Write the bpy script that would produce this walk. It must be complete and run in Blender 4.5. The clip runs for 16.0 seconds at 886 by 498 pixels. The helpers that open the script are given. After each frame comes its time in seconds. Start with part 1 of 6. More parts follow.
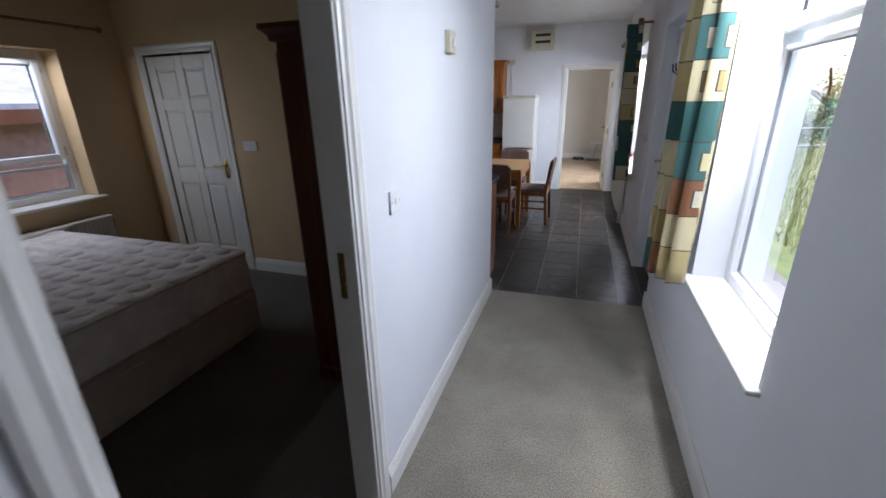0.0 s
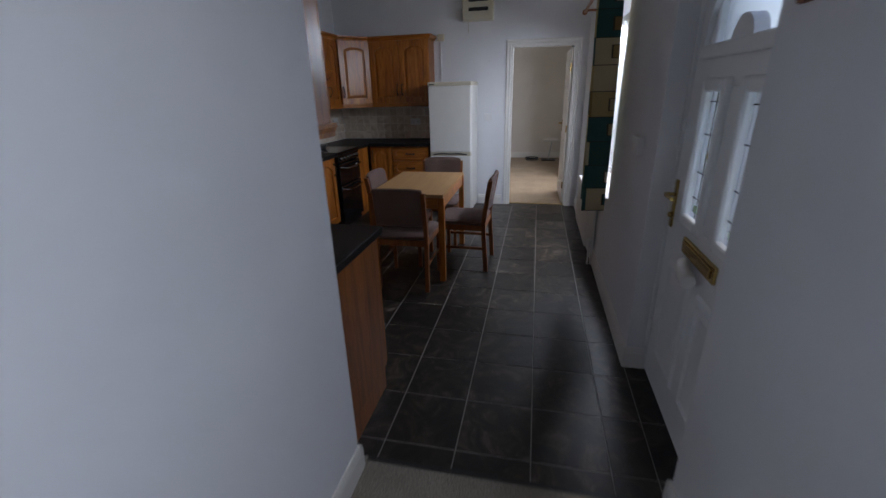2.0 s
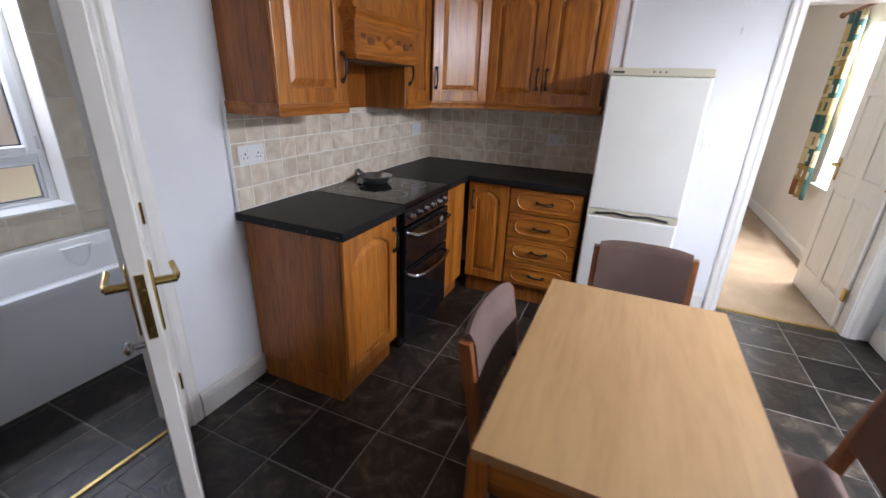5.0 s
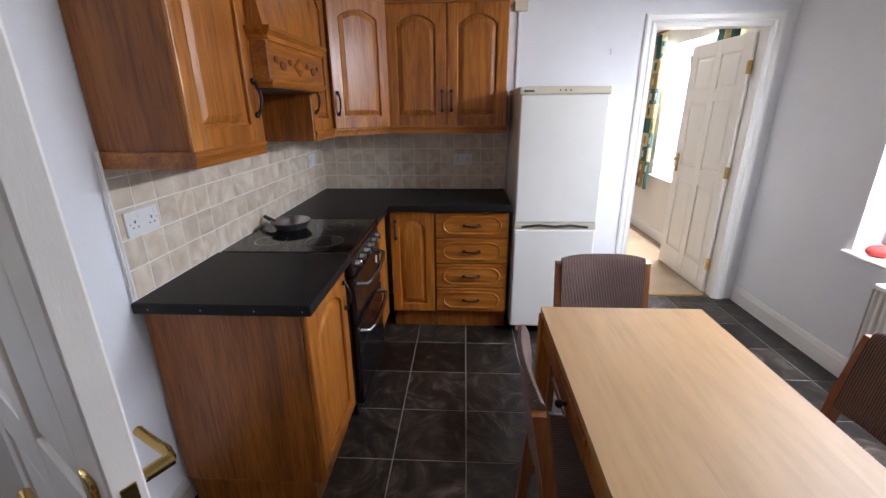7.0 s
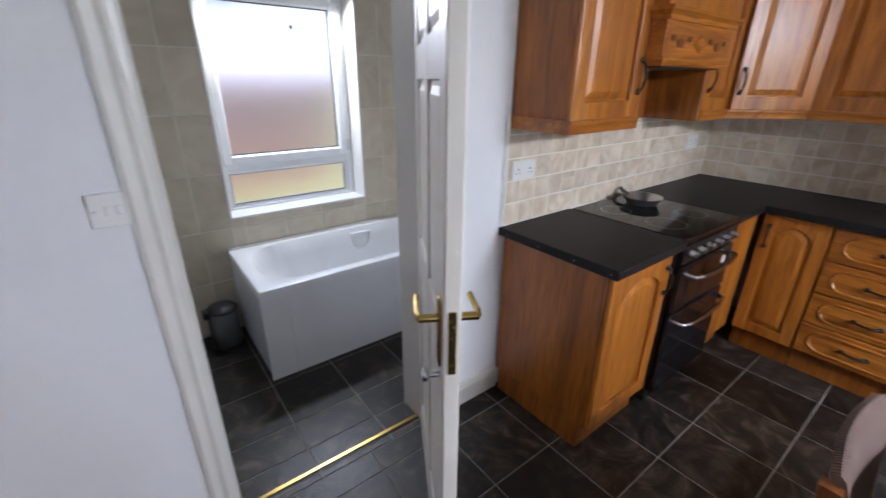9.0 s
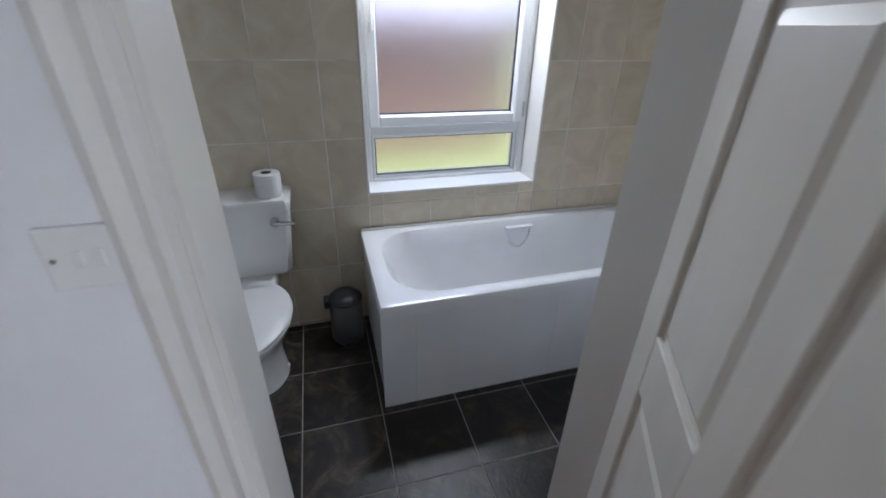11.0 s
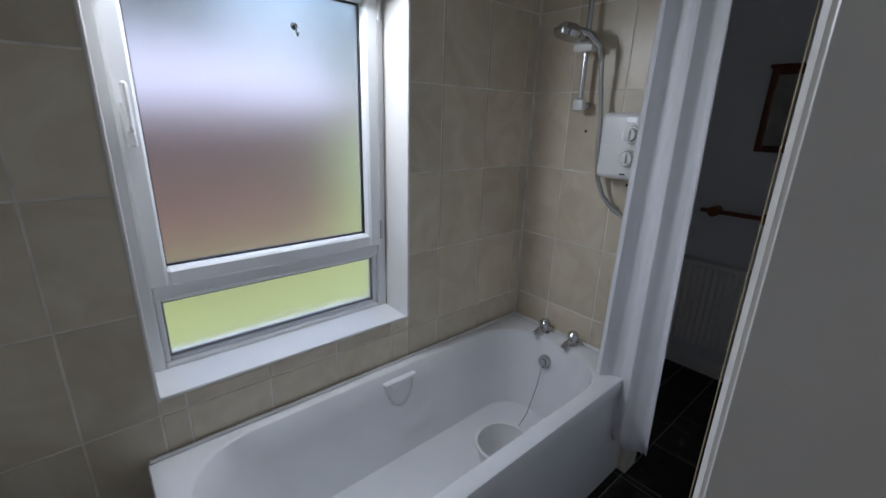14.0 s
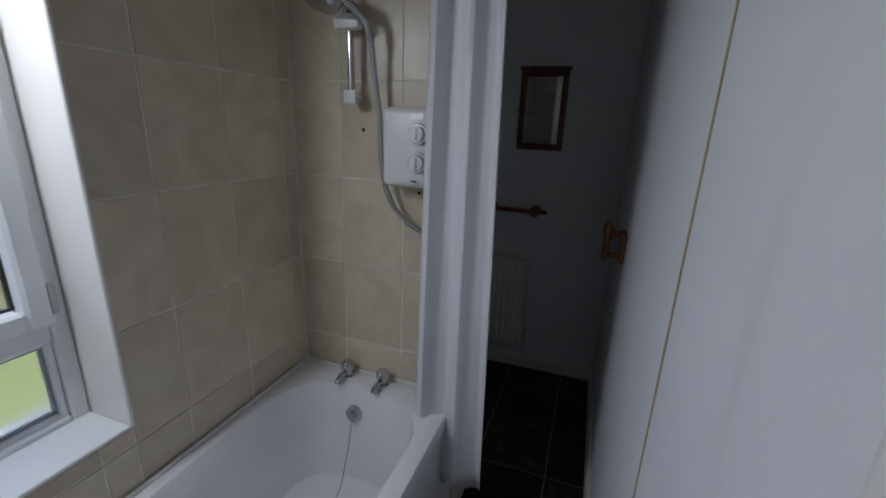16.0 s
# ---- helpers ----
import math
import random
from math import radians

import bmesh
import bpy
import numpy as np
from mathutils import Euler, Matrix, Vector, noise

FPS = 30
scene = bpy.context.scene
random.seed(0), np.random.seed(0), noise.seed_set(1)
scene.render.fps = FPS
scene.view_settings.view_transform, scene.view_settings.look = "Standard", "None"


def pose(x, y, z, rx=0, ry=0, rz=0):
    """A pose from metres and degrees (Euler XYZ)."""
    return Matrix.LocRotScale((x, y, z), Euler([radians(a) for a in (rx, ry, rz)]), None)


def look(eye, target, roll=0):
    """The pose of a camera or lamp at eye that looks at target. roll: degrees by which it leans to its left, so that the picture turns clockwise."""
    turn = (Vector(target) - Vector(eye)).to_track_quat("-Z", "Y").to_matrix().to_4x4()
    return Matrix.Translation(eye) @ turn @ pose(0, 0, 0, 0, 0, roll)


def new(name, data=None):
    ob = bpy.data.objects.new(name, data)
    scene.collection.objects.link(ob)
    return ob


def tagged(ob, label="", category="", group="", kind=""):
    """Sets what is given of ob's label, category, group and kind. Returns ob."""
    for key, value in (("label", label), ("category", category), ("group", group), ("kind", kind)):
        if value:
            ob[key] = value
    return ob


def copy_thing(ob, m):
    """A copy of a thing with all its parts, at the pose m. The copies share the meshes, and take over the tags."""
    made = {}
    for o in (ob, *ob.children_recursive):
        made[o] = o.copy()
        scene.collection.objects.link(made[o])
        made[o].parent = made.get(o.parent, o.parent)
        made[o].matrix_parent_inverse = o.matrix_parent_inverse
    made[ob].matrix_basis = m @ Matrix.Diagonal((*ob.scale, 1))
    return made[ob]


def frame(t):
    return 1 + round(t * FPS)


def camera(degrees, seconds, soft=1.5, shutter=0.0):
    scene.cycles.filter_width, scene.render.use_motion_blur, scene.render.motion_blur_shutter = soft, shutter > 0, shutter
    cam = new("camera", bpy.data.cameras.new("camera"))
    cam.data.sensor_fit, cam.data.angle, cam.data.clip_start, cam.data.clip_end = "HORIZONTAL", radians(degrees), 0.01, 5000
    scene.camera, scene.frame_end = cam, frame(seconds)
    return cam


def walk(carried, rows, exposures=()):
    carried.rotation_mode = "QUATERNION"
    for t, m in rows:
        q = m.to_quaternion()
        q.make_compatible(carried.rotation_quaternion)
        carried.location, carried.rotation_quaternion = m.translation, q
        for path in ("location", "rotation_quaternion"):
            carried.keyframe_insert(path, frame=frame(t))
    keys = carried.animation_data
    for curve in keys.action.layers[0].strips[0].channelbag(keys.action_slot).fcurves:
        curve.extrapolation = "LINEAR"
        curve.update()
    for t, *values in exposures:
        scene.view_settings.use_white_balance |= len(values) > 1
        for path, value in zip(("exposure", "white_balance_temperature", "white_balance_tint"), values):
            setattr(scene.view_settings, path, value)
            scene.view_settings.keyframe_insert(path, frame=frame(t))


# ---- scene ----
cam = camera(93.4, 16.0, shutter=0.4)
PATH = [
    (0, (1.582, 1.163, 1.571), (0.991, 2.952, 0.9), -1.2),
    (0.5, (1.648, 1.442, 1.531), (1.117, 3.239, 0.831), -1.5),
    (1, (1.721, 1.939, 1.524), (1.154, 3.731, 0.841), -1.5),
    (1.5, (1.656, 2.504, 1.517), (1.261, 4.338, 0.823), -0.8),
    (2, (1.597, 3.161, 1.514), (1.187, 4.987, 0.809), -1.5),
    (2.5, (1.56, 3.651, 1.553), (1.176, 5.487, 0.858), -1.6),
    (3, (1.482, 4.18, 1.491), (0.967, 5.977, 0.782), 0.7),
    (3.5, (1.39, 4.68, 1.48), (0.527, 6.348, 0.794), 1.7),
    (6, (0.026, 5.836, 1.494), (-0.419, 7.644, 0.765), 0.5),
    (6.5, (0.008, 5.799, 1.514), (-0.208, 7.665, 0.828), -1.3),
    (7, (-0.037, 5.766, 1.518), (-0.138, 7.656, 0.87), -0.5),
    (7.5, (-0.048, 5.75, 1.521), (-0.2, 7.634, 0.868), -0.3),
    (8, (0.01, 5.765, 1.503), (-0.475, 7.591, 0.848), -1.3),
    (8.5, (0.113, 5.75, 1.508), (-0.934, 7.282, 0.761), 3.2),
    (9, (0.145, 5.655, 1.534), (-1.326, 6.782, 0.78), 0.5),
    (9.5, (-0.003, 5.603, 1.517), (-1.559, 6.551, 0.692), 0.7),
    (10, (-0.178, 5.659, 1.494), (-1.735, 6.477, 0.541), 0.3),
    (12.3, (-0.97, 6.134, 1.522), (-2.792, 6.277, 0.711), 2.3),
    (12.5, (-0.989, 6.138, 1.535), (-2.814, 6.296, 0.732), 1.4),
    (13, (-1.049, 6.092, 1.539), (-2.84, 6.559, 0.78), 1.0),
    (13.5, (-1.171, 5.995, 1.548), (-2.756, 7.023, 0.891), 2.4),
    (14, (-1.233, 6.044, 1.547), (-2.673, 7.298, 0.954), 1.7),
    (14.5, (-1.285, 6.193, 1.536), (-2.753, 7.415, 0.943), 2.7),
    (15, (-1.355, 6.301, 1.533), (-2.614, 7.739, 0.944), 3.6),
    (15.5, (-1.439, 6.366, 1.536), (-2.293, 8.084, 0.973), 2.9),
    (16, (-1.473, 6.387, 1.541), (-2.103, 8.199, 0.973), 2.2),
]
EXPOSURES = [(0.0, 1.78, 6200, 17), (0.5, 1.66, 6200, 17), (1.0, 1.18, 6200, 17), (1.5, 1.28, 6200, 17), (2.0, 0.9, 6150, 18), (2.5, 0.86, 6150, 17), (3.0, 1.5, 6200, 18), (3.5, 2.12, 6350, 18), (6.0, 2.55, 6450, 19), (8.0, 2.57, 6450, 19), (9.0, 2.77, 6400, 17), (10.0, 2.67, 6350, 15), (12.5, 2.06, 6350, 15), (13.5, 1.8, 6350, 15), (14.5, 1.65, 6350, 15), (15.0, 1.54, 6350, 15), (16.0, 1.5, 6400, 15)]
walk(cam, [(t, look(eye, target, roll)) for t, eye, target, roll in PATH], EXPOSURES)

# ---- world and sun ----
world = bpy.data.worlds.new("world")
scene.world = world
world.use_nodes = True
wn = world.node_tree
sky = wn.nodes.new("ShaderNodeTexSky")
sky.sky_type = 'NISHITA'
sky.sun_disc = False
sky.sun_elevation = radians(70)
sky.sun_rotation = radians(37)
sky.dust_density = 1.5
sky.air_density = 1.0
back = wn.nodes["Background"]
back.inputs["Strength"].default_value = 0.15
wn.links.new(sky.outputs["Color"], back.inputs["Color"])
sun = new("sun", bpy.data.lights.new("sun", 'SUN'))
sun.data.energy = 1.6
sun.data.angle = radians(25)
sun.data.color = (1.0, 0.97, 0.92)
sun.matrix_world = look((0, 0, 30), (-6, -8, 0))

# daylight at the heads of the window openings
def sky_lamp(x, y, z, way, w, h, power):
    ob = new("daylight", bpy.data.lights.new("daylight", 'AREA'))
    ob.data.shape = 'RECTANGLE'
    ob.data.size, ob.data.size_y, ob.data.energy = w, h, power
    ob.data.color = (0.84, 0.92, 1.0)
    ob.matrix_world = look((x, y, z), (x + way[0], y + way[1], z + way[2]))
    return ob


sky_lamp(2.25, 2.92, 2.05, (-0.5, 0, -0.87), 0.8, 0.12, 10)
sky_lamp(2.25, 7.42, 2.05, (-0.36, 0, -0.93), 1.3, 0.12, 16)
sky_lamp(2.31, 10.35, 2.05, (-0.8, 0, -0.6), 1.1, 0.12, 26)
sky_lamp(-2.61, 3.15, 1.97, (0.25, 0, -0.97), 0.8, 0.1, 2.2)
sky_lamp(-2.61, 6.55, 1.97, (0.5, 0, -0.87), 0.6, 0.1, 2.5)

# ---- materials ----


def base_material(name):
    m = bpy.data.materials.new(name)
    m.use_nodes = True
    nt = m.node_tree
    return m, nt, nt.nodes["Principled BSDF"]


def ramp_node(nt, stops):
    r = nt.nodes.new("ShaderNodeValToRGB")
    el = r.color_ramp.elements
    while len(el) < len(stops):
        el.new(0.5)
    for e, (p, c) in zip(el, stops):
        e.position, e.color = p, (*c, 1)
    return r


def plain(name, colour, rough=0.5, metal=0.0, vary=0.06, scale=6.0, fine=120.0, bump=0.05, spec=0.5, coat=0.0, stretch=(1, 1, 1)):
    """A painted, moulded or metal surface: broad mottling, fine grain in gloss and relief."""
    m, nt, b = base_material(name)
    tc = nt.nodes.new("ShaderNodeTexCoord")
    mp = nt.nodes.new("ShaderNodeMapping")
    mp.inputs["Scale"].default_value = stretch
    nt.links.new(tc.outputs["Object"], mp.inputs["Vector"])
    n1 = nt.nodes.new("ShaderNodeTexNoise")
    n1.inputs["Scale"].default_value, n1.inputs["Detail"].default_value = scale, 5
    n2 = nt.nodes.new("ShaderNodeTexNoise")
    n2.inputs["Scale"].default_value, n2.inputs["Detail"].default_value = fine, 3
    for n in (n1, n2):
        nt.links.new(mp.outputs["Vector"], n.inputs["Vector"])
    lo = tuple(max(0, c * (1 - vary)) for c in colour)
    hi = tuple(min(1, c * (1 + vary)) for c in colour)
    r = ramp_node(nt, [(0.3, lo), (0.7, hi)])
    nt.links.new(n1.outputs["Fac"], r.inputs["Fac"])
    nt.links.new(r.outputs["Color"], b.inputs["Base Color"])
    mr = nt.nodes.new("ShaderNodeMapRange")
    mr.inputs["To Min"].default_value, mr.inputs["To Max"].default_value = max(0.02, rough - 0.07), min(1, rough + 0.07)
    nt.links.new(n2.outputs["Fac"], mr.inputs["Value"])
    nt.links.new(mr.outputs["Result"], b.inputs["Roughness"])
    b.inputs["Metallic"].default_value = metal
    b.inputs["Specular IOR Level"].default_value = spec
    b.inputs["Coat Weight"].default_value = coat
    if bump:
        bp = nt.nodes.new("ShaderNodeBump")
        bp.inputs["Strength"].default_value, bp.inputs["Distance"].default_value = bump, 0.004
        nt.links.new(n2.outputs["Fac"], bp.inputs["Height"])
        nt.links.new(bp.outputs["Normal"], b.inputs["Normal"])
    return m


def wood(name, dark, mid, light, rough=0.38, along='z', scale=1.0, coat=0.15, rings=9.0, pores=0.55):
    """Grain that runs along one axis, with pores and slow colour drift, different from piece to piece."""
    m, nt, b = base_material(name)
    tc = nt.nodes.new("ShaderNodeTexCoord")
    oi = nt.nodes.new("ShaderNodeObjectInfo")
    sh = nt.nodes.new("ShaderNodeVectorMath")
    sh.operation = 'MULTIPLY_ADD'
    sh.inputs[1].default_value = (1, 1, 1)
    cb = nt.nodes.new("ShaderNodeCombineXYZ")
    mu = nt.nodes.new("ShaderNodeMath")
    mu.operation = 'MULTIPLY'
    mu.inputs[1].default_value = 13.0
    nt.links.new(oi.outputs["Random"], mu.inputs[0])
    for k in "XYZ":
        nt.links.new(mu.outputs[0], cb.inputs[k])
    nt.links.new(tc.outputs["Object"], sh.inputs[0])
    nt.links.new(cb.outputs[0], sh.inputs[2])
    mp = nt.nodes.new("ShaderNodeMapping")
    long, cross = 0.6 * scale, rings * scale
    mp.inputs["Scale"].default_value = {'x': (long, cross, cross), 'y': (cross, long, cross), 'z': (cross, cross, long)}[along]
    nt.links.new(sh.outputs[0], mp.inputs["Vector"])
    big = nt.nodes.new("ShaderNodeTexNoise")
    big.inputs["Scale"].default_value, big.inputs["Detail"].default_value, big.inputs["Distortion"].default_value = 1.2, 4, 1.5
    pore = nt.nodes.new("ShaderNodeTexNoise")
    pore.inputs["Scale"].default_value, pore.inputs["Detail"].default_value = 12, 4
    for n in (big, pore):
        nt.links.new(mp.outputs["Vector"], n.inputs["Vector"])
    r = ramp_node(nt, [(0.28, dark), (0.5, mid), (0.74, light)])
    nt.links.new(big.outputs["Fac"], r.inputs["Fac"])
    mx = nt.nodes.new("ShaderNodeMix")
    mx.data_type, mx.blend_type = 'RGBA', 'MULTIPLY'
    pr = ramp_node(nt, [(0.36, (0.55, 0.5, 0.45)), (0.56, (1, 1, 1))])
    nt.links.new(pore.outputs["Fac"], pr.inputs["Fac"])
    mx.inputs["Factor"].default_value = pores
    nt.links.new(r.outputs["Color"], mx.inputs["A"])
    nt.links.new(pr.outputs["Color"], mx.inputs["B"])
    nt.links.new(mx.outputs["Result"], b.inputs["Base Color"])
    b.inputs["Roughness"].default_value = rough
    b.inputs["Coat Weight"].default_value = coat
    b.inputs["Coat Roughness"].default_value = 0.25
    bp = nt.nodes.new("ShaderNodeBump")
    bp.inputs["Strength"].default_value, bp.inputs["Distance"].default_value = 0.12, 0.002
    nt.links.new(pore.outputs["Fac"], bp.inputs["Height"])
    nt.links.new(bp.outputs["Normal"], b.inputs["Normal"])
    return m


def slate_tile(name):
    """Dark vinyl slate: cloudy brown-grey veins that differ from tile to tile, a satin face."""
    m, nt, b = base_material(name)
    tc = nt.nodes.new("ShaderNodeTexCoord")
    oi = nt.nodes.new("ShaderNodeObjectInfo")
    mu = nt.nodes.new("ShaderNodeMath")
    mu.operation = 'MULTIPLY'
    mu.inputs[1].default_value = 37.0
    nt.links.new(oi.outputs["Random"], mu.inputs[0])
    add = nt.nodes.new("ShaderNodeVectorMath")
    nt.links.new(tc.outputs["Object"], add.inputs[0])
    nt.links.new(mu.outputs[0], add.inputs[1])
    n1 = nt.nodes.new("ShaderNodeTexNoise")
    n1.inputs["Scale"].default_value, n1.inputs["Detail"].default_value, n1.inputs["Distortion"].default_value = 5.0, 7, 2.2
    n1.inputs["Roughness"].default_value = 0.62
    n2 = nt.nodes.new("ShaderNodeTexNoise")
    n2.inputs["Scale"].default_value, n2.inputs["Detail"].default_value, n2.inputs["Distortion"].default_value = 14.0, 6, 3.5
    for n in (n1, n2):
        nt.links.new(add.outputs[0], n.inputs["Vector"])
    r = ramp_node(nt, [(0.3, (0.005, 0.0045, 0.0042)), (0.47, (0.013, 0.011, 0.0095)), (0.57, (0.034, 0.026, 0.019)), (0.72, (0.1, 0.082, 0.064))])
    nt.links.new(n1.outputs["Fac"], r.inputs["Fac"])
    hs = nt.nodes.new("ShaderNodeHueSaturation")
    mr = nt.nodes.new("ShaderNodeMapRange")
    mr.inputs["To Min"].default_value, mr.inputs["To Max"].default_value = 0.55, 1.6
    nt.links.new(oi.outputs["Random"], mr.inputs["Value"])
    nt.links.new(mr.outputs["Result"], hs.inputs["Value"])
    nt.links.new(r.outputs["Color"], hs.inputs["Color"])
    nt.links.new(hs.outputs["Color"], b.inputs["Base Color"])
    rr = nt.nodes.new("ShaderNodeMapRange")
    rr.inputs["To Min"].default_value, rr.inputs["To Max"].default_value = 0.27, 0.5
    b.inputs["Specular IOR Level"].default_value = 0.45
    nt.links.new(n2.outputs["Fac"], rr.inputs["Value"])
    nt.links.new(rr.outputs["Result"], b.inputs["Roughness"])
    bp = nt.nodes.new("ShaderNodeBump")
    bp.inputs["Strength"].default_value, bp.inputs["Distance"].default_value = 0.35, 0.004
    nt.links.new(n2.outputs["Fac"], bp.inputs["Height"])
    nt.links.new(bp.outputs["Normal"], b.inputs["Normal"])
    return m


def wall_tile(name, low, high, rough, veins=4.0):
    """Glazed ceramic, its shade drifting from tile to tile."""
    m, nt, b = base_material(name)
    tc = nt.nodes.new("ShaderNodeTexCoord")
    oi = nt.nodes.new("ShaderNodeObjectInfo")
    mu = nt.nodes.new("ShaderNodeMath")
    mu.operation = 'MULTIPLY'
    mu.inputs[1].default_value = 23.0
    nt.links.new(oi.outputs["Random"], mu.inputs[0])
    add = nt.nodes.new("ShaderNodeVectorMath")
    nt.links.new(tc.outputs["Object"], add.inputs[0])
    nt.links.new(mu.outputs[0], add.inputs[1])
    n1 = nt.nodes.new("ShaderNodeTexNoise")
    n1.inputs["Scale"].default_value, n1.inputs["Detail"].default_value, n1.inputs["Distortion"].default_value = veins, 6, 1.5
    nt.links.new(add.outputs[0], n1.inputs["Vector"])
    r = ramp_node(nt, [(0.3, low), (0.7, high)])
    nt.links.new(n1.outputs["Fac"], r.inputs["Fac"])
    hs = nt.nodes.new("ShaderNodeHueSaturation")
    mr = nt.nodes.new("ShaderNodeMapRange")
    mr.inputs["To Min"].default_value, mr.inputs["To Max"].default_value = 0.9, 1.07
    nt.links.new(oi.outputs["Random"], mr.inputs["Value"])
    nt.links.new(mr.outputs["Result"], hs.inputs["Value"])
    nt.links.new(r.outputs["Color"], hs.inputs["Color"])
    nt.links.new(hs.outputs["Color"], b.inputs["Base Color"])
    b.inputs["Roughness"].default_value = rough
    bp = nt.nodes.new("ShaderNodeBump")
    bp.inputs["Strength"].default_value, bp.inputs["Distance"].default_value = 0.1, 0.003
    nt.links.new(n1.outputs["Fac"], bp.inputs["Height"])
    nt.links.new(bp.outputs["Normal"], b.inputs["Normal"])
    return m


def carpet(name, low, high):
    m, nt, b = base_material(name)
    tc = nt.nodes.new("ShaderNodeTexCoord")
    n1 = nt.nodes.new("ShaderNodeTexNoise")
    n1.inputs["Scale"].default_value, n1.inputs["Detail"].default_value = 150, 6
    n2 = nt.nodes.new("ShaderNodeTexNoise")
    n2.inputs["Scale"].default_value, n2.inputs["Detail"].default_value = 3.5, 5
    for n in (n1, n2):
        nt.links.new(tc.outputs["Object"], n.inputs["Vector"])
    r = ramp_node(nt, [(0.3, low), (0.7, high)])
    nt.links.new(n1.outputs["Fac"], r.inputs["Fac"])
    mx = nt.nodes.new("ShaderNodeMix")
    mx.data_type, mx.blend_type = 'RGBA', 'MULTIPLY'
    r2 = ramp_node(nt, [(0.35, (0.72, 0.7, 0.68)), (0.6, (1, 1, 1))])
    nt.links.new(n2.outputs["Fac"], r2.inputs["Fac"])
    mx.inputs["Factor"].default_value = 0.7
    nt.links.new(r.outputs["Color"], mx.inputs["A"])
    nt.links.new(r2.outputs["Color"], mx.inputs["B"])
    nt.links.new(mx.outputs["Result"], b.inputs["Base Color"])
    b.inputs["Roughness"].default_value = 0.95
    b.inputs["Sheen Weight"].default_value = 0.2
    bp = nt.nodes.new("ShaderNodeBump")
    bp.inputs["Strength"].default_value, bp.inputs["Distance"].default_value = 0.6, 0.006
    nt.links.new(n1.outputs["Fac"], bp.inputs["Height"])
    nt.links.new(bp.outputs["Normal"], b.inputs["Normal"])
    return m


def corded(name, low, high):
    """Ribbed upholstery: upright cords, paler on the crests and darker between them."""
    m, nt, b = base_material(name)
    tc = nt.nodes.new("ShaderNodeTexCoord")
    wv = nt.nodes.new("ShaderNodeTexWave")
    wv.wave_type, wv.bands_direction = 'BANDS', 'X'
    wv.inputs["Scale"].default_value, wv.inputs["Distortion"].default_value, wv.inputs["Detail"].default_value = 42.0, 0.12, 2
    nz = nt.nodes.new("ShaderNodeTexNoise")
    nz.inputs["Scale"].default_value, nz.inputs["Detail"].default_value = 9, 6
    nt.links.new(tc.outputs["Object"], wv.inputs["Vector"])
    nt.links.new(tc.outputs["Object"], nz.inputs["Vector"])
    mu = nt.nodes.new("ShaderNodeMath")
    mu.operation = 'MULTIPLY_ADD'
    mu.inputs[1].default_value, mu.inputs[2].default_value = 0.55, 0.0
    nt.links.new(wv.outputs["Fac"], mu.inputs[0])
    ad = nt.nodes.new("ShaderNodeMath")
    nt.links.new(mu.outputs[0], ad.inputs[0])
    sc = nt.nodes.new("ShaderNodeMath")
    sc.operation = 'MULTIPLY'
    sc.inputs[1].default_value = 0.5
    nt.links.new(nz.outputs["Fac"], sc.inputs[0])
    nt.links.new(sc.outputs[0], ad.inputs[1])
    r = ramp_node(nt, [(0.2, low), (0.8, high)])
    nt.links.new(ad.outputs[0], r.inputs["Fac"])
    nt.links.new(r.outputs["Color"], b.inputs["Base Color"])
    b.inputs["Roughness"].default_value = 0.95
    b.inputs["Sheen Weight"].default_value = 0.15
    bp = nt.nodes.new("ShaderNodeBump")
    bp.inputs["Strength"].default_value, bp.inputs["Distance"].default_value = 0.6, 0.004
    nt.links.new(wv.outputs["Fac"], bp.inputs["Height"])
    nt.links.new(bp.outputs["Normal"], b.inputs["Normal"])
    return m


def glass(name, rough=0.0, colour=(1, 1, 1), thin=True):
    m, nt, b = base_material(name)
    b.inputs["Base Color"].default_value = (*colour, 1)
    b.inputs["Transmission Weight"].default_value = 1.0
    b.inputs["Roughness"].default_value = rough
    b.inputs["IOR"].default_value = 1.45
    if rough:
        tc = nt.nodes.new("ShaderNodeTexCoord")
        n = nt.nodes.new("ShaderNodeTexNoise")
        n.inputs["Scale"].default_value, n.inputs["Detail"].default_value = 90, 3
        bp = nt.nodes.new("ShaderNodeBump")
        bp.inputs["Strength"].default_value, bp.inputs["Distance"].default_value = 0.15, 0.003
        nt.links.new(tc.outputs["Object"], n.inputs["Vector"])
        nt.links.new(n.outputs["Fac"], bp.inputs["Height"])
        nt.links.new(bp.outputs["Normal"], b.inputs["Normal"])
    return m


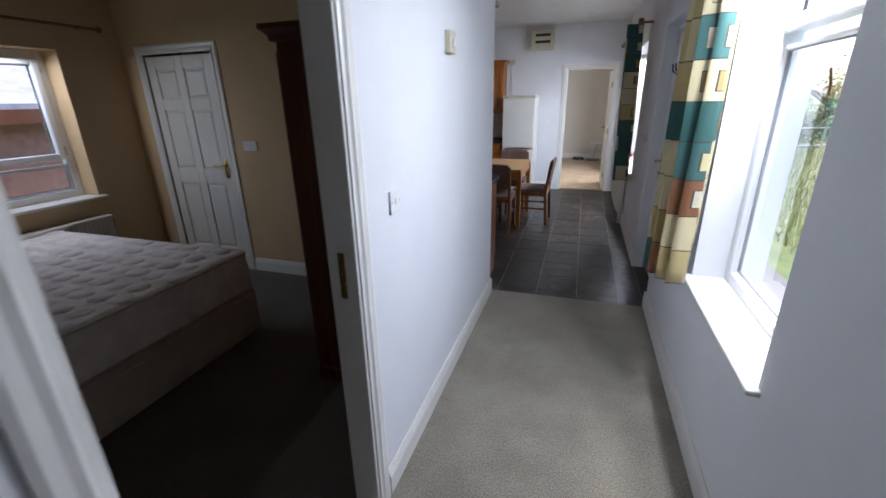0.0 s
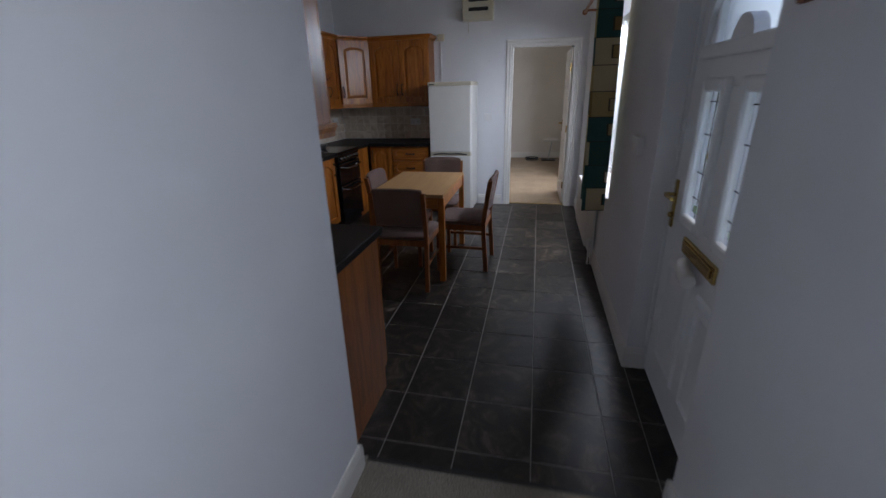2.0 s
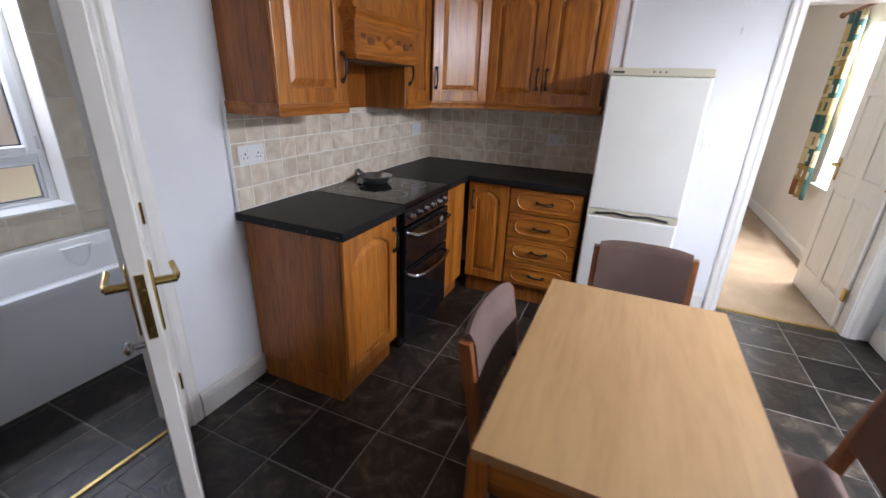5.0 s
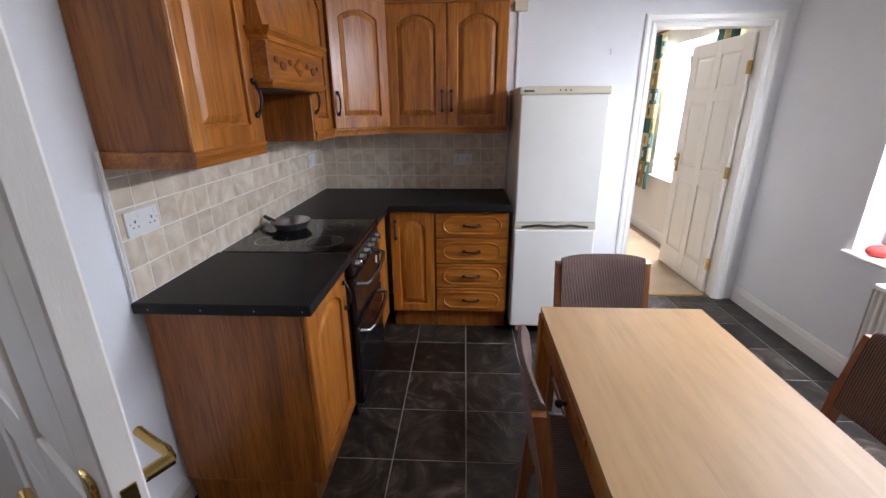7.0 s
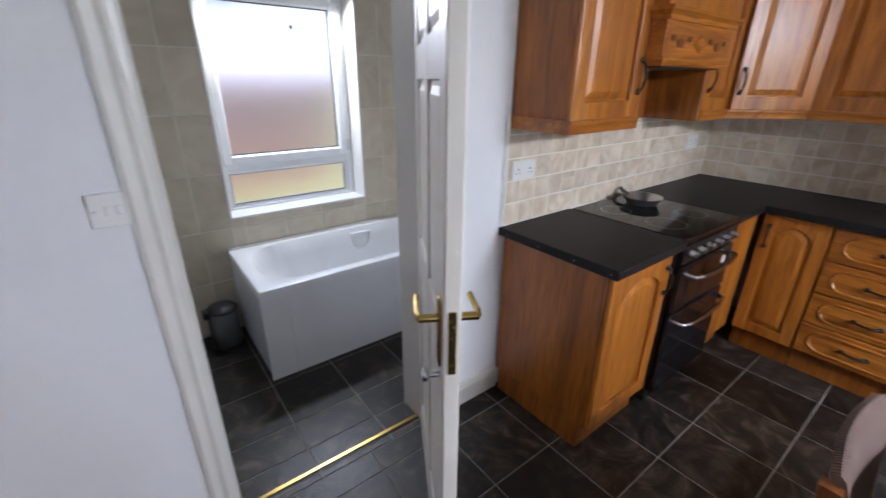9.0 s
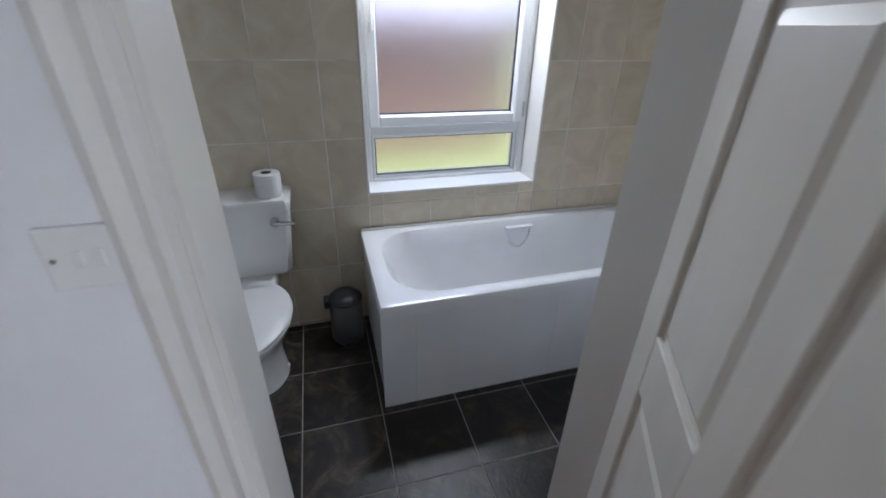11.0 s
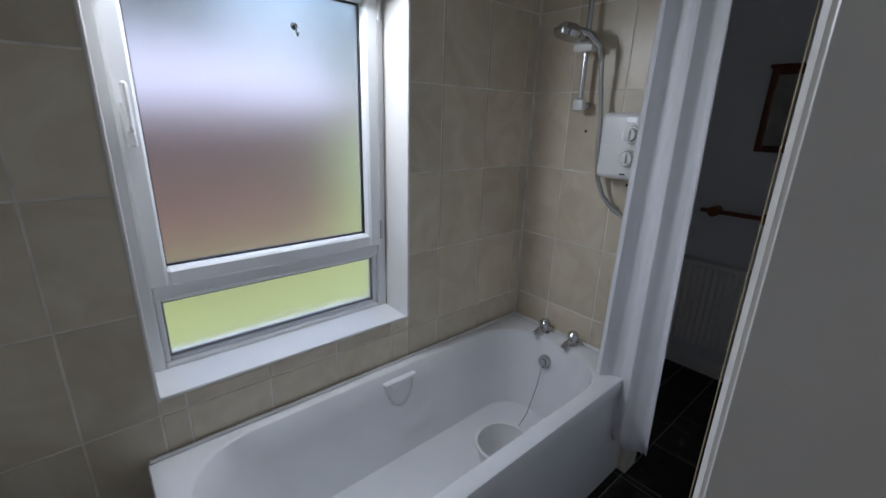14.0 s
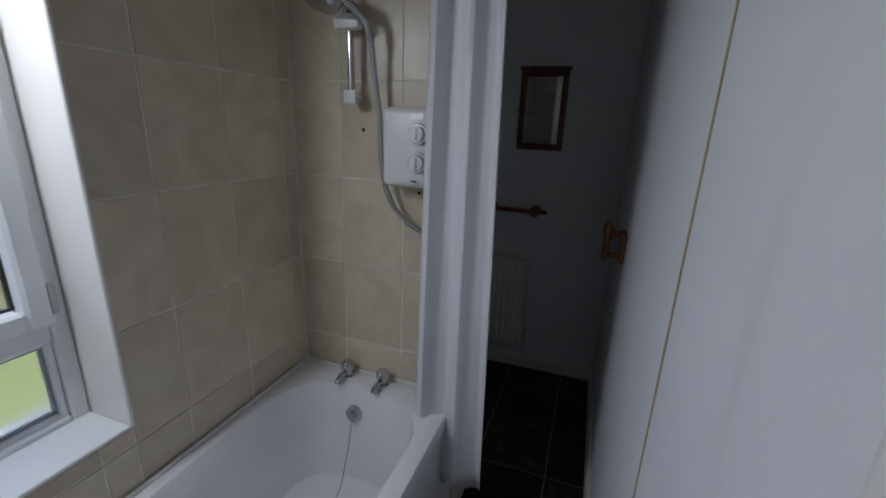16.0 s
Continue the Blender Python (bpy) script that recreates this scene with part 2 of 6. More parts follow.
def plaid(name):
    """Curtain cloth: woven squares of cream, gold, green and rust with thin dark lines."""
    m, nt, b = base_material(name)
    tc = nt.nodes.new("ShaderNodeTexCoord")
    uv = nt.nodes.new("ShaderNodeUVMap")
    uv.uv_map = "cloth"
    mp = nt.nodes.new("ShaderNodeMapping")
    mp.inputs["Scale"].default_value = (6.2, 6.2, 1)
    nt.links.new(uv.outputs["UV"], mp.inputs["Vector"])
    sn = nt.nodes.new("ShaderNodeVectorMath")
    sn.operation = 'FLOOR'
    nt.links.new(mp.outputs["Vector"], sn.inputs[0])
    wn_ = nt.nodes.new("ShaderNodeTexWhiteNoise")
    wn_.noise_dimensions = '2D'
    nt.links.new(sn.outputs[0], wn_.inputs["Vector"])
    r = ramp_node(nt, [(0.0, (0.46, 0.36, 0.16)), (0.2, (0.02, 0.085, 0.075)), (0.42, (0.55, 0.47, 0.28)), (0.62, (0.3, 0.2, 0.065)), (0.72, (0.03, 0.1, 0.09)), (0.95, (0.2, 0.075, 0.025))])
    r.color_ramp.interpolation = 'CONSTANT'
    nt.links.new(wn_.outputs["Value"], r.inputs["Fac"])
    fr = nt.nodes.new("ShaderNodeVectorMath")
    fr.operation = 'FRACTION'
    nt.links.new(mp.outputs["Vector"], fr.inputs[0])
    # a smaller square sewn into the middle of some of the patches
    cen = nt.nodes.new("ShaderNodeVectorMath")
    cen.operation = 'SUBTRACT'
    cen.inputs[1].default_value = (0.52, 0.5, 0)
    nt.links.new(fr.outputs[0], cen.inputs[0])
    ab = nt.nodes.new("ShaderNodeVectorMath")
    ab.operation = 'ABSOLUTE'
    nt.links.new(cen.outputs[0], ab.inputs[0])
    sa = nt.nodes.new("ShaderNodeSeparateXYZ")
    nt.links.new(ab.outputs[0], sa.inputs[0])
    mxm = nt.nodes.new("ShaderNodeMath")
    mxm.operation = 'MAXIMUM'
    nt.links.new(sa.outputs["X"], mxm.inputs[0])
    nt.links.new(sa.outputs["Y"], mxm.inputs[1])
    ins = nt.nodes.new("ShaderNodeMath")
    ins.operation = 'LESS_THAN'
    ins.inputs[1].default_value = 0.24
    nt.links.new(mxm.outputs[0], ins.inputs[0])
    edge = nt.nodes.new("ShaderNodeMath")
    edge.operation = 'COMPARE'
    edge.inputs[1].default_value, edge.inputs[2].default_value = 0.24, 0.012
    nt.links.new(mxm.outputs[0], edge.inputs[0])
    off = nt.nodes.new("ShaderNodeVectorMath")
    off.inputs[1].default_value = (31.0, 17.0, 0)
    nt.links.new(sn.outputs[0], off.inputs[0])
    w2 = nt.nodes.new("ShaderNodeTexWhiteNoise")
    w2.noise_dimensions = '2D'
    nt.links.new(off.outputs[0], w2.inputs["Vector"])
    gt = nt.nodes.new("ShaderNodeMath")
    gt.operation = 'GREATER_THAN'
    gt.inputs[1].default_value = 0.4
    nt.links.new(w2.outputs["Value"], gt.inputs[0])
    both = nt.nodes.new("ShaderNodeMath")
    both.operation = 'MULTIPLY'
    nt.links.new(gt.outputs[0], both.inputs[0])
    nt.links.new(ins.outputs[0], both.inputs[1])
    lined = nt.nodes.new("ShaderNodeMath")
    lined.operation = 'MULTIPLY'
    nt.links.new(gt.outputs[0], lined.inputs[0])
    nt.links.new(edge.outputs[0], lined.inputs[1])
    r3 = ramp_node(nt, [(0.0, (0.5, 0.42, 0.22)), (0.62, (0.55, 0.5, 0.38)), (0.8, (0.3, 0.2, 0.07)), (0.92, (0.025, 0.09, 0.08))])
    r3.color_ramp.interpolation = 'CONSTANT'
    nt.links.new(w2.outputs["Value"], r3.inputs["Fac"])
    mx0 = nt.nodes.new("ShaderNodeMix")
    mx0.data_type = 'RGBA'
    nt.links.new(both.outputs[0], mx0.inputs["Factor"])
    nt.links.new(r.outputs["Color"], mx0.inputs["A"])
    nt.links.new(r3.outputs["Color"], mx0.inputs["B"])
    mx = nt.nodes.new("ShaderNodeMix")
    mx.data_type = 'RGBA'
    mx.inputs["B"].default_value = (0.05, 0.04, 0.025, 1)
    nt.links.new(lined.outputs[0], mx.inputs["Factor"])
    nt.links.new(mx0.outputs["Result"], mx.inputs["A"])
    sx = nt.nodes.new("ShaderNodeSeparateXYZ")
    nt.links.new(fr.outputs[0], sx.inputs[0])
    lt = nt.nodes.new("ShaderNodeMath")
    lt.operation = 'LESS_THAN'
    lt.inputs[1].default_value = 0.03
    nt.links.new(sx.outputs["Y"], lt.inputs[0])
    mx2 = nt.nodes.new("ShaderNodeMix")
    mx2.data_type = 'RGBA'
    mx2.inputs["B"].default_value = (0.03, 0.03, 0.025, 1)
    nt.links.new(lt.outputs[0], mx2.inputs["Factor"])
    nt.links.new(mx.outputs["Result"], mx2.inputs["A"])
    nz = nt.nodes.new("ShaderNodeTexNoise")
    nz.inputs["Scale"].default_value, nz.inputs["Detail"].default_value = 420, 2
    nt.links.new(tc.outputs["Object"], nz.inputs["Vector"])
    bp = nt.nodes.new("ShaderNodeBump")
    bp.inputs["Strength"].default_value, bp.inputs["Distance"].default_value = 0.3, 0.002
    nt.links.new(nz.outputs["Fac"], bp.inputs["Height"])
    nt.links.new(bp.outputs["Normal"], b.inputs["Normal"])
    nt.links.new(mx2.outputs["Result"], b.inputs["Base Color"])
    b.inputs["Roughness"].default_value = 0.85
    b.inputs["Sheen Weight"].default_value = 0.2
    return m


M_WALL = plain("wall_paint", (0.75, 0.755, 0.775), 0.75, vary=0.025, scale=2.5, fine=60, bump=0.12)
M_CEIL = plain("ceiling_paint", (0.78, 0.78, 0.76), 0.85, vary=0.03, scale=3, fine=50, bump=0.2)
M_BEDWALL = plain("peach_paint", (0.62, 0.44, 0.25), 0.75, vary=0.04, scale=2.5, fine=60, bump=0.1)
M_LIVWALL = plain("cream_paint", (0.72, 0.68, 0.62), 0.75, vary=0.03, scale=2.5, fine=60, bump=0.1)
M_GLOSS = plain("gloss_paint", (0.78, 0.76, 0.72), 0.33, vary=0.03, scale=4, fine=45, bump=0.05)
M_DOORPAINT = plain("door_paint", (0.74, 0.71, 0.65), 0.36, vary=0.03, scale=3, fine=80, bump=0.08, stretch=(8, 8, 1))
M_UPVC = plain("upvc", (0.82, 0.83, 0.84), 0.3, vary=0.015, scale=3, fine=200, bump=0.0)
M_OAK = wood("oak_veneer", (0.16, 0.043, 0.005), (0.285, 0.085, 0.009), (0.37, 0.122, 0.016), 0.36, 'z', pores=0.8)
M_OAKDOOR = wood("oak_solid", (0.22, 0.06, 0.007), (0.42, 0.14, 0.016), (0.53, 0.2, 0.029), 0.33, 'z', coat=0.25, pores=0.75)
M_OAKX = wood("oak_rail", (0.22, 0.06, 0.007), (0.42, 0.14, 0.016), (0.53, 0.2, 0.029), 0.33, 'x', coat=0.25, pores=0.75)
M_BEECH = wood("beech", (0.385, 0.218, 0.088), (0.42, 0.245, 0.102), (0.45, 0.27, 0.116), 0.55, 'y', 0.8, coat=0.0, rings=5.0, pores=0.2)
M_CHAIRWOOD = wood("chair_wood", (0.17, 0.055, 0.016), (0.26, 0.09, 0.026), (0.34, 0.13, 0.04), 0.36, 'z')
M_MAHOG = wood("dark_wood", (0.08, 0.022, 0.01), (0.13, 0.038, 0.016), (0.18, 0.058, 0.024), 0.4, 'z')
M_PINE = wood("stained_pine", (0.16, 0.05, 0.014), (0.24, 0.08, 0.022), (0.3, 0.11, 0.032), 0.4, 'x')
M_WORKTOP = plain("black_worktop", (0.012, 0.012, 0.013), 0.42, vary=0.2, scale=30, fine=350, bump=0.12, spec=0.15)
M_BLACK = plain("black_enamel", (0.008, 0.008, 0.009), 0.2, vary=0.1, bump=0.0)
M_BLACKGLASS = plain("oven_glass", (0.006, 0.006, 0.007), 0.06, vary=0.1, bump=0.0)
M_IRON = plain("black_iron", (0.012, 0.011, 0.01), 0.45, metal=0.3, bump=0.1)
M_CHROME = plain("chrome", (0.55, 0.56, 0.57), 0.14, metal=1.0, vary=0.04, bump=0.0)
M_STEEL = plain("brushed_steel", (0.5, 0.51, 0.52), 0.3, metal=1.0, vary=0.06, fine=200, bump=0.05, stretch=(1, 12, 1))
M_BRASS = plain("brass", (0.5, 0.34, 0.11), 0.25, metal=1.0, vary=0.08, bump=0.02)
M_PORCELAIN = plain("porcelain", (0.8, 0.8, 0.79), 0.12, vary=0.02, bump=0.0, coat=0.4)
M_ACRYLIC = plain("bath_acrylic", (0.8, 0.81, 0.82), 0.16, vary=0.03, scale=5, bump=0.01)
M_PLASTIC = plain("white_plastic", (0.76, 0.76, 0.75), 0.35, vary=0.02, bump=0.0)
M_FRIDGE = plain("fridge_enamel", (0.75, 0.74, 0.69), 0.38, vary=0.02, fine=220, bump=0.15)
M_FRIDGETRIM = plain("fridge_trim", (0.62, 0.57, 0.44), 0.4, vary=0.04, bump=0.03)
M_PAPER = plain("paper", (0.78, 0.78, 0.77), 0.8, vary=0.03, bump=0.05)
M_FABRIC = corded("brown_cord", (0.06, 0.033, 0.026), (0.2, 0.125, 0.1))
M_CLOTHWHITE = plain("curtain_vinyl", (0.76, 0.76, 0.78), 0.5, vary=0.03, scale=3, fine=90, bump=0.08)
M_MATTRESS = plain("mattress", (0.82, 0.75, 0.71), 0.9, vary=0.14, scale=9, fine=240, bump=0.4)
M_DIVAN = plain("divan", (0.5, 0.42, 0.35), 0.9, vary=0.1, scale=7, fine=260, bump=0.4)
M_GROUT = plain("grout", (0.3, 0.285, 0.265), 0.9, vary=0.15, scale=20, bump=0.2)
M_DARKSTEEL = plain("dark_steel", (0.2, 0.2, 0.2), 0.4, metal=0.9, vary=0.0, bump=0.0)
M_TILEGROUT = plain("tile_grout", (0.82, 0.8, 0.76), 0.85, vary=0.06, scale=20, bump=0.1)
M_BGROUT = plain("bath_grout", (0.78, 0.74, 0.66), 0.85, vary=0.2, scale=9, bump=0.1)
M_SLATE = slate_tile("slate_tile")
M_KTILE = wall_tile("kitchen_tile", (0.5, 0.39, 0.28), (0.76, 0.67, 0.55), 0.35, 7)
M_BTILE = wall_tile("bath_tile", (0.6, 0.51, 0.385), (0.72, 0.64, 0.5), 0.34, 5)
M_HALLCARPET = carpet("hall_carpet", (0.15, 0.13, 0.1), (0.4, 0.36, 0.29))
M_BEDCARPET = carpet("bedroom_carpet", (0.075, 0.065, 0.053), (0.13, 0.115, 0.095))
M_LIVCARPET = carpet("living_carpet", (0.3, 0.2, 0.11), (0.43, 0.31, 0.19))
M_CURTAIN = plaid("plaid_cloth")
M_GLASS = glass("clear_glass")
M_FROST = glass("frosted_glass", 0.32)
M_MIRROR = plain("mirror_glass", (0.85, 0.86, 0.86), 0.02, metal=1.0, vary=0.0, bump=0.0)
M_RED = plain("red_cloth", (0.6, 0.06, 0.05), 0.8, bump=0.2)
M_BRICK = plain("red_brick", (0.27, 0.14, 0.12), 0.85, vary=0.25, scale=9, fine=70, bump=0.3)
M_ROOF = plain("slate_roof", (0.3, 0.3, 0.35), 0.7, vary=0.2, scale=6, fine=60, bump=0.3)
M_GRASS = plain("grass", (0.15, 0.19, 0.065), 0.9, vary=0.35, scale=3, fine=40, bump=0.5)
M_LEAF = plain("leaf", (0.085, 0.12, 0.04), 0.7, vary=0.4, scale=4, fine=30, bump=0.1)
M_BARK = plain("bark", (0.1, 0.075, 0.05), 0.9, vary=0.3, scale=10, bump=0.5)
M_RENDER = plain("cream_render", (0.62, 0.55, 0.42), 0.85, vary=0.08, scale=4, fine=80, bump=0.3)
M_DARKGLASS = plain("far_pane", (0.03, 0.035, 0.04), 0.1, bump=0.0)
M_RUBBER = plain("dark_plastic", (0.02, 0.02, 0.022), 0.45, bump=0.05)
M_GASKET = plain("grey_gasket", (0.3, 0.3, 0.3), 0.5, bump=0.0)
M_CORD = plain("pull_cord", (0.42, 0.33, 0.2), 0.8, bump=0.1)
M_LEAD = plain("lead_strip", (0.06, 0.06, 0.065), 0.5, metal=0.6, bump=0.05)
M_STAIN1 = glass("green_pane", 0.12, (0.35, 0.5, 0.2))
M_STAIN2 = glass("amber_pane", 0.12, (0.75, 0.5, 0.12))

# ---- building helpers ----


def box(bm, lo, hi, bevel=0.0, seg=1):
    """A box from corner to corner, with its edges rounded off."""
    c = [(a + b) / 2 for a, b in zip(lo, hi)]
    s = [abs(b - a) for a, b in zip(lo, hi)]
    vs = bmesh.ops.create_cube(bm, size=1, matrix=Matrix.Translation(c) @ Matrix.Diagonal((*s, 1)))["verts"]
    bevel = min(bevel, 0.45 * min(s))
    if bevel > 0:
        es = list({e for v in vs for e in v.link_edges})
        bmesh.ops.bevel(bm, geom=es, offset=bevel, segments=seg, profile=0.5, affect='EDGES')
    return bm


def cyl(bm, p, q, r, r2=None, n=16, caps=True):
    """A rod or cone from p to q."""
    p, q = Vector(p), Vector(q)
    d = q - p
    m = Matrix.Translation((p + q) / 2) @ d.to_track_quat('Z', 'Y').to_matrix().to_4x4()
    bmesh.ops.create_cone(bm, cap_ends=caps, segments=n, radius1=r, radius2=r if r2 is None else r2, depth=d.length, matrix=m)
    return bm


def ball(bm, c, r, scale=(1, 1, 1), u=14, v=9):
    bmesh.ops.create_uvsphere(bm, u_segments=u, v_segments=v, radius=r, matrix=Matrix.Translation(c) @ Matrix.Diagonal((*scale, 1)))
    return bm


def tube(bm, pts, r, n=10):
    """A bent rod along points."""
    pts = [Vector(p) for p in pts]
    rings = []
    for i, p in enumerate(pts):
        d = (pts[min(i + 1, len(pts) - 1)] - pts[max(i - 1, 0)]).normalized()
        up = Vector((0, 0, 1)) if abs(d.z) < 0.9 else Vector((1, 0, 0))
        a = d.cross(up).normalized()
        c = d.cross(a)
        rings.append([bm.verts.new(p + r * (math.cos(2 * math.pi * k / n) * a + math.sin(2 * math.pi * k / n) * c)) for k in range(n)])
    for a, b in zip(rings, rings[1:]):
        for k in range(n):
            bm.faces.new((a[k], a[(k + 1) % n], b[(k + 1) % n], b[k]))
    bm.faces.new(rings[0][::-1])
    bm.faces.new(rings[-1])
    return bm


def loft(bm, rings, close=True):
    """Skin over rings of points with the same count; ends capped."""
    vs = [[bm.verts.new(p) for p in ring] for ring in rings]
    n = len(vs[0])
    for a, b in zip(vs, vs[1:]):
        for k in range(n):
            bm.faces.new((a[k], a[(k + 1) % n], b[(k + 1) % n], b[k]))
    if close:
        bm.faces.new(vs[0][::-1])
        bm.faces.new(vs[-1])
    return bm


def prism(bm, pts, y0, y1):
    """A flat outline in x and z, pushed from y0 to y1."""
    return loft(bm, [[(x, y0, z) for x, z in pts], [(x, y1, z) for x, z in pts]])


def arch_points(w, h, rise, n=10, cx=0.0, z0=0.0):
    """A rectangle whose top swells into a shouldered arch."""
    pts = [(cx - w / 2, z0), (cx + w / 2, z0), (cx + w / 2, z0 + h - rise)]
    if rise > 0:
        for k in range(1, n):
            u = k / n
            pts.append((cx + w / 2 - w * u, z0 + h - rise + rise * (math.sin(math.pi * u) ** 0.8)))
    pts.append((cx - w / 2, z0 + h - rise))
    return pts


def link_mesh(name, bm, material, smooth=False, angle=40):
    bmesh.ops.recalc_face_normals(bm, faces=bm.faces)
    me = bpy.data.meshes.new(name)
    if smooth:
        for f in bm.faces:
            f.smooth = True
        for e in bm.edges:
            if len(e.link_faces) == 2 and e.calc_face_angle(0) > radians(angle):
                e.smooth = False
    bm.to_mesh(me)
    bm.free()
    me.materials.append(material)
    return new(name, me)


def thing(name, m, label, category, group="", kind=""):
    ob = new(name)
    ob.empty_display_size = 0.1
    ob.matrix_world = m
    return tagged(ob, label, category, group, kind)


def part(name, bm, material, parent, label="", smooth=False):
    ob = link_mesh(name, bm, material, smooth)
    ob.parent = parent
    if label:
        tagged(ob, label)
    return ob


def solo(name, bm, material, label, category, kind="", smooth=False, group=""):
    return tagged(link_mesh(name, bm, material, smooth), label, category, group, kind)


def B():
    return bmesh.new()

# ---- large structure ----
WX, EX = -1.137, 2.16          # kitchen west and east walls
NY, SY = 9.0, 4.40             # kitchen north and south walls
BX = -2.547                    # outer west wall, inner face
CEIL = 2.70
BE = -1.315                    # bathroom side of the kitchen's west wall


def wall(name, material, boxes, label):
    bm = B()
    for lo, hi in boxes:
        box(bm, lo, hi)
    return solo(name, bm, material, label, "wall", "structure")


def wall_run(axis, c0, c1, a, b, openings, z1=CEIL):
    """Boxes of a wall along one axis from a to b, with openings (start, end, low, high)."""
    out = []

    def put(s, e, lo, hi):
        if e - s > 1e-4 and hi - lo > 1e-4:
            out.append(((c0, s, lo), (c1, e, hi)) if axis == 'y' else ((s, c0, lo), (e, c1, hi)))
    at = a
    for s, e, lo, hi in sorted(openings):
        put(at, s, 0, z1)
        put(s, e, 0, lo)
        put(s, e, hi, z1)
        at = e
    put(at, b, 0, z1)
    return out


HALL_WIN = (2.47, 3.37, 0.72, 2.12)
FRONT = (4.46, 5.36, 0.0, 2.1)
KIT_WIN = (6.5, 8.12, 0.72, 2.12)
LIV_WIN = (9.75, 10.95, 0.72, 2.12)
BATH_WIN = (6.104, 6.994, 0.735, 2.02)
BED_WIN = (2.55, 3.75, 0.82, 2.02)
wall("wall_east", M_WALL, wall_run('y', EX, EX + 0.3, -1.2, 9.1, [HALL_WIN, FRONT, KIT_WIN]), "white painted plaster outer wall with window reveals")
wall("wall_east_living", M_LIVWALL, wall_run('y', EX + 0.06, EX + 0.36, 9.1, 13.6, [LIV_WIN]), "cream painted outer wall of the living room")
wall("wall_hall_west", M_WALL, wall_run('y', 0.88, 0.93, -1.2, 4.40, [(1.45, 2.27, 0, 2.04)]), "white painted hall wall with a doorway")
wall("wall_bedroom_east", M_BEDWALL, wall_run('y', 0.83, 0.88, -1.2, 4.29, [(1.45, 2.27, 0, 2.04)]), "peach painted bedroom side of the hall wall")
wall("wall_kitchen_south", M_WALL, [((BE, 4.345, 0), (0.88, 4.40, CEIL))], "white painted kitchen wall behind the sink")
wall("wall_bedroom_north", M_BEDWALL, wall_run('x', 4.29, 4.345, BX, 0.88, [(-2.3, -1.5, 0, 2.02)]), "peach painted bedroom wall")
wall("wall_kitchen_west", M_WALL, wall_run('y', BE, WX, 4.40, 9.0, [(5.706, 6.552, 0, 2.05)]), "white painted wall between kitchen and bathroom")
wall("wall_kitchen_north", M_WALL, wall_run('x', NY, 9.05, BE, EX, [(1.24, 2.02, 0, 2.03)]), "white painted kitchen wall with a doorway")
wall("wall_living_south", M_LIVWALL, wall_run('x', 9.05, 9.1, -2.0, EX, [(1.24, 2.02, 0, 2.03)]), "cream painted living room wall")
wall("wall_living_north", M_LIVWALL, [((-2.0, 13.4, 0), (EX + 0.36, 13.6, CEIL))], "cream painted far wall of the living room")
wall("wall_living_west", M_LIVWALL, [((-2.2, 9.05, 0), (-2.0, 13.6, CEIL))], "cream painted living room side wall")
wall("wall_bathroom_south", M_WALL, [((BX, 4.95, 0), (BE, 5.11, CEIL))], "white painted bathroom side wall")
wall("wall_bathroom_west", M_BGROUT, wall_run('y', BX - 0.3, BX, 4.95, 9.2, [BATH_WIN]), "tiled bathroom outer wall with a window")
wall("wall_bathroom_stub", M_BGROUT, [((BX, 7.725, 0), (-1.83, 7.825, CEIL))], "tiled stub wall at the tap end of the bath")
wall("wall_bathroom_north", M_WALL, [((BX, 8.93, 0), (BE, 9.05, CEIL))], "white painted alcove wall")
wall("wall_bedroom_west", M_BEDWALL, wall_run('y', BX - 0.3, BX, -1.2, 4.95, [BED_WIN]), "peach painted bedroom outer wall with a window")
wall("wall_south", M_WALL, [((BX - 0.3, -1.4, 0), (EX + 0.3, -1.2, CEIL))], "white painted end wall")

solo("ceiling", box(B(), (BX - 0.3, -1.4, CEIL), (EX + 0.36, 13.6, CEIL + 0.15)), M_CEIL, "white painted plaster ceiling", "ceiling", "structure")
solo("floor", box(B(), (BX - 0.3, -1.4, -0.2), (EX + 0.36, 13.6, -0.0022)), M_GROUT, "pale grout bed under the slate tiles", "floor", "structure")
solo("carpet_hall", box(B(), (0.93, -1.2, -0.012), (EX, 4.455, 0.006), 0.003), M_HALLCARPET, "worn beige loop carpet in the hall", "carpet", "structure")
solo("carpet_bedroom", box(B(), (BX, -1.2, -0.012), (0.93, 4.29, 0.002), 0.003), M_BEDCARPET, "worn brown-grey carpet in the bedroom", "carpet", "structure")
solo("carpet_living", box(B(), (-2.0, 9.06, -0.012), (EX + 0.06, 13.4, 0.004), 0.003), M_LIVCARPET, "tan carpet in the living room", "carpet", "structure")


def skirting(name, p, q, side, h=0.12, d=0.016):
    """A moulded skirting board from p to q; side is the way it stands out of the wall."""
    p, q, s = Vector((*p, 0)), Vector((*q, 0)), Vector((*side, 0))
    prof = [(0, 0), (d, 0), (d, h * 0.72), (d * 0.75, h * 0.8), (d * 0.75, h * 0.86), (d * 0.4, h), (0, h)]
    bm = loft(B(), [[e + s * a + Vector((0, 0, z + 0.001)) for a, z in prof] for e in (p, q)])
    return solo(name, bm, M_GLOSS, "white gloss moulded skirting board", "skirting", "structure")


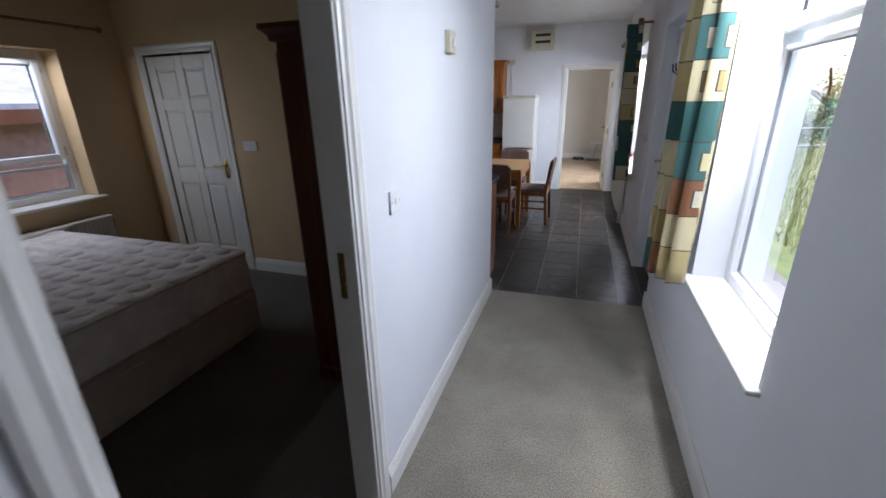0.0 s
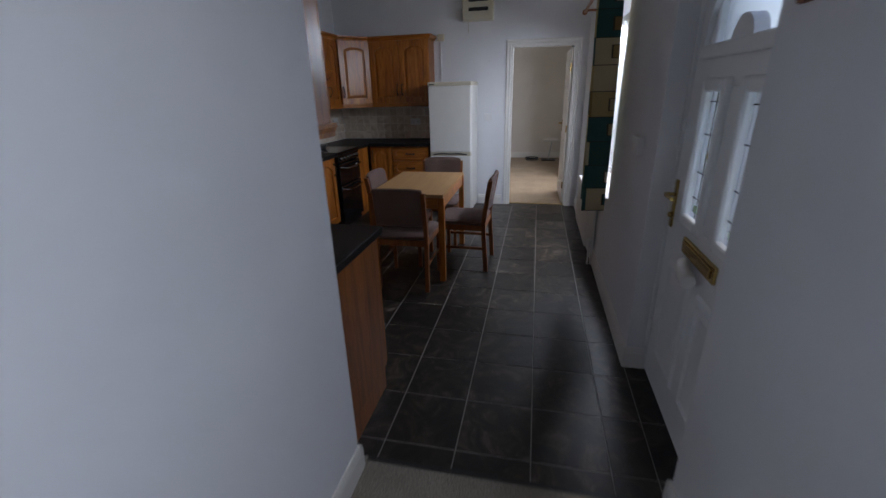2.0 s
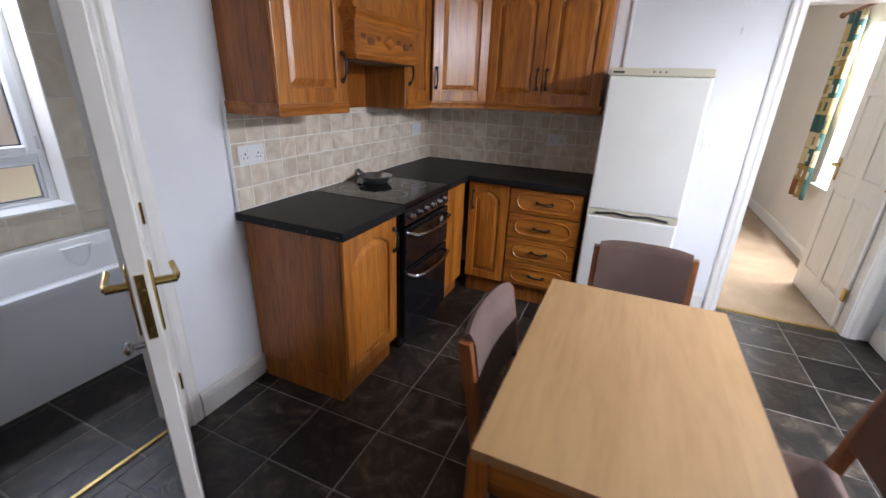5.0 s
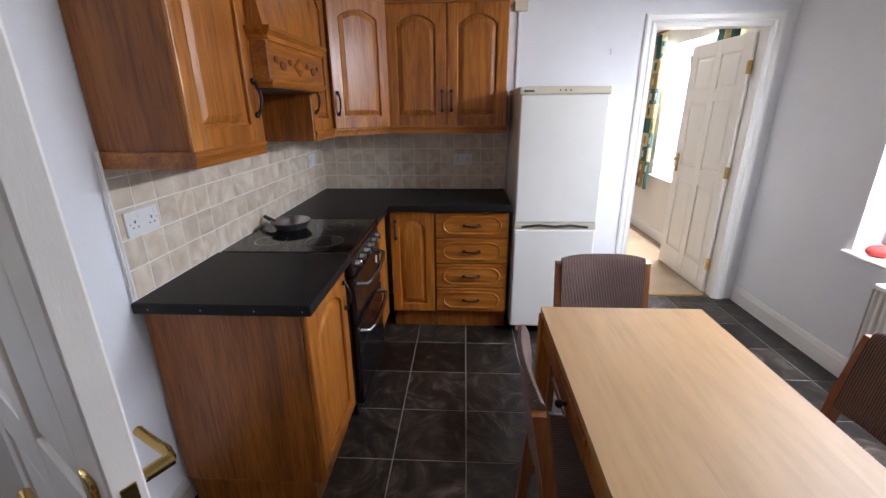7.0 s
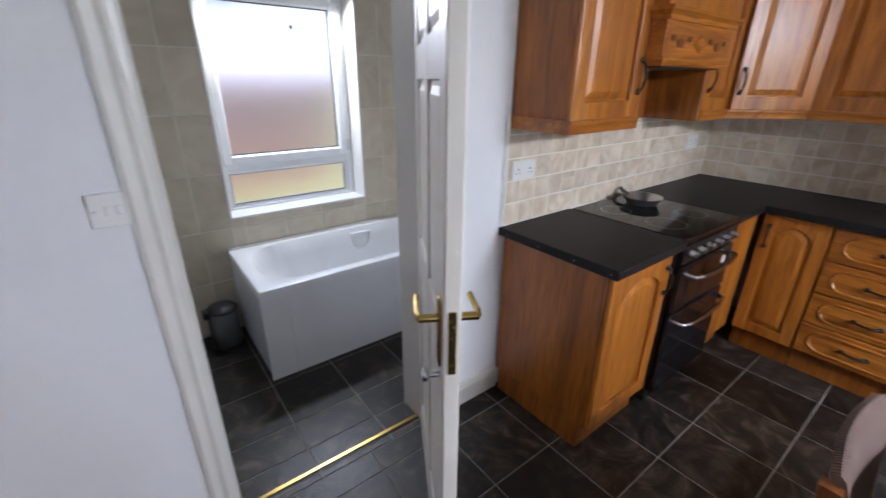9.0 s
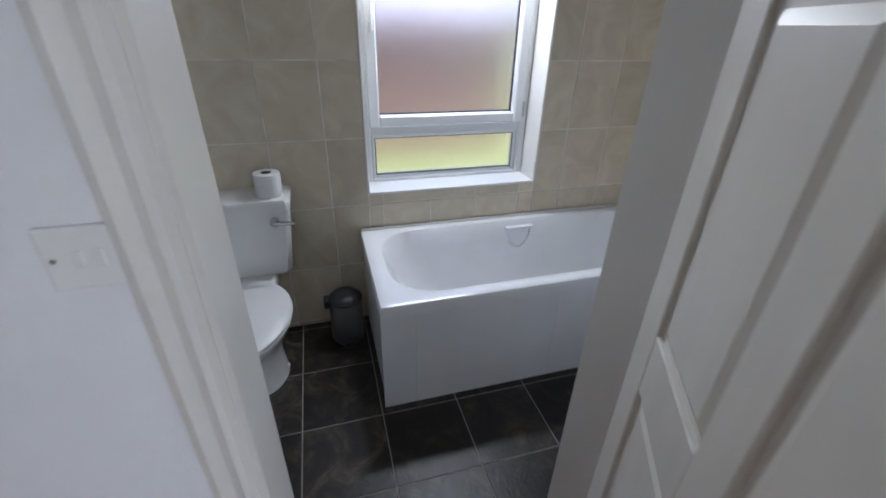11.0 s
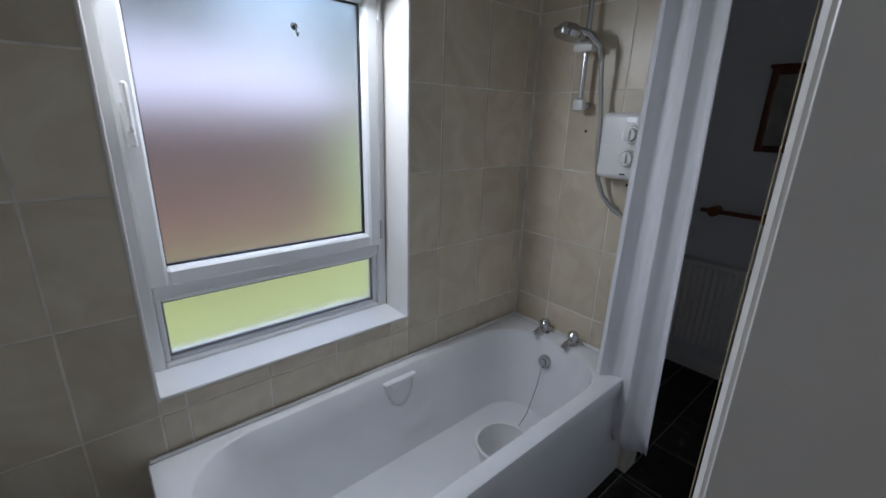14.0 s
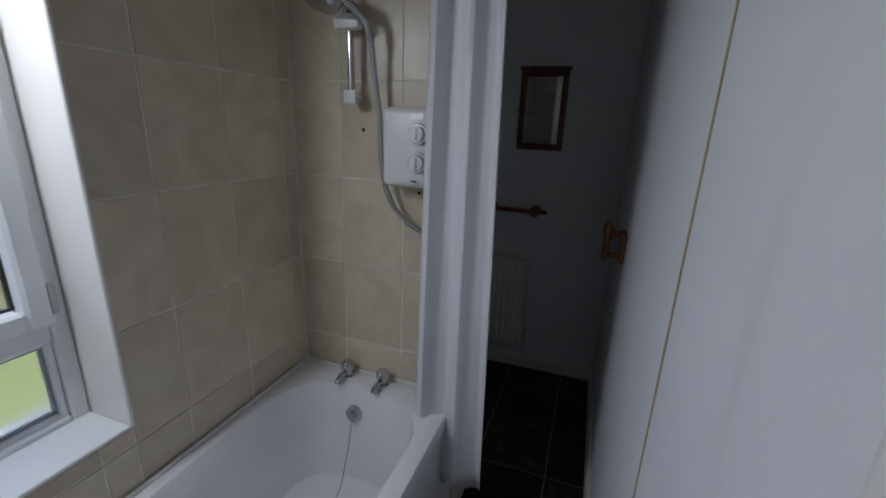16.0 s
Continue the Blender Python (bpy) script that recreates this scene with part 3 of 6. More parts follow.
skirting("baseboard", (0.93, 2.34), (0.93, 4.40), (1, 0), 0.13)
skirting("baseboard", (0.93, -1.2), (0.93, 1.37), (1, 0), 0.13)
skirting("baseboard", (0.945, 4.40), (0.87, 4.40), (0, 1), 0.13)
skirting("baseboard", (EX, -1.2), (EX, 4.46), (-1, 0), 0.13)
skirting("baseboard", (EX, 5.36), (EX, 8.98), (-1, 0), 0.13)
skirting("baseboard", (EX - 0.016, 5.36), (2.262, 5.36), (0, -1), 0.13)
skirting("baseboard", (EX - 0.016, 4.46), (2.262, 4.46), (0, 1), 0.13)
skirting("baseboard", (WX, 4.40), (WX, 5.635), (1, 0), 0.13)
skirting("baseboard", (WX, 6.625), (WX, 6.99), (1, 0), 0.13)
skirting("baseboard", (0.82, NY), (1.155, NY), (0, -1), 0.13)
skirting("baseboard", (BX, 5.11), (BE, 5.11), (0, 1), 0.1)
skirting("baseboard", (BE, 6.63), (BE, 8.93), (-1, 0), 0.1)
skirting("baseboard", (BX, 8.93), (BE, 8.93), (0, -1), 0.1)
skirting("baseboard", (-1.42, 4.29), (0.83, 4.29), (0, -1), 0.13)
skirting("baseboard", (EX + 0.06, 9.12), (EX + 0.06, 13.4), (-1, 0), 0.13)
skirting("baseboard", (-2.0, 13.4), (EX + 0.06, 13.4), (0, -1), 0.13)


def architrave(axis, c, side, a, b, top, w=0.075, d=0.018, label="white gloss moulded door architrave"):
    """Moulded trim round an opening from a to b, on the face c of a wall."""
    prof = [(0, 0), (0, d * 0.45), (w * 0.18, d * 0.6), (w * 0.3, d), (w * 0.5, d * 0.75), (w * 0.82, d * 0.9), (w, d * 0.55), (w, 0)]
    bm = B()
    spots = [(a, 0.0), (a, top), (b, top), (b, 0.0)]
    outs = [(-1, 0), (-1, 1), (1, 1), (1, 0)]
    rings = []
    for (u, z), (ou, oz) in zip(spots, outs):
        ring = []
        for o, e in prof:
            uu, zz, cc = u + ou * o, z + oz * o, c + side * e
            ring.append((cc, uu, zz) if axis == 'y' else (uu, cc, zz))
        rings.append(ring)
    loft(bm, rings)
    return solo("trim", bm, M_GLOSS, label, "door trim", "structure")


def lining(axis, c0, c1, a, b, top, t=0.022):
    bm = B()
    for s, e, lo, hi in ((a, a + t, 0, top), (b - t, b, 0, top), (a + t, b - t, top - t, top)):
        if axis == 'y':
            box(bm, (c0, s, lo), (c1, e, hi), 0.002)
        else:
            box(bm, (s, c0, lo), (e, c1, hi), 0.002)
    return solo("trim", bm, M_GLOSS, "white gloss door lining", "door frame", "structure")


for ax, c0, c1, a, b, top in (('y', WX, BE, 5.706, 6.552, 2.05), ('x', NY, 9.1, 1.24, 2.02, 2.03), ('y', 0.93, 0.83, 1.45, 2.27, 2.04)):
    lo, hi = min(c0, c1), max(c0, c1)
    lining(ax, lo - 0.002, hi + 0.002, a - 0.002, b + 0.002, top + 0.002)
    architrave(ax, lo, -1, a + 0.008, b - 0.008, top - 0.008)
    architrave(ax, hi, 1, a + 0.008, b - 0.008, top - 0.008)
architrave('x', 4.29, -1, -2.29, -1.51, 2.01)


def pvc_window(name, w, h, parts, m, label, frame_w=0.06, depth=0.07, sill=None):
    """A white plastic window in local x and z, facing local -y. parts: sashes (x0, x1, z0, z1, opening, pane material)."""
    t = thing(name, m, label, "window", kind="structure")
    bm = B()
    box(bm, (0, 0, 0), (frame_w, depth, h), 0.006)
    box(bm, (w - frame_w, 0, 0), (w, depth, h), 0.006)
    box(bm, (frame_w, 0.001, 0), (w - frame_w, depth, frame_w), 0.006)
    box(bm, (frame_w, 0.001, h - frame_w), (w - frame_w, depth, h), 0.006)
    part("window_frame", bm, M_UPVC, t)
    for x0, x1, z0, z1, opening, pm in parts:
        if opening:
            s, f = 0.055, -0.018
            sb = B()
            box(sb, (x0, f, z0), (x0 + s, depth - 0.01, z1), 0.008)
            box(sb, (x1 - s, f, z0), (x1, depth - 0.01, z1), 0.008)
            box(sb, (x0 + s, f + 0.001, z0), (x1 - s, depth - 0.01, z0 + s), 0.008)
            box(sb, (x0 + s, f + 0.001, z1 - s), (x1 - s, depth - 0.01, z1), 0.008)
            so = part("sash", sb, M_UPVC, t)
        else:
            s, f = 0.018, 0.012
            sb = B()
            box(sb, (x0, f, z0), (x0 + s, 0.05, z1), 0.005)
            box(sb, (x1 - s, f, z0), (x1, 0.05, z1), 0.005)
            box(sb, (x0 + s, f + 0.001, z0), (x1 - s, 0.05, z0 + s), 0.005)
            box(sb, (x0 + s, f + 0.001, z1 - s), (x1 - s, 0.05, z1), 0.005)
            so = part("bead", sb, M_UPVC, t)
        gk = B()
        g = 0.006
        xa, xb, za, zb = x0 + s, x1 - s, z0 + s, z1 - s
        for lo, hi in (((xa, 0.024, za), (xa + g, 0.04, zb)), ((xb - g, 0.024, za), (xb, 0.04, zb)), ((xa + g, 0.024, za), (xb - g, 0.04, za + g)), ((xa + g, 0.024, zb - g), (xb - g, 0.04, zb))):
            box(gk, lo, hi)
        part("gasket", gk, M_RUBBER if opening else M_GASKET, so, "black rubber gasket" if opening else "grey rubber gasket")
        p = part("pane", box(B(), (xa + g, 0.029, za + g), (xb - g, 0.033, zb - g)), pm, so)
        p.visible_shadow = False
        if opening:
            hb = B()
            box(hb, (x0 + 0.014, -0.03, (z0 + z1) / 2 - 0.06), (x0 + 0.04, -0.018, (z0 + z1) / 2 + 0.06), 0.006)
            box(hb, (x0 + 0.017, -0.058, (z0 + z1) / 2 - 0.02), (x0 + 0.037, -0.03, (z0 + z1) / 2 + 0.02), 0.006)
            box(hb, (x0 + 0.018, -0.06, (z0 + z1) / 2 - 0.01), (x0 + 0.036, -0.046, (z0 + z1) / 2 + 0.11), 0.006)
            part("handle", hb, M_PLASTIC, so, "white plastic lever handle")
            for hz in (z0 + 0.03, z1 - 0.11):
                part("hinge", box(B(), (x1 - 0.006, -0.02, hz), (x1 + 0.008, -0.004, hz + 0.08), 0.002), M_STEEL, so, "dark steel friction hinge")
    return t


# east windows face -x inside: local -y goes to -x
def east(x, y, z):
    return pose(x, y, z, 0, 0, -90)


def west(x, y, z):
    return pose(x, y, z, 0, 0, 90)


pvc_window("window_1", 0.9, 1.4, [(0.05, 0.85, 0.05, 1.03, False, M_GLASS), (0.05, 0.85, 1.07, 1.35, True, M_GLASS)], east(2.30, 3.37, 0.72), "white plastic hall window with a top light")
pvc_window("window_2", 1.62, 1.4, [(0.05, 0.5, 0.05, 1.35, True, M_GLASS), (0.54, 1.57, 0.05, 1.35, False, M_GLASS)], east(2.32, 8.12, 0.72), "white plastic kitchen window of two lights")
pvc_window("window_3", 1.2, 1.4, [(0.06, 0.6, 0.06, 1.34, True, M_GLASS), (0.64, 1.14, 0.06, 1.34, False, M_GLASS)], east(2.38, 10.95, 0.72), "white plastic living room window")
bath_window = pvc_window("window_4", 0.89, 1.31, [(0.034, 0.856, 0.308, 1.27, True, M_FROST), (0.042, 0.848, 0.036, 0.268, False, M_FROST)], west(-2.70, 6.104, 0.72), "white plastic bathroom window with frosted panes", frame_w=0.042)
part("transom", box(B(), (0.042, 0.004, 0.262), (0.848, 0.066, 0.312), 0.004), M_UPVC, bath_window)
pvc_window("window_5", 1.2, 1.2, [(0.06, 1.14, 0.33, 1.14, True, M_GLASS), (0.06, 1.14, 0.06, 0.29, False, M_GLASS)], west(-2.72, 2.55, 0.82), "white plastic bedroom window with a low fixed light")


def sill_board(lo, hi, label, material=M_GLOSS):
    return solo("window_sill", box(B(), lo, hi, 0.008, 2), material, label, "window sill", "structure")


sill_board((EX - 0.04, 2.44, 0.70), (2.322, 3.40, 0.723), "white gloss window board in the hall")
sill_board((EX - 0.04, 6.47, 0.70), (2.322, 8.15, 0.723), "white gloss kitchen window board")
sill_board((EX + 0.02, 9.72, 0.70), (2.382, 10.98, 0.723), "white gloss living room window board")
sill_board((BX - 0.155, 6.106, 0.735), (BX + 0.006, 6.992, 0.746), "white tiled bathroom window sill", M_PLASTIC)
sill_board((BX - 0.15, 2.5, 0.80), (BX + 0.05, 3.8, 0.823), "cream painted bedroom window board")


def panel_leaf(parent, w, h, t=0.038, material=None, panels=None):
    """A moulded six-panel leaf in local x (from the hinge), z up, thickness along y."""
    material = material or M_DOORPAINT
    st, mid = 0.1, 0.085
    pw = (w - 2 * st - mid) / 2
    rows = panels or [(0.2, 0.84), (0.98, 1.52), (1.62, h - 0.11)]
    bm = B()
    e = 0.003
    for x0, x1 in ((0, st), (st + pw, st + pw + mid), (w - st, w)):
        box(bm, (x0, -t / 2, 0), (x1, t / 2, h), e)
    cuts = [0] + [z for r in rows for z in r] + [h]
    for z0, z1 in zip(cuts[::2], cuts[1::2]):
        for x0 in (st, st + pw + mid):
            box(bm, (x0 - 0.002, -t / 2 + 0.0004, z0), (x0 + pw + 0.002, t / 2 - 0.0004, z1), e)
    leaf = part("leaf", bm, material, parent)
    for z0, z1 in rows:
        for x0 in (st, st + pw + mid):
            pb = B()
            rings = []
            x1 = x0 + pw
            for off, y in ((-0.002, 0.008), (0.012, 0.008), (0.03, 0.0155), (0.036, 0.0155)):
                rings.append([(x0 + off, -y, z0 + off), (x1 - off, -y, z0 + off), (x1 - off, -y, z1 - off), (x0 + off, -y, z1 - off)])
            loft(pb, rings[::-1] + [[(x, -y, z) for x, y, z in r] for r in rings])
            part("panel", pb, material, leaf)
    return leaf


def lever_set(parent, x, z, t, out, material=M_BRASS, ward=-1):
    """Backplates with lever handles on both faces. ward: the way the levers point."""
    for s in (-1, 1):
        hb = B()
        y = s * t / 2
        box(hb, (x - 0.02, min(y, y + s * 0.007), z - 0.085), (x + 0.02, max(y, y + s * 0.007), z + 0.085), 0.003, 2)
        cyl(hb, (x, y, z + 0.035), (x, y + s * 0.05, z + 0.035), 0.01)
        tube(hb, [(x, y + s * 0.048, z + 0.035), (x + ward * 0.022, y + s * 0.052, z + 0.036), (x + ward * 0.045, y + s * 0.052, z + 0.031), (x + ward * 0.075, y + s * 0.05, z + 0.032), (x + ward * 0.105, y + s * 0.048, z + 0.035)], 0.0075)
        part("door_handle", hb, material, parent, "brass lever handle on a backplate", True)


# bathroom door, hinged on the far jamb, half open into the kitchen
OPEN = 60
bath_door = thing("door_1", pose(WX + 0.012, 6.527, 0.012, 0, 0, -90 + OPEN), "white painted six-panel door standing open", "door", kind="structure")
bath_leaf = panel_leaf(bath_door, 0.785, 1.99)
lever_set(bath_door, 0.73, 0.99, 0.038, 1)
kb = B()
cyl(kb, (0.73, -0.019, 0.87), (0.73, -0.05, 0.87), 0.008)
ball(kb, (0.73, -0.055, 0.87), 0.017, (1, 0.7, 1))
part("snib", kb, M_CHROME, bath_door, "chrome privacy turn", True)
part("latch_plate", box(B(), (0.784, -0.009, 0.91), (0.7875, 0.009, 1.07), 0.001), M_BRASS, bath_door, "brass latch plate")
for hz in (0.25, 1.0, 1.72):
    part("hinge", cyl(B(), (-0.004, 0.022, hz - 0.04), (-0.004, 0.022, hz + 0.04), 0.007), M_BRASS, bath_door, "brass butt hinge")

liv_door = thing("door_2", pose(1.992, 9.105, 0.012, 0, 0, 91), "white painted six-panel door opened back into the living room", "door", kind="structure")
panel_leaf(liv_door, 0.8, 1.98)
lever_set(liv_door, 0.745, 0.99, 0.038, 1)
for hz in (0.25, 1.0, 1.75):
    part("hinge", box(B(), (-0.03, 0.012, hz - 0.045), (0.012, 0.026, hz + 0.045), 0.003), M_BRASS, liv_door, "brass butt hinge")

bed_door = thing("door_3", pose(-1.52, 4.318, 0.012, 0, 0, 180), "white painted six-panel door, closed, in the bedroom", "door", kind="structure")
panel_leaf(bed_door, 0.76, 1.98)
lever_set(bed_door, 0.055, 0.99, 0.038, 1, ward=1)

strip = solo("threshold_strip", box(B(), (-1.204, 5.73, 0.0005), (-1.184, 6.528, 0.006), 0.002, 2), M_BRASS, "brass threshold strip in the bathroom doorway", "threshold", "structure")
solo("threshold_strip", box(B(), (1.26, 9.03, 0.0005), (2.0, 9.065, 0.007), 0.002, 2), M_BRASS, "brass carpet strip in the living room doorway", "threshold", "structure")
solo("threshold_strip", box(B(), (0.94, 4.44, 0.0005), (EX, 4.47, 0.006), 0.002, 2), M_RUBBER, "dark strip where carpet meets tiles", "threshold", "structure")
kp = B()
box(kp, (0.868, 2.244, 0.96), (0.892, 2.2485, 1.12), 0.001)
solo("keep_plate", kp, M_BRASS, "brass keep plate in the bedroom door lining", "door hardware")

# front door in its reveal, white with glazed panels
fd = thing("door_4", pose(2.265, 5.345, 0.01, 0, 0, -90), "white plastic front door with leaded glass panes and a fanlight", "door", kind="structure")
fw, fh, ft = 0.88, 2.04, 0.06
bm = B()
HOLES = [(0.175, 0.39, 0.95, 1.5), (0.55, 0.765, 0.95, 1.5)]
box(bm, (0, 0, 0), (0.175, ft, fh), 0.004)
box(bm, (0.765, 0, 0), (fw, ft, fh), 0.004)
box(bm, (0.39, 0, 0.95), (0.55, ft, 1.5), 0.004)
box(bm, (0.098, 0.0005, 0), (0.822, ft - 0.0005, 0.95), 0.004)
box(bm, (0.098, 0.0005, 1.5), (0.822, ft - 0.0005, 1.64), 0.004)
n = 18
arc = [(0.46 - 0.36 * math.cos(math.pi * k / n), 1.64 + 0.33 * math.sin(math.pi * k / n)) for k in range(n + 1)]
prism(bm, [(0.098, fh), (0.098, 1.63)] + [(max(0.1, x), z) for x, z in arc[:n // 2 + 1]] + [(0.46, fh)], 0.0008, ft - 0.0008)
prism(bm, [(0.46, fh)] + arc[n // 2:] + [(0.822, 1.63), (0.822, fh)], 0.0008, ft - 0.0008)
fleaf = part("leaf", bm, M_UPVC, fd)
for x0, x1, z0, z1 in HOLES:
    mb = B()
    for lo, hi in (((x0 - 0.03, -0.02, z0 - 0.03), (x0 + 0.022, 0.01, z1 + 0.03)), ((x1 - 0.022, -0.02, z0 - 0.03), (x1 + 0.03, 0.01, z1 + 0.03)),
                   ((x0 + 0.022, -0.0195, z0 - 0.03), (x1 - 0.022, 0.01, z0 + 0.022)), ((x0 + 0.022, -0.0195, z1 - 0.022), (x1 - 0.022, 0.01, z1 + 0.03))):
        box(mb, lo, hi, 0.012, 2)
    mo = part("moulding", mb, M_UPVC, fd)
    p = part("pane", box(B(), (x0, 0.028, z0), (x1, 0.034, z1)), M_FROST, mo)
    p.visible_shadow = False
    lead = B()
    for zz in (z0 + 0.09, z0 + 0.2, z0 + 0.36, z1 - 0.06):
        box(lead, (x0, 0.024, zz - 0.0022), (x1, 0.028, zz + 0.0022))
    for xx in (x0 + 0.06, x1 - 0.06):
        box(lead, (xx - 0.002, 0.0242, z0), (xx + 0.002, 0.0278, z1))
    part("lead", lead, M_LEAD, mo)
    dg = B()
    cx, cz = (x0 + x1) / 2, z0 + 0.28
    prism(dg, [(cx, cz - 0.05), (cx + 0.025, cz), (cx, cz + 0.05), (cx - 0.025, cz)], 0.020, 0.0265)
    part("diamond", dg, M_STAIN2, mo, "amber glass diamond")
    part("coloured_strip", box(B(), (x0 + 0.03, 0.0235, z0 + 0.03), (x1 - 0.03, 0.0268, z0 + 0.06)), M_STAIN1, mo, "green glass strip")
fm = B()
for r0, r1, y0 in ((1.0, 1.09, -0.02),):
    for k in range(n):
        a0, a1 = math.pi * k / n, math.pi * (k + 1) / n
        ring = []
        for a in (a0, a1):
            ring.append([(0.46 - 0.36 * r * math.cos(a), y, 1.64 + 0.33 * r * math.sin(a)) for r, y in ((0.94, 0.01), (0.94, -0.02), (1.07, -0.02), (1.07, 0.01))])
        loft(fm, ring)
box(fm, (0.08, -0.0195, 1.60), (0.84, 0.01, 1.655), 0.01, 2)
fmo = part("moulding", fm, M_UPVC, fd, "arched white moulding")
fp = part("pane", prism(B(), arc, 0.028, 0.034), M_FROST, fmo)
fp.visible_shadow = False
fs = B()
for k in range(10):
    a0, a1 = math.pi * k / 10, math.pi * (k + 1) / 10
    loft(fs, [[(0.46 - r * math.cos(a), y, 1.64 + r * math.sin(a)) for r, y in ((0.0, 0.03), (0.0, -0.018), (0.085, -0.018), (0.085, 0.03))] for a in (a0, a1)])
part("sunburst_hub", fs, M_UPVC, fmo, "white half-round moulding", True)
for z0, z1 in ((0.18, 0.72),):
    for x0, x1 in ((0.12, 0.42), (0.5, 0.8)):
        pb = B()
        rings = []
        for off, y in ((0.0, 0.0), (0.012, -0.012), (0.03, -0.012), (0.045, -0.003), (0.07, -0.008)):
            rings.append([(x0 + off, y, z0 + off), (x1 - off, y, z0 + off), (x1 - off, y, z1 - off), (x0 + off, y, z1 - off)])
        loft(pb, rings)
        part("panel", pb, M_UPVC, fd)
lp = B()
box(lp, (0.27, -0.016, 0.815), (0.63, 0.0, 0.885), 0.006, 2)
lpo = part("letter_plate", lp, M_BRASS, fd, "brass letter plate")
part("flap", box(B(), (0.295, -0.022, 0.828), (0.605, -0.016, 0.872), 0.003), M_BRASS, lpo)
pb = B()
tube(pb, [(0.38, -0.03, 0.80), (0.44, -0.05, 0.785), (0.52, -0.055, 0.775)], 0.03)
part("rolled_paper", pb, M_PAPER, lpo, "white paper caught in the letter plate", True)
hb = B()
box(hb, (0.025, -0.01, 0.86), (0.06, 0.0, 1.09), 0.004, 2)
tube(hb, [(0.042, -0.01, 1.02), (0.042, -0.05, 1.02), (0.07, -0.055, 1.02), (0.15, -0.05, 1.02)], 0.009)
cyl(hb, (0.042, -0.012, 0.92), (0.042, -0.022, 0.92), 0.012)
part("door_handle", hb, M_BRASS, fd, "brass lever handle on a long plate", True)
bm = B()
for lo, hi in (((2.25, 4.4575, 0), (2.33, 4.4635, 2.1)), ((2.25, 5.347, 0), (2.33, 5.362, 2.1)), ((2.25, 4.4635, 2.055), (2.33, 5.347, 2.1))):
    box(bm, lo, hi, 0.004)
solo("trim", bm, M_UPVC, "white plastic front door frame", "door frame", "structure")

# ---- kitchen ----
def bar_handle(parent, x, z, y, vertical=True, length=0.12):
    hb = B()
    h = length / 2
    d = (0, 1) if vertical else (1, 0)
    pts = []
    for k in range(9):
        u = -1 + k / 4
        pts.append((x + d[0] * h * u, y - 0.03 + 0.02 * u * u, z + d[1] * h * u))
    tube(hb, pts, 0.006, 8)
    for u in (-1, 1):
        cx, cz = x + d[0] * h * u, z + d[1] * h * u
        ball(hb, (cx, y - 0.006, cz), 0.012, (1, 0.7, 1), 10, 7)
    return part("handle", hb, M_IRON, parent, "black iron bow handle", True)


def arched_door(parent, x0, x1, z0, z1, y, handle=None, rise=0.05, hz=0.5, material=None):
    """A framed door with an arched raised panel; its face lies at local y, looking to -y."""
    material = material or M_OAKDOOR
    w, h = x1 - x0, z1 - z0
    st = min(0.07, w * 0.2)
    cx = (x0 + x1) / 2
    inner = arch_points(w - 2 * st, h - 2 * st + 0.01, rise, 12, cx, z0 + st)
    bm = B()
    t = 0.02
    box(bm, (x0, y + 0.0135, z0), (x1, y + t, z1), 0.002)
    leaf = part("door", bm, material, parent)
    for a, b in ((x0, x0 + st), (x1 - st, x1)):
        part("stile", box(B(), (a, y, z0), (b, y + 0.0137, z1), 0.004, 2), material, leaf)
    part("rail", box(B(), (x0 + st - 0.002, y + 0.0005, z0), (x1 - st + 0.002, y + 0.0136, z0 + st), 0.004, 2), material, leaf)
    top = [(x0 + st - 0.002, z1 - 0.0005), (x0 + st - 0.002, z1 - st - rise + 0.01)] + inner[3:-1][::-1] + [(x1 - st + 0.002, z1 - st - rise + 0.01), (x1 - st + 0.002, z1 - 0.0005)]
    tr_ = B()
    prism(tr_, top, y + 0.0008, y + 0.0138)
    part("rail", tr_, material, leaf)
    pb = B()
    rings = []
    for off, yy in ((0.003, y + 0.0134), (0.009, y + 0.0132), (0.013, y + 0.009), (0.036, y + 0.0015), (0.04, y + 0.0015)):
        k = arch_points(w - 2 * st - 2 * off, h - 2 * st + 0.01 - 2 * off, max(0.01, rise - off * 0.3), 12, cx, z0 + st + off)
        rings.append([(px, yy, pz) for px, pz in k])
    loft(pb, rings)
    part("panel", pb, material, leaf)
    if handle is not None:
        bar_handle(leaf, handle, z0 + h * hz, y, True)
    return leaf


def drawer_front(parent, x0, x1, z0, z1, y):
    bm = B()
    box(bm, (x0, y, z0), (x1, y + 0.02, z1), 0.006, 2)
    leaf = part("drawer_front", bm, M_OAKX, parent)
    pb = B()
    cx, cz, hw, hh = (x0 + x1) / 2, (z0 + z1) / 2, (x1 - x0) / 2 - 0.045, (z1 - z0) / 2 - 0.025

    def oct_ring(o, yy):
        """A long panel with rounded ends stepped in from its straight sides."""
        a, b = hw - o, hh - o
        pts = []
        for sx, a0 in ((1, -90), (-1, 90)):
            for k in range(9):
                w_ = radians(a0 + 180 * k / 8)
                pts.append((sx * (a - b * 1.15) + b * 1.15 * math.cos(w_), b * math.sin(w_)))
        return [(cx + p, yy, cz + q) for p, q in pts]
    loft(pb, [oct_ring(-0.002, y + 0.001), oct_ring(0.003, y - 0.006), oct_ring(0.008, y - 0.006), oct_ring(0.013, y - 0.0005)])
    part("panel", pb, M_OAKX, leaf)
    bar_handle(leaf, cx, cz, y, False, 0.1)
    return leaf


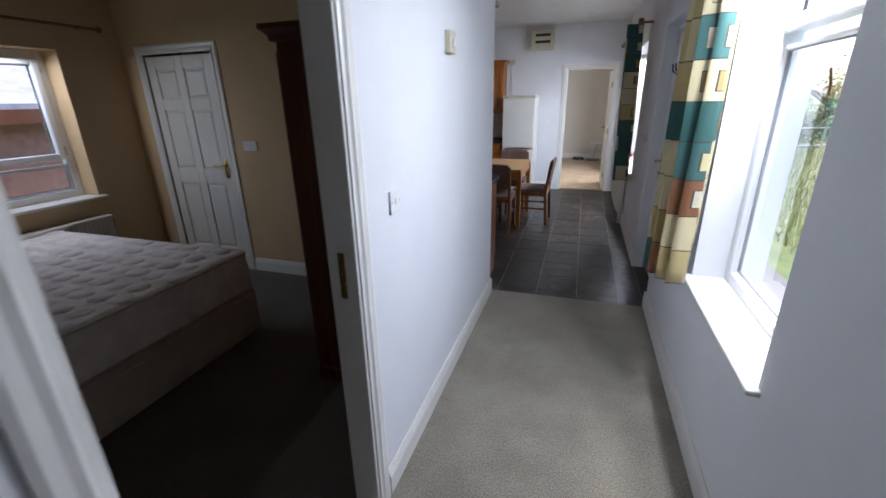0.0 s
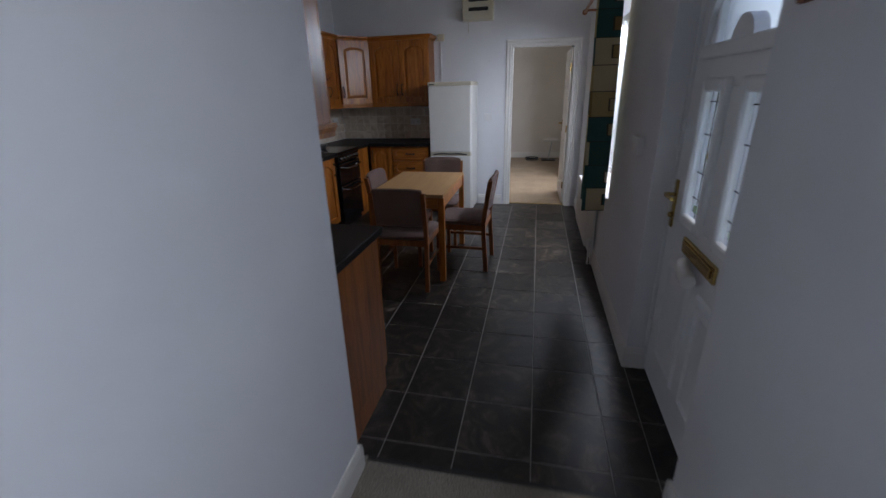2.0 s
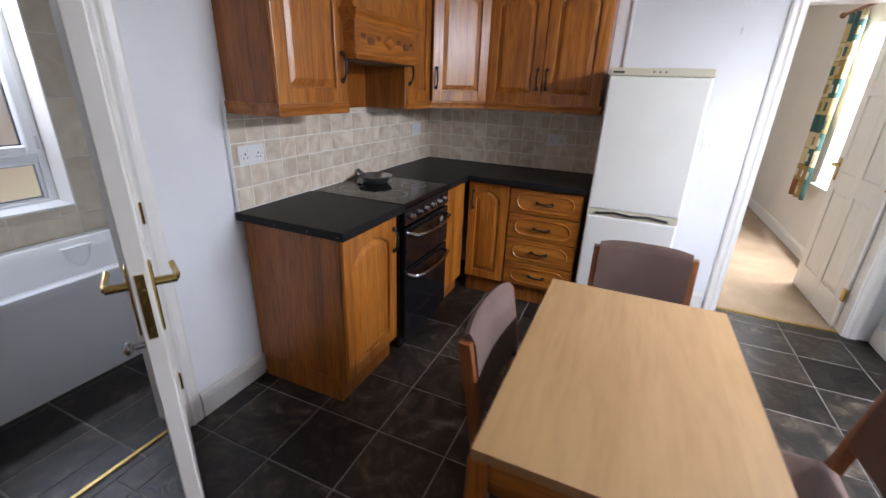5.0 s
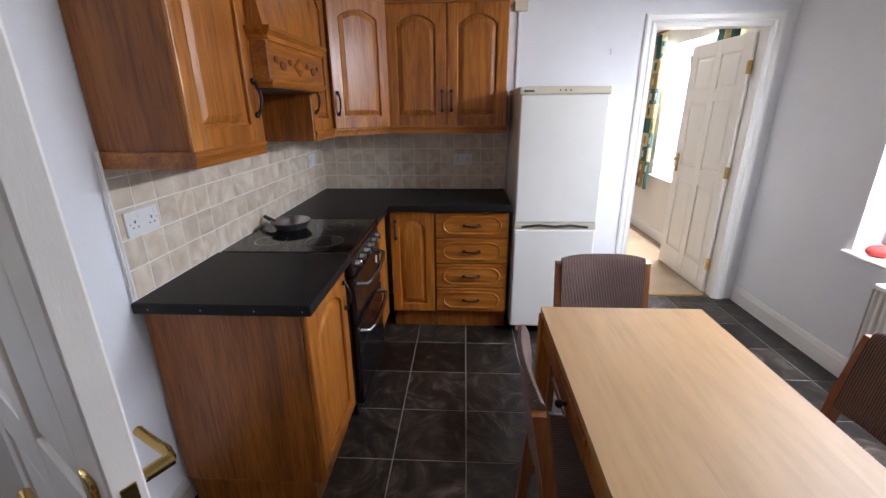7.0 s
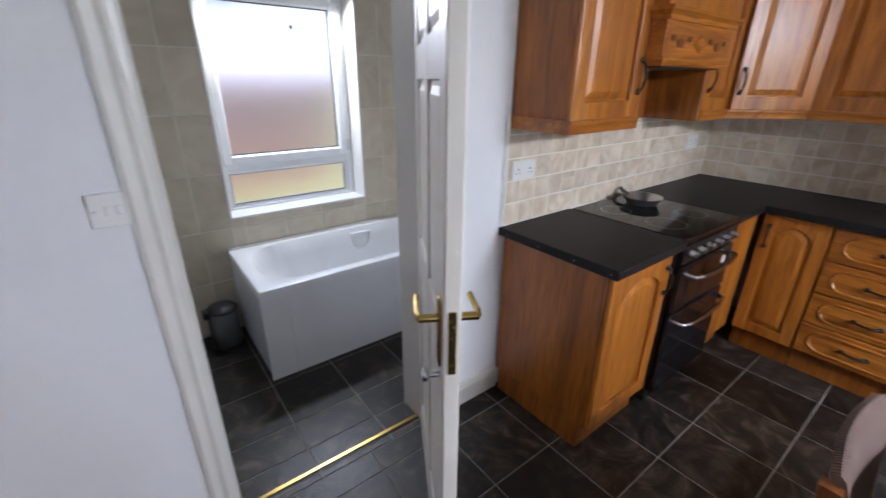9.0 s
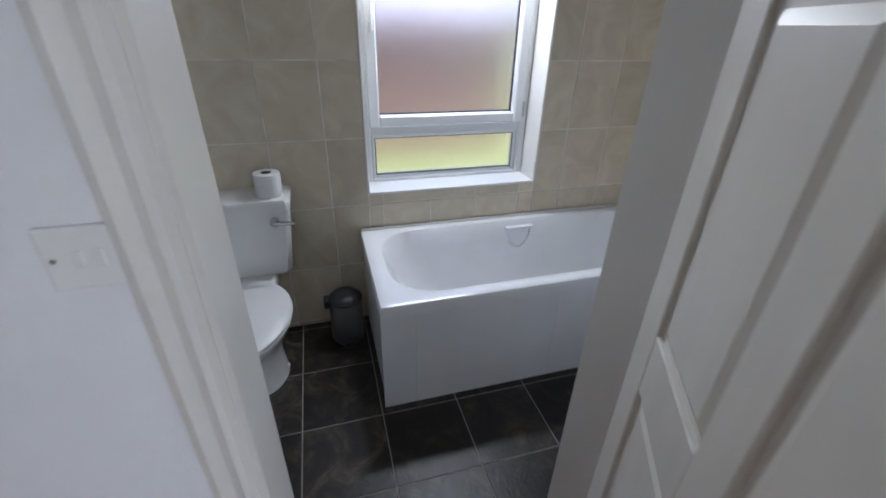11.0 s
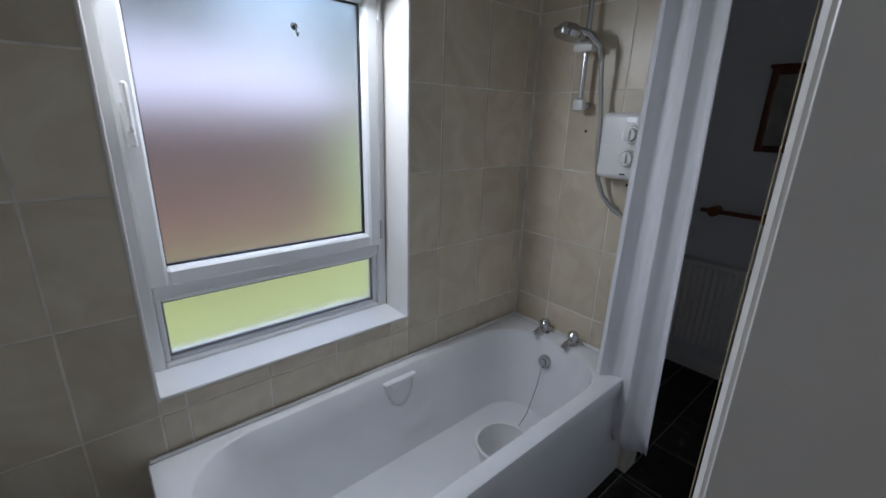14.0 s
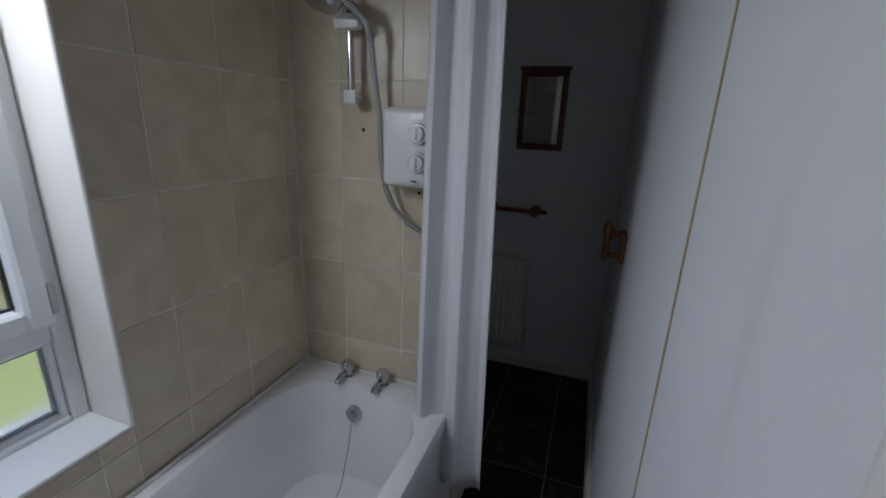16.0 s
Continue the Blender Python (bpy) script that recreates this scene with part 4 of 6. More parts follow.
def base_unit(m, w, label, door=None, drawers=0, depth=0.565, end=True, name="base_cabinet"):
    t = thing(name, m, label, "kitchen cabinet", "base cabinets")
    bm = B()
    box(bm, (0, 0.022, 0.13), (w, depth, 0.866), 0.002)
    part("body", bm, M_OAK, t)
    part("plinth", box(B(), (0.002, 0.05, 0.001), (w - 0.002, depth - 0.02, 0.13), 0.002), M_OAK, t)
    if door:
        arched_door(t, 0.004, w - 0.004, 0.14, 0.862, 0.0, 0.04 if door == 'l' else w - 0.04, hz=0.83, rise=min(0.07, w * 0.2))
    if drawers:
        h = (0.862 - 0.14) / drawers
        for k in range(drawers):
            drawer_front(t, 0.004, w - 0.004, 0.14 + k * h + 0.003, 0.14 + (k + 1) * h - 0.003, 0.0)
    return t


# west run faces +x: local x goes to +y
def facing_east(y, x=-0.56):
    return pose(x, y, 0, 0, 0, 90)


base_unit(facing_east(6.985), 0.455, "oak base cabinet with an arched panel door at the run's end", door='r')
# cooker
ck = thing("cooker", pose(-0.545, 7.475, 0, 0, 0, 90), "black freestanding electric double-oven cooker with chrome handles", "cooker")
part("body", box(B(), (0, 0.02, 0.03), (0.575, 0.58, 0.885), 0.004), M_BLACK, ck)
for fx in (0.04, 0.53):
    part("foot", cyl(B(), (fx, 0.1, 0.0), (fx, 0.1, 0.03), 0.02), M_RUBBER, ck)
part("hob", box(B(), (0.0, -0.01, 0.885), (0.575, 0.58, 0.912), 0.006, 2), M_BLACKGLASS, ck, "black ceramic hob")
part("control_panel", box(B(), (0.004, -0.012, 0.79), (0.571, 0.02, 0.883), 0.008, 2), M_BLACK, ck)
for k in range(6):
    kx = 0.07 + k * 0.087
    kb = B()
    cyl(kb, (kx, -0.012, 0.835), (kx, -0.034, 0.835), 0.02, 0.016)
    box(kb, (kx - 0.004, -0.04, 0.82), (kx + 0.004, -0.03, 0.85), 0.002)
    part("knob", kb, M_CHROME, ck, "chrome and black control knob", True)
for z0, z1 in ((0.545, 0.78), (0.1, 0.535)):
    d = part("oven_door", box(B(), (0.006, -0.014, z0), (0.569, 0.02, z1), 0.008, 2), M_BLACKGLASS, ck, "black glass oven door")
    hb = B()
    tube(hb, [(0.05, -0.012, z1 - 0.04), (0.06, -0.05, z1 - 0.045), (0.14, -0.062, z1 - 0.055), (0.29, -0.066, z1 - 0.06), (0.43, -0.062, z1 - 0.055), (0.51, -0.05, z1 - 0.045), (0.52, -0.012, z1 - 0.04)], 0.011)
    part("handle", hb, M_CHROME, d, "chrome bow oven handle", True)
dial = part("sticker", cyl(B(), (0.47, -0.0145, 0.71), (0.47, -0.016, 0.71), 0.022), M_PAPER, ck, "round white sticker")
for hx, hy, hr in ((0.16, 0.16, 0.09), (0.42, 0.16, 0.075), (0.16, 0.42, 0.075), (0.42, 0.42, 0.09)):
    rb = B()
    bmesh.ops.create_circle(rb, cap_ends=False, segments=32, radius=hr, matrix=Matrix.Translation((hx, hy, 0.9125)))
    inner = bmesh.ops.extrude_edge_only(rb, edges=rb.edges[:])
    for v in [g for g in inner["geom"] if isinstance(g, bmesh.types.BMVert)]:
        v.co.x = hx + (v.co.x - hx) * 0.96
        v.co.y = hy + (v.co.y - hy) * 0.96
    part("hob_ring", rb, M_STEEL, ck, "faint grey cooking zone ring")
# pan on the hob
pan = thing("frying_pan", pose(-0.955, 7.86, 0.9135), "small steel frying pan on the hob", "pan")
rings = []
for r, z in ((0.072, 0), (0.1, 0.036), (0.104, 0.041), (0.1, 0.041), (0.094, 0.035), (0.068, 0.005)):
    rings.append([(r * math.cos(2 * math.pi * k / 28), r * math.sin(2 * math.pi * k / 28), z) for k in range(28)])
part("bowl", loft(B(), rings), M_STEEL, pan, "", True)
part("handle", tube(B(), [(-0.09, 0.0, 0.034), (-0.125, 0.02, 0.042), (-0.16, 0.05, 0.046)], 0.011), M_RUBBER, pan, "black handle", True)

fill = thing("base_cabinet", pose(-0.56, 8.06, 0, 0, 0, 90), "oak filler post beside the cooker", "kitchen cabinet", "base cabinets")
part("body", box(B(), (0, 0.004, 0.13), (0.36, 0.565, 0.866), 0.003), M_OAKDOOR, fill)
part("plinth", box(B(), (0.0, 0.05, 0.001), (0.38, 0.5, 0.13), 0.002), M_OAK, fill)
base_unit(pose(-0.535, 8.425, 0), 0.30, "narrow oak base cabinet with an arched door", door='l')
base_unit(pose(-0.232, 8.425, 0), 0.49, "oak drawer unit with four round-ended moulded drawers", drawers=4)
# worktops
bm = B()
box(bm, (WX, 6.955, 0.87), (-0.532, 7.472, 0.91), 0.006, 2)
solo("worktop", bm, M_WORKTOP, "black laminate worktop on the end cabinet", "worktop")
bm = B()
box(bm, (WX, 8.055, 0.87), (-0.532, NY, 0.91), 0.006, 2)
box(bm, (-0.54, 8.39, 0.8702), (0.268, NY, 0.9098), 0.006, 2)
solo("worktop", bm, M_WORKTOP, "black laminate corner worktop", "worktop")
for sx in (-1.08, -0.9, -0.72, -0.56):
    solo("screw", cyl(B(), (sx, 6.9556, 0.889), (sx, 6.9545, 0.889), 0.003, n=8), M_DARKSTEEL, "small steel screw in the worktop edge", "screw", group="worktop screws")

# fridge freezer
fr = thing("fridge_freezer", pose(0.285, 8.395, 0), "tall white fridge freezer with a cream top trim", "fridge freezer")
part("body", box(B(), (0, 0.05, 0.03), (0.525, 0.585, 1.6), 0.006), M_FRIDGE, fr)
part("top", box(B(), (-0.004, -0.004, 1.578), (0.529, 0.588, 1.622), 0.008, 2), M_FRIDGETRIM, fr, "cream top trim")
for k in range(3):
    part("indicator_light", cyl(B(), (0.23 + 0.03 * k, -0.004, 1.6), (0.23 + 0.03 * k, -0.007, 1.6), 0.005, n=10), M_RUBBER, fr)
part("badge", box(B(), (0.02, -0.006, 1.592), (0.08, -0.004, 1.602)), M_RUBBER, fr)
part("freezer_door", box(B(), (0.002, -0.002, 0.05), (0.523, 0.047, 0.755), 0.012, 3), M_FRIDGE, fr)
part("fridge_door", box(B(), (0.002, -0.002, 0.80), (0.523, 0.047, 1.577), 0.012, 3), M_FRIDGE, fr)
part("handle_band", box(B(), (0.002, 0.004, 0.752), (0.523, 0.045, 0.803), 0.004), M_FRIDGETRIM, fr, "cream grip band")
# dark wavy tube: the shadow gap of the grip, put in as colour
gb = B()
tube(gb, [(0.05, 0.0, 0.772), (0.16, -0.003, 0.786), (0.26, -0.004, 0.777), (0.36, -0.003, 0.786), (0.47, 0.0, 0.772)], 0.007, 8)
part("grip_shadow_gap", gb, M_RUBBER, fr, "dark tube standing in for the shadow gap along the grip", True)
for fx in (0.05, 0.47):
    part("foot", cyl(B(), (fx, 0.1, 0), (fx, 0.1, 0.04), 0.02), M_RUBBER, fr)


def cornice_ring(bm, path, z, d=0.03, h=0.05):
    """A small swept moulding along plan points, standing out to the right of the way walked."""
    prof = [(0, 0), (d * 0.35, 0), (d * 0.45, h * 0.35), (d * 0.8, h * 0.6), (d, h * 0.7), (d, h), (0, h)]
    pts = [Vector((*p, 0)) for p in path]
    rings = []
    for i, p in enumerate(pts):
        a = (p - pts[i - 1]).normalized() if i else None
        b = (pts[i + 1] - p).normalized() if i < len(pts) - 1 else None
        na = Vector((a.y, -a.x, 0)) if a else None
        nb = Vector((b.y, -b.x, 0)) if b else None
        if na and nb:
            o = (na + nb)
            o = o / max(0.3, o.dot(na))
        else:
            o = na or nb
        rings.append([p + o * e + Vector((0, 0, z + k)) for e, k in prof])
    return loft(bm, rings)


WB, WT = 1.345, 2.13   # wall cabinets, foot and head
WF = -0.838


def wall_unit(m, w, label, doors, depth=0.297):
    t = thing("wall_cabinet", m, label, "kitchen cabinet", "wall cabinets")
    part("body", box(B(), (0, 0.02, 0.04), (w, depth, WT - WB), 0.002), M_OAK, t)
    n = len(doors)
    for k, hs in enumerate(doors):
        a, b = w * k / n + 0.003, w * (k + 1) / n - 0.003
        arched_door(t, a, b, 0.045, WT - WB - 0.006, 0.0, a + 0.028 if hs == 'l' else b - 0.028, hz=0.22, rise=min(0.06, (b - a) * 0.16))
    return t


wu = wall_unit(pose(WF, 6.99, WB, 0, 0, 90), 0.45, "oak wall cabinet with an arched panel door and iron handle", ['r'])
part("light_rail", cornice_ring(B(), [(0.0, 0.29), (0.0, 0.0), (0.45, 0.0)][::1], 0.0, 0.012, 0.05), M_OAKX, wu)
part("cornice", cornice_ring(B(), [(0.45, 0.0), (0.0, 0.0), (0.0, 0.29)][::-1], WT - WB - 0.005, 0.04, 0.055), M_OAKX, wu)

# canopy over the cooker: fretwork front, sloped cowl
hd = thing("cooker_hood", pose(WF, 7.44, WB, 0, 0, 90), "carved oak cooker hood canopy with fretwork frieze", "cooker hood")
HW = 0.60
FY = 0.035
bm = B()
box(bm, (0.0, 0.0, 0.0), (0.018, 0.297, 0.3), 0.002)
box(bm, (HW - 0.018, 0.0, 0.0), (HW, 0.297, 0.3), 0.002)
box(bm, (0.018, 0.28, 0.0), (HW - 0.018, 0.297, 0.3), 0.002)
part("recess", bm, M_OAK, hd, "dark oak recess under the hood")
bm = B()
box(bm, (-0.004, -0.065, 0.26), (HW + 0.004, 0.26, 0.415), 0.004)
fz = part("frieze", bm, M_OAKX, hd)
for k, (cx, kind) in enumerate(((0.06, 'o'), (0.125, 's'), (0.2, 'o'), (0.30, 'd'), (0.40, 'o'), (0.475, 's'), (0.54, 'o'))):
    fb = B()
    cz = 0.338
    if kind == 'd':
        outer = [(cx, cz - 0.036), (cx + 0.062, cz), (cx, cz + 0.036), (cx - 0.062, cz)]
        prism(fb, outer, -0.0685, -0.064)
        part("fret", fb, M_OAK, fz, "carved diamond")
        fb = prism(B(), [(cx + (x - cx) * 0.62, cz + (z - cz) * 0.62) for x, z in outer], -0.071, -0.068)
        part("fret", fb, M_OAKX, fz)
    else:
        rx, rz = (0.017, 0.012) if kind == 'o' else (0.03, 0.018)
        pts = [(cx + rx * math.cos(2 * math.pi * i / 14), cz + rz * math.sin(2 * math.pi * i / 14) + (0.012 if kind == 'o' else -0.006)) for i in range(14)]
        # nothing is cut through; dark wood colour gives the opening's shade
        part("fret", prism(fb, pts, -0.068, -0.064), M_MAHOG, fz, "dark oval standing in for the shade in a carved opening")
part("ledge", cornice_ring(B(), [(-0.004, 0.26), (-0.004, -0.065), (HW + 0.004, -0.065), (HW + 0.004, 0.26)], 0.41, 0.03, 0.045), M_OAKX, hd)
part("rail", cornice_ring(B(), [(-0.004, 0.26), (-0.004, -0.065), (HW + 0.004, -0.065), (HW + 0.004, 0.26)], 0.245, 0.012, 0.03), M_OAKX, hd)
bm = B()
loft(bm, [[(-0.002, -0.06, 0.45), (HW + 0.002, -0.06, 0.45), (HW + 0.002, 0.28, 0.45), (-0.002, 0.28, 0.45)], [(0.004, 0.0, WT - WB), (HW - 0.004, 0.0, WT - WB), (HW - 0.004, 0.28, WT - WB), (0.004, 0.28, WT - WB)]])
part("cowl", bm, M_OAKDOOR, hd)
part("hood_tray", box(B(), (0.02, -0.05, 0.24), (HW - 0.02, 0.26, 0.258)), M_RUBBER, hd, "dark extractor filter")

wu = wall_unit(pose(WF, 8.045, WB, 0, 0, 90), 0.33, "narrow oak wall cabinet beside the hood", ['l'])
part("light_rail", cornice_ring(B(), [(0.0, 0.0), (0.33, 0.0)], 0.0, 0.012, 0.05), M_OAKX, wu)
# corner unit with a slanted door
cu = thing("wall_cabinet", pose(0, 0, WB), "oak corner wall cabinet with a slanted arched door", "kitchen cabinet", "wall cabinets")
P0, P1 = Vector((WF, 8.38, 0)), Vector((-0.555, 8.70, 0))
bm = B()
hh = WT - WB
for z0, z1 in ((0.04, hh),):
    pl = [(WX + 0.003, 8.38), (WF - 0.01, 8.38), (-0.56, 8.71), (-0.56, NY - 0.003), (WX + 0.003, NY - 0.003)]
    loft(bm, [[(x, y, z0) for x, y in pl], [(x, y, z1) for x, y in pl]])
part("body", bm, M_OAK, cu)
L = (P1 - P0).length
ang = math.degrees(math.atan2(P1.y - P0.y, P1.x - P0.x))
dleaf = arched_door(cu, 0.004, L - 0.004, 0.045, hh - 0.006, -0.022, 0.03, hz=0.2, rise=0.045)
dleaf.matrix_local = pose(P0.x, P0.y, 0, 0, 0, ang)
part("light_rail", cornice_ring(B(), [(P0.x, P0.y), (P1.x, P1.y)], 0.0, 0.012, 0.05), M_OAKX, cu)
wu = wall_unit(pose(-0.555, 8.70, WB), 0.79, "double oak wall cabinet with two arched doors", ['r', 'l'], 0.297)
part("light_rail", cornice_ring(B(), [(0.0, 0.0), (0.79, 0.0), (0.79, 0.29)], 0.0, 0.012, 0.05), M_OAKX, wu)
bm = B()
cornice_ring(bm, [(WF, 7.43), (WF, 8.38), (-0.555, 8.70), (0.235, 8.70), (0.235, 8.995)], WT - 0.005, 0.04, 0.055)
solo("cornice", bm, M_OAKX, "moulded oak cornice along the wall cabinets", "cornice")

# sink run on the south wall, seen over its end
def facing_north(x):
    return pose(x, 4.985, 0, 0, 0, 180)


base_unit(facing_north(0.862), 0.6, "oak base cabinet at the end of the sink run", door='l')
base_unit(facing_north(0.258), 0.6, "oak sink base cabinet", door='l')
base_unit(facing_north(-0.346), 0.78, "oak base cabinet beside the bathroom wall", door='l')
SINK = (-0.55, 0.33)
bm = B()
box(bm, (SINK[1] - 0.04, 4.402, 0.87), (0.885, 5.0, 0.91), 0.006, 2)
box(bm, (WX, 4.402, 0.87), (SINK[0] + 0.04, 5.0, 0.9098), 0.006, 2)
box(bm, (SINK[0] + 0.03, 4.402, 0.8704), (SINK[1] - 0.03, 4.49, 0.9096), 0.004)
box(bm, (SINK[0] + 0.03, 4.93, 0.8704), (SINK[1] - 0.03, 5.0, 0.9096), 0.004)
solo("worktop", bm, M_WORKTOP, "black laminate worktop round the sink", "worktop")
sk = thing("sink", pose(0, 0, 0.91), "stainless steel inset sink with a ribbed drainer", "sink")
bm = B()
x0, x1, y0, y1 = SINK[0], SINK[1], 4.47, 4.95
xm = -0.12
for lo, hi in (((x0, y0, 0), (x1, y0 + 0.03, 0.008)), ((x0, y1 - 0.03, 0), (x1, y1, 0.008)), ((x1 - 0.03, y0 + 0.03, 0), (x1, y1 - 0.03, 0.008)), ((x0, y0 + 0.03, 0), (x0 + 0.03, y1 - 0.03, 0.008)), ((xm - 0.02, y0 + 0.03, 0), (xm + 0.02, y1 - 0.03, 0.0078))):
    box(bm, lo, hi, 0.004, 2)
part("rim", bm, M_STEEL, sk, "", True)
part("drainer", box(B(), (xm + 0.015, y0 + 0.025, -0.012), (x1 - 0.025, y1 - 0.025, -0.004)), M_STEEL, sk)
for k in range(7):
    yy = y0 + 0.07 + k * 0.055
    part("drainer_rib", box(B(), (xm + 0.04, yy, -0.006), (x1 - 0.06, yy + 0.022, 0.004), 0.005, 2), M_STEEL, sk, "", True)
bm = B()
a, b, c, d = x0 + 0.028, xm - 0.018, y0 + 0.028, y1 - 0.028
loft(bm, [[(a, c, 0.003), (b, c, 0.003), (b, d, 0.003), (a, d, 0.003)], [(a + 0.015, c + 0.015, -0.03), (b - 0.015, c + 0.015, -0.03), (b - 0.015, d - 0.015, -0.03), (a + 0.015, d - 0.015, -0.03)]], close=False)
loft(bm, [[(a + 0.015, c + 0.015, -0.03), (b - 0.015, c + 0.015, -0.03), (b - 0.015, d - 0.015, -0.03), (a + 0.015, d - 0.015, -0.03)], [(a + 0.04, c + 0.04, -0.035), (b - 0.04, c + 0.04, -0.035), (b - 0.04, d - 0.04, -0.035), (a + 0.04, d - 0.04, -0.035)]])
part("basin", bm, M_STEEL, sk, "", True)
wu = wall_unit(pose(0.825, 4.71, 1.362, 0, 0, 180), 0.6, "oak wall cabinet by the hall opening", ['l'])
part("light_rail", cornice_ring(B(), [(0.0, 0.29), (0.0, 0.0), (0.6, 0.0), (0.6, 0.29)], 0.0, 0.014, 0.05), M_OAKX, wu)
part("cornice", cornice_ring(B(), [(0.0, 0.29), (0.0, 0.0), (0.6, 0.0), (0.6, 0.29)], WT - WB - 0.005, 0.04, 0.055), M_OAKX, wu)
pp = B()
box(pp, (-0.105, -0.148, 0), (0.105, 0.148, 0.0012))
pl = thing("paper_sheet", pose(0.667, 4.493, 0.9105, 0, 0, -85), "white printed leaflet lying on the worktop", "paper")
part("sheet", pp, M_PAPER, pl)
lb = B()
for k in range(6):
    box(lb, (-0.08, 0.1 - k * 0.035, 0.0012), (0.02 + 0.05 * ((k * 7) % 3) / 2, 0.108 - k * 0.035, 0.0018))
part("print", lb, plain("grey_ink", (0.68, 0.68, 0.68), 0.8, bump=0), pl)
part("print_mark", box(B(), (0.03, 0.06, 0.0012), (0.07, 0.08, 0.002)), M_RUBBER, pl)


# table and chairs
tb = thing("dining_table", pose(0.586, 6.805, 0), "light beech dining table with square legs", "table")
for k in range(8):
    x = -0.3125 + k * 0.078125
    part("plank", box(B(), (x, -0.49, 0.725), (x + 0.078125, 0.49, 0.752)), M_BEECH, tb)
for sx in (-1, 1):
    for sy in (-1, 1):
        part("leg", box(B(), (sx * 0.295 - 0.024, sy * 0.47 - 0.024, 0), (sx * 0.295 + 0.024, sy * 0.47 + 0.024, 0.725), 0.004, 2), M_OAKDOOR, tb)
for sx in (-1, 1):
    part("apron", box(B(), (sx * 0.297 - 0.011, -0.446, 0.635), (sx * 0.297 + 0.011, 0.446, 0.725), 0.002), M_OAKX, tb)
for sy in (-1, 1):
    part("apron", box(B(), (-0.271, sy * 0.472 - 0.011, 0.635), (0.271, sy * 0.472 + 0.011, 0.725), 0.002), M_OAKX, tb)
dw = part("drawer", box(B(), (-0.316, -0.18, 0.645), (-0.308, 0.18, 0.715), 0.002), M_OAKX, tb)
part("knob", ball(cyl(B(), (-0.316, 0, 0.68), (-0.335, 0, 0.68), 0.006), (-0.338, 0, 0.68), 0.013), M_IRON, dw, "dark drawer knob", True)


def dining_chair(m, label):
    t = thing("dining_chair", m, label, "chair", "chairs round the table")
    w, d = 0.215, 0.205
    for sx in (-1, 1):
        lb_ = B()
        loft(lb_, [[(sx * (w - 0.012) + a * 0.015, d + off + b * 0.018, z) for a, b in ((-1, -1), (1, -1), (1, 1), (-1, 1))] for z, off in ((0.0, 0.02), (0.4, -0.005), (0.45, -0.005), (0.62, 0.02), (0.815, 0.055))])
        part("rear_leg", lb_, M_CHAIRWOOD, t)
        part("front_leg", box(B(), (sx * (w - 0.012) - 0.016, -d - 0.016, 0), (sx * (w - 0.012) + 0.016, -d + 0.016, 0.43), 0.006, 2), M_CHAIRWOOD, t)
        part("side_rail", box(B(), (sx * (w - 0.012) - 0.01, -d + 0.016, 0.375), (sx * (w - 0.012) + 0.01, d - 0.02, 0.425), 0.004), M_CHAIRWOOD, t)
        part("stretcher", box(B(), (sx * (w - 0.012) - 0.007, -d + 0.016, 0.2), (sx * (w - 0.012) + 0.007, d - 0.008, 0.225), 0.004), M_CHAIRWOOD, t)
    part("front_rail", box(B(), (-w + 0.02, -d - 0.01, 0.375), (w - 0.02, -d + 0.01, 0.425), 0.004), M_CHAIRWOOD, t)
    part("back_rail", box(B(), (-w + 0.02, d - 0.015, 0.375), (w - 0.02, d + 0.005, 0.425), 0.004), M_CHAIRWOOD, t)
    sb = B()
    rings = []
    for z, o in ((0.425, 0.012), (0.438, 0.0), (0.455, 0.002), (0.468, 0.02), (0.474, 0.06)):
        rings.append([((w + 0.005 - o) * cx_, (d + 0.012 - o) * cy_ - 0.005, z) for cx_, cy_ in ((-1, -0.85), (-0.85, -1), (0.85, -1), (1, -0.85), (1, 0.85), (0.85, 0.98), (-0.85, 0.98), (-1, 0.85))])
    part("seat", loft(sb, rings), M_FABRIC, t, "brown corded upholstered seat", True)
    bb = B()
    nx = 10
    front, rear = [], []
    rings = []
    for k in range(nx + 1):
        u = -1 + 2 * k / nx
        x = u * (w - 0.022)
        bow = 0.022 * (1 - u * u)
        ring = []
        for z, y, e in ((0.545, 0.21, 0.0), (0.555, 0.197, 0), (0.68, 0.213, 0), (0.80, 0.232, 1), (0.83, 0.245, 1), (0.838, 0.255, 1), (0.83, 0.268, 1), (0.68, 0.243, 0), (0.555, 0.226, 0)):
            ring.append((x, y + bow, z + e * (0.014 * (1 - u ** 4))))
        rings.append(ring)
    part("backrest", loft(bb, rings), M_FABRIC, t, "brown corded padded back panel", True)
    return t


ch = dining_chair(pose(0.596, 6.335, 0, 0, 0, 180), "wooden dining chair with brown corded seat and back")
copy_thing(ch, pose(0.995, 6.80, 0, 0, 0, -92))
copy_thing(ch, pose(0.41, 6.80, 0, 0, 0, 89))
copy_thing(ch, pose(0.62, 7.385, 0, 0, 0, 1))

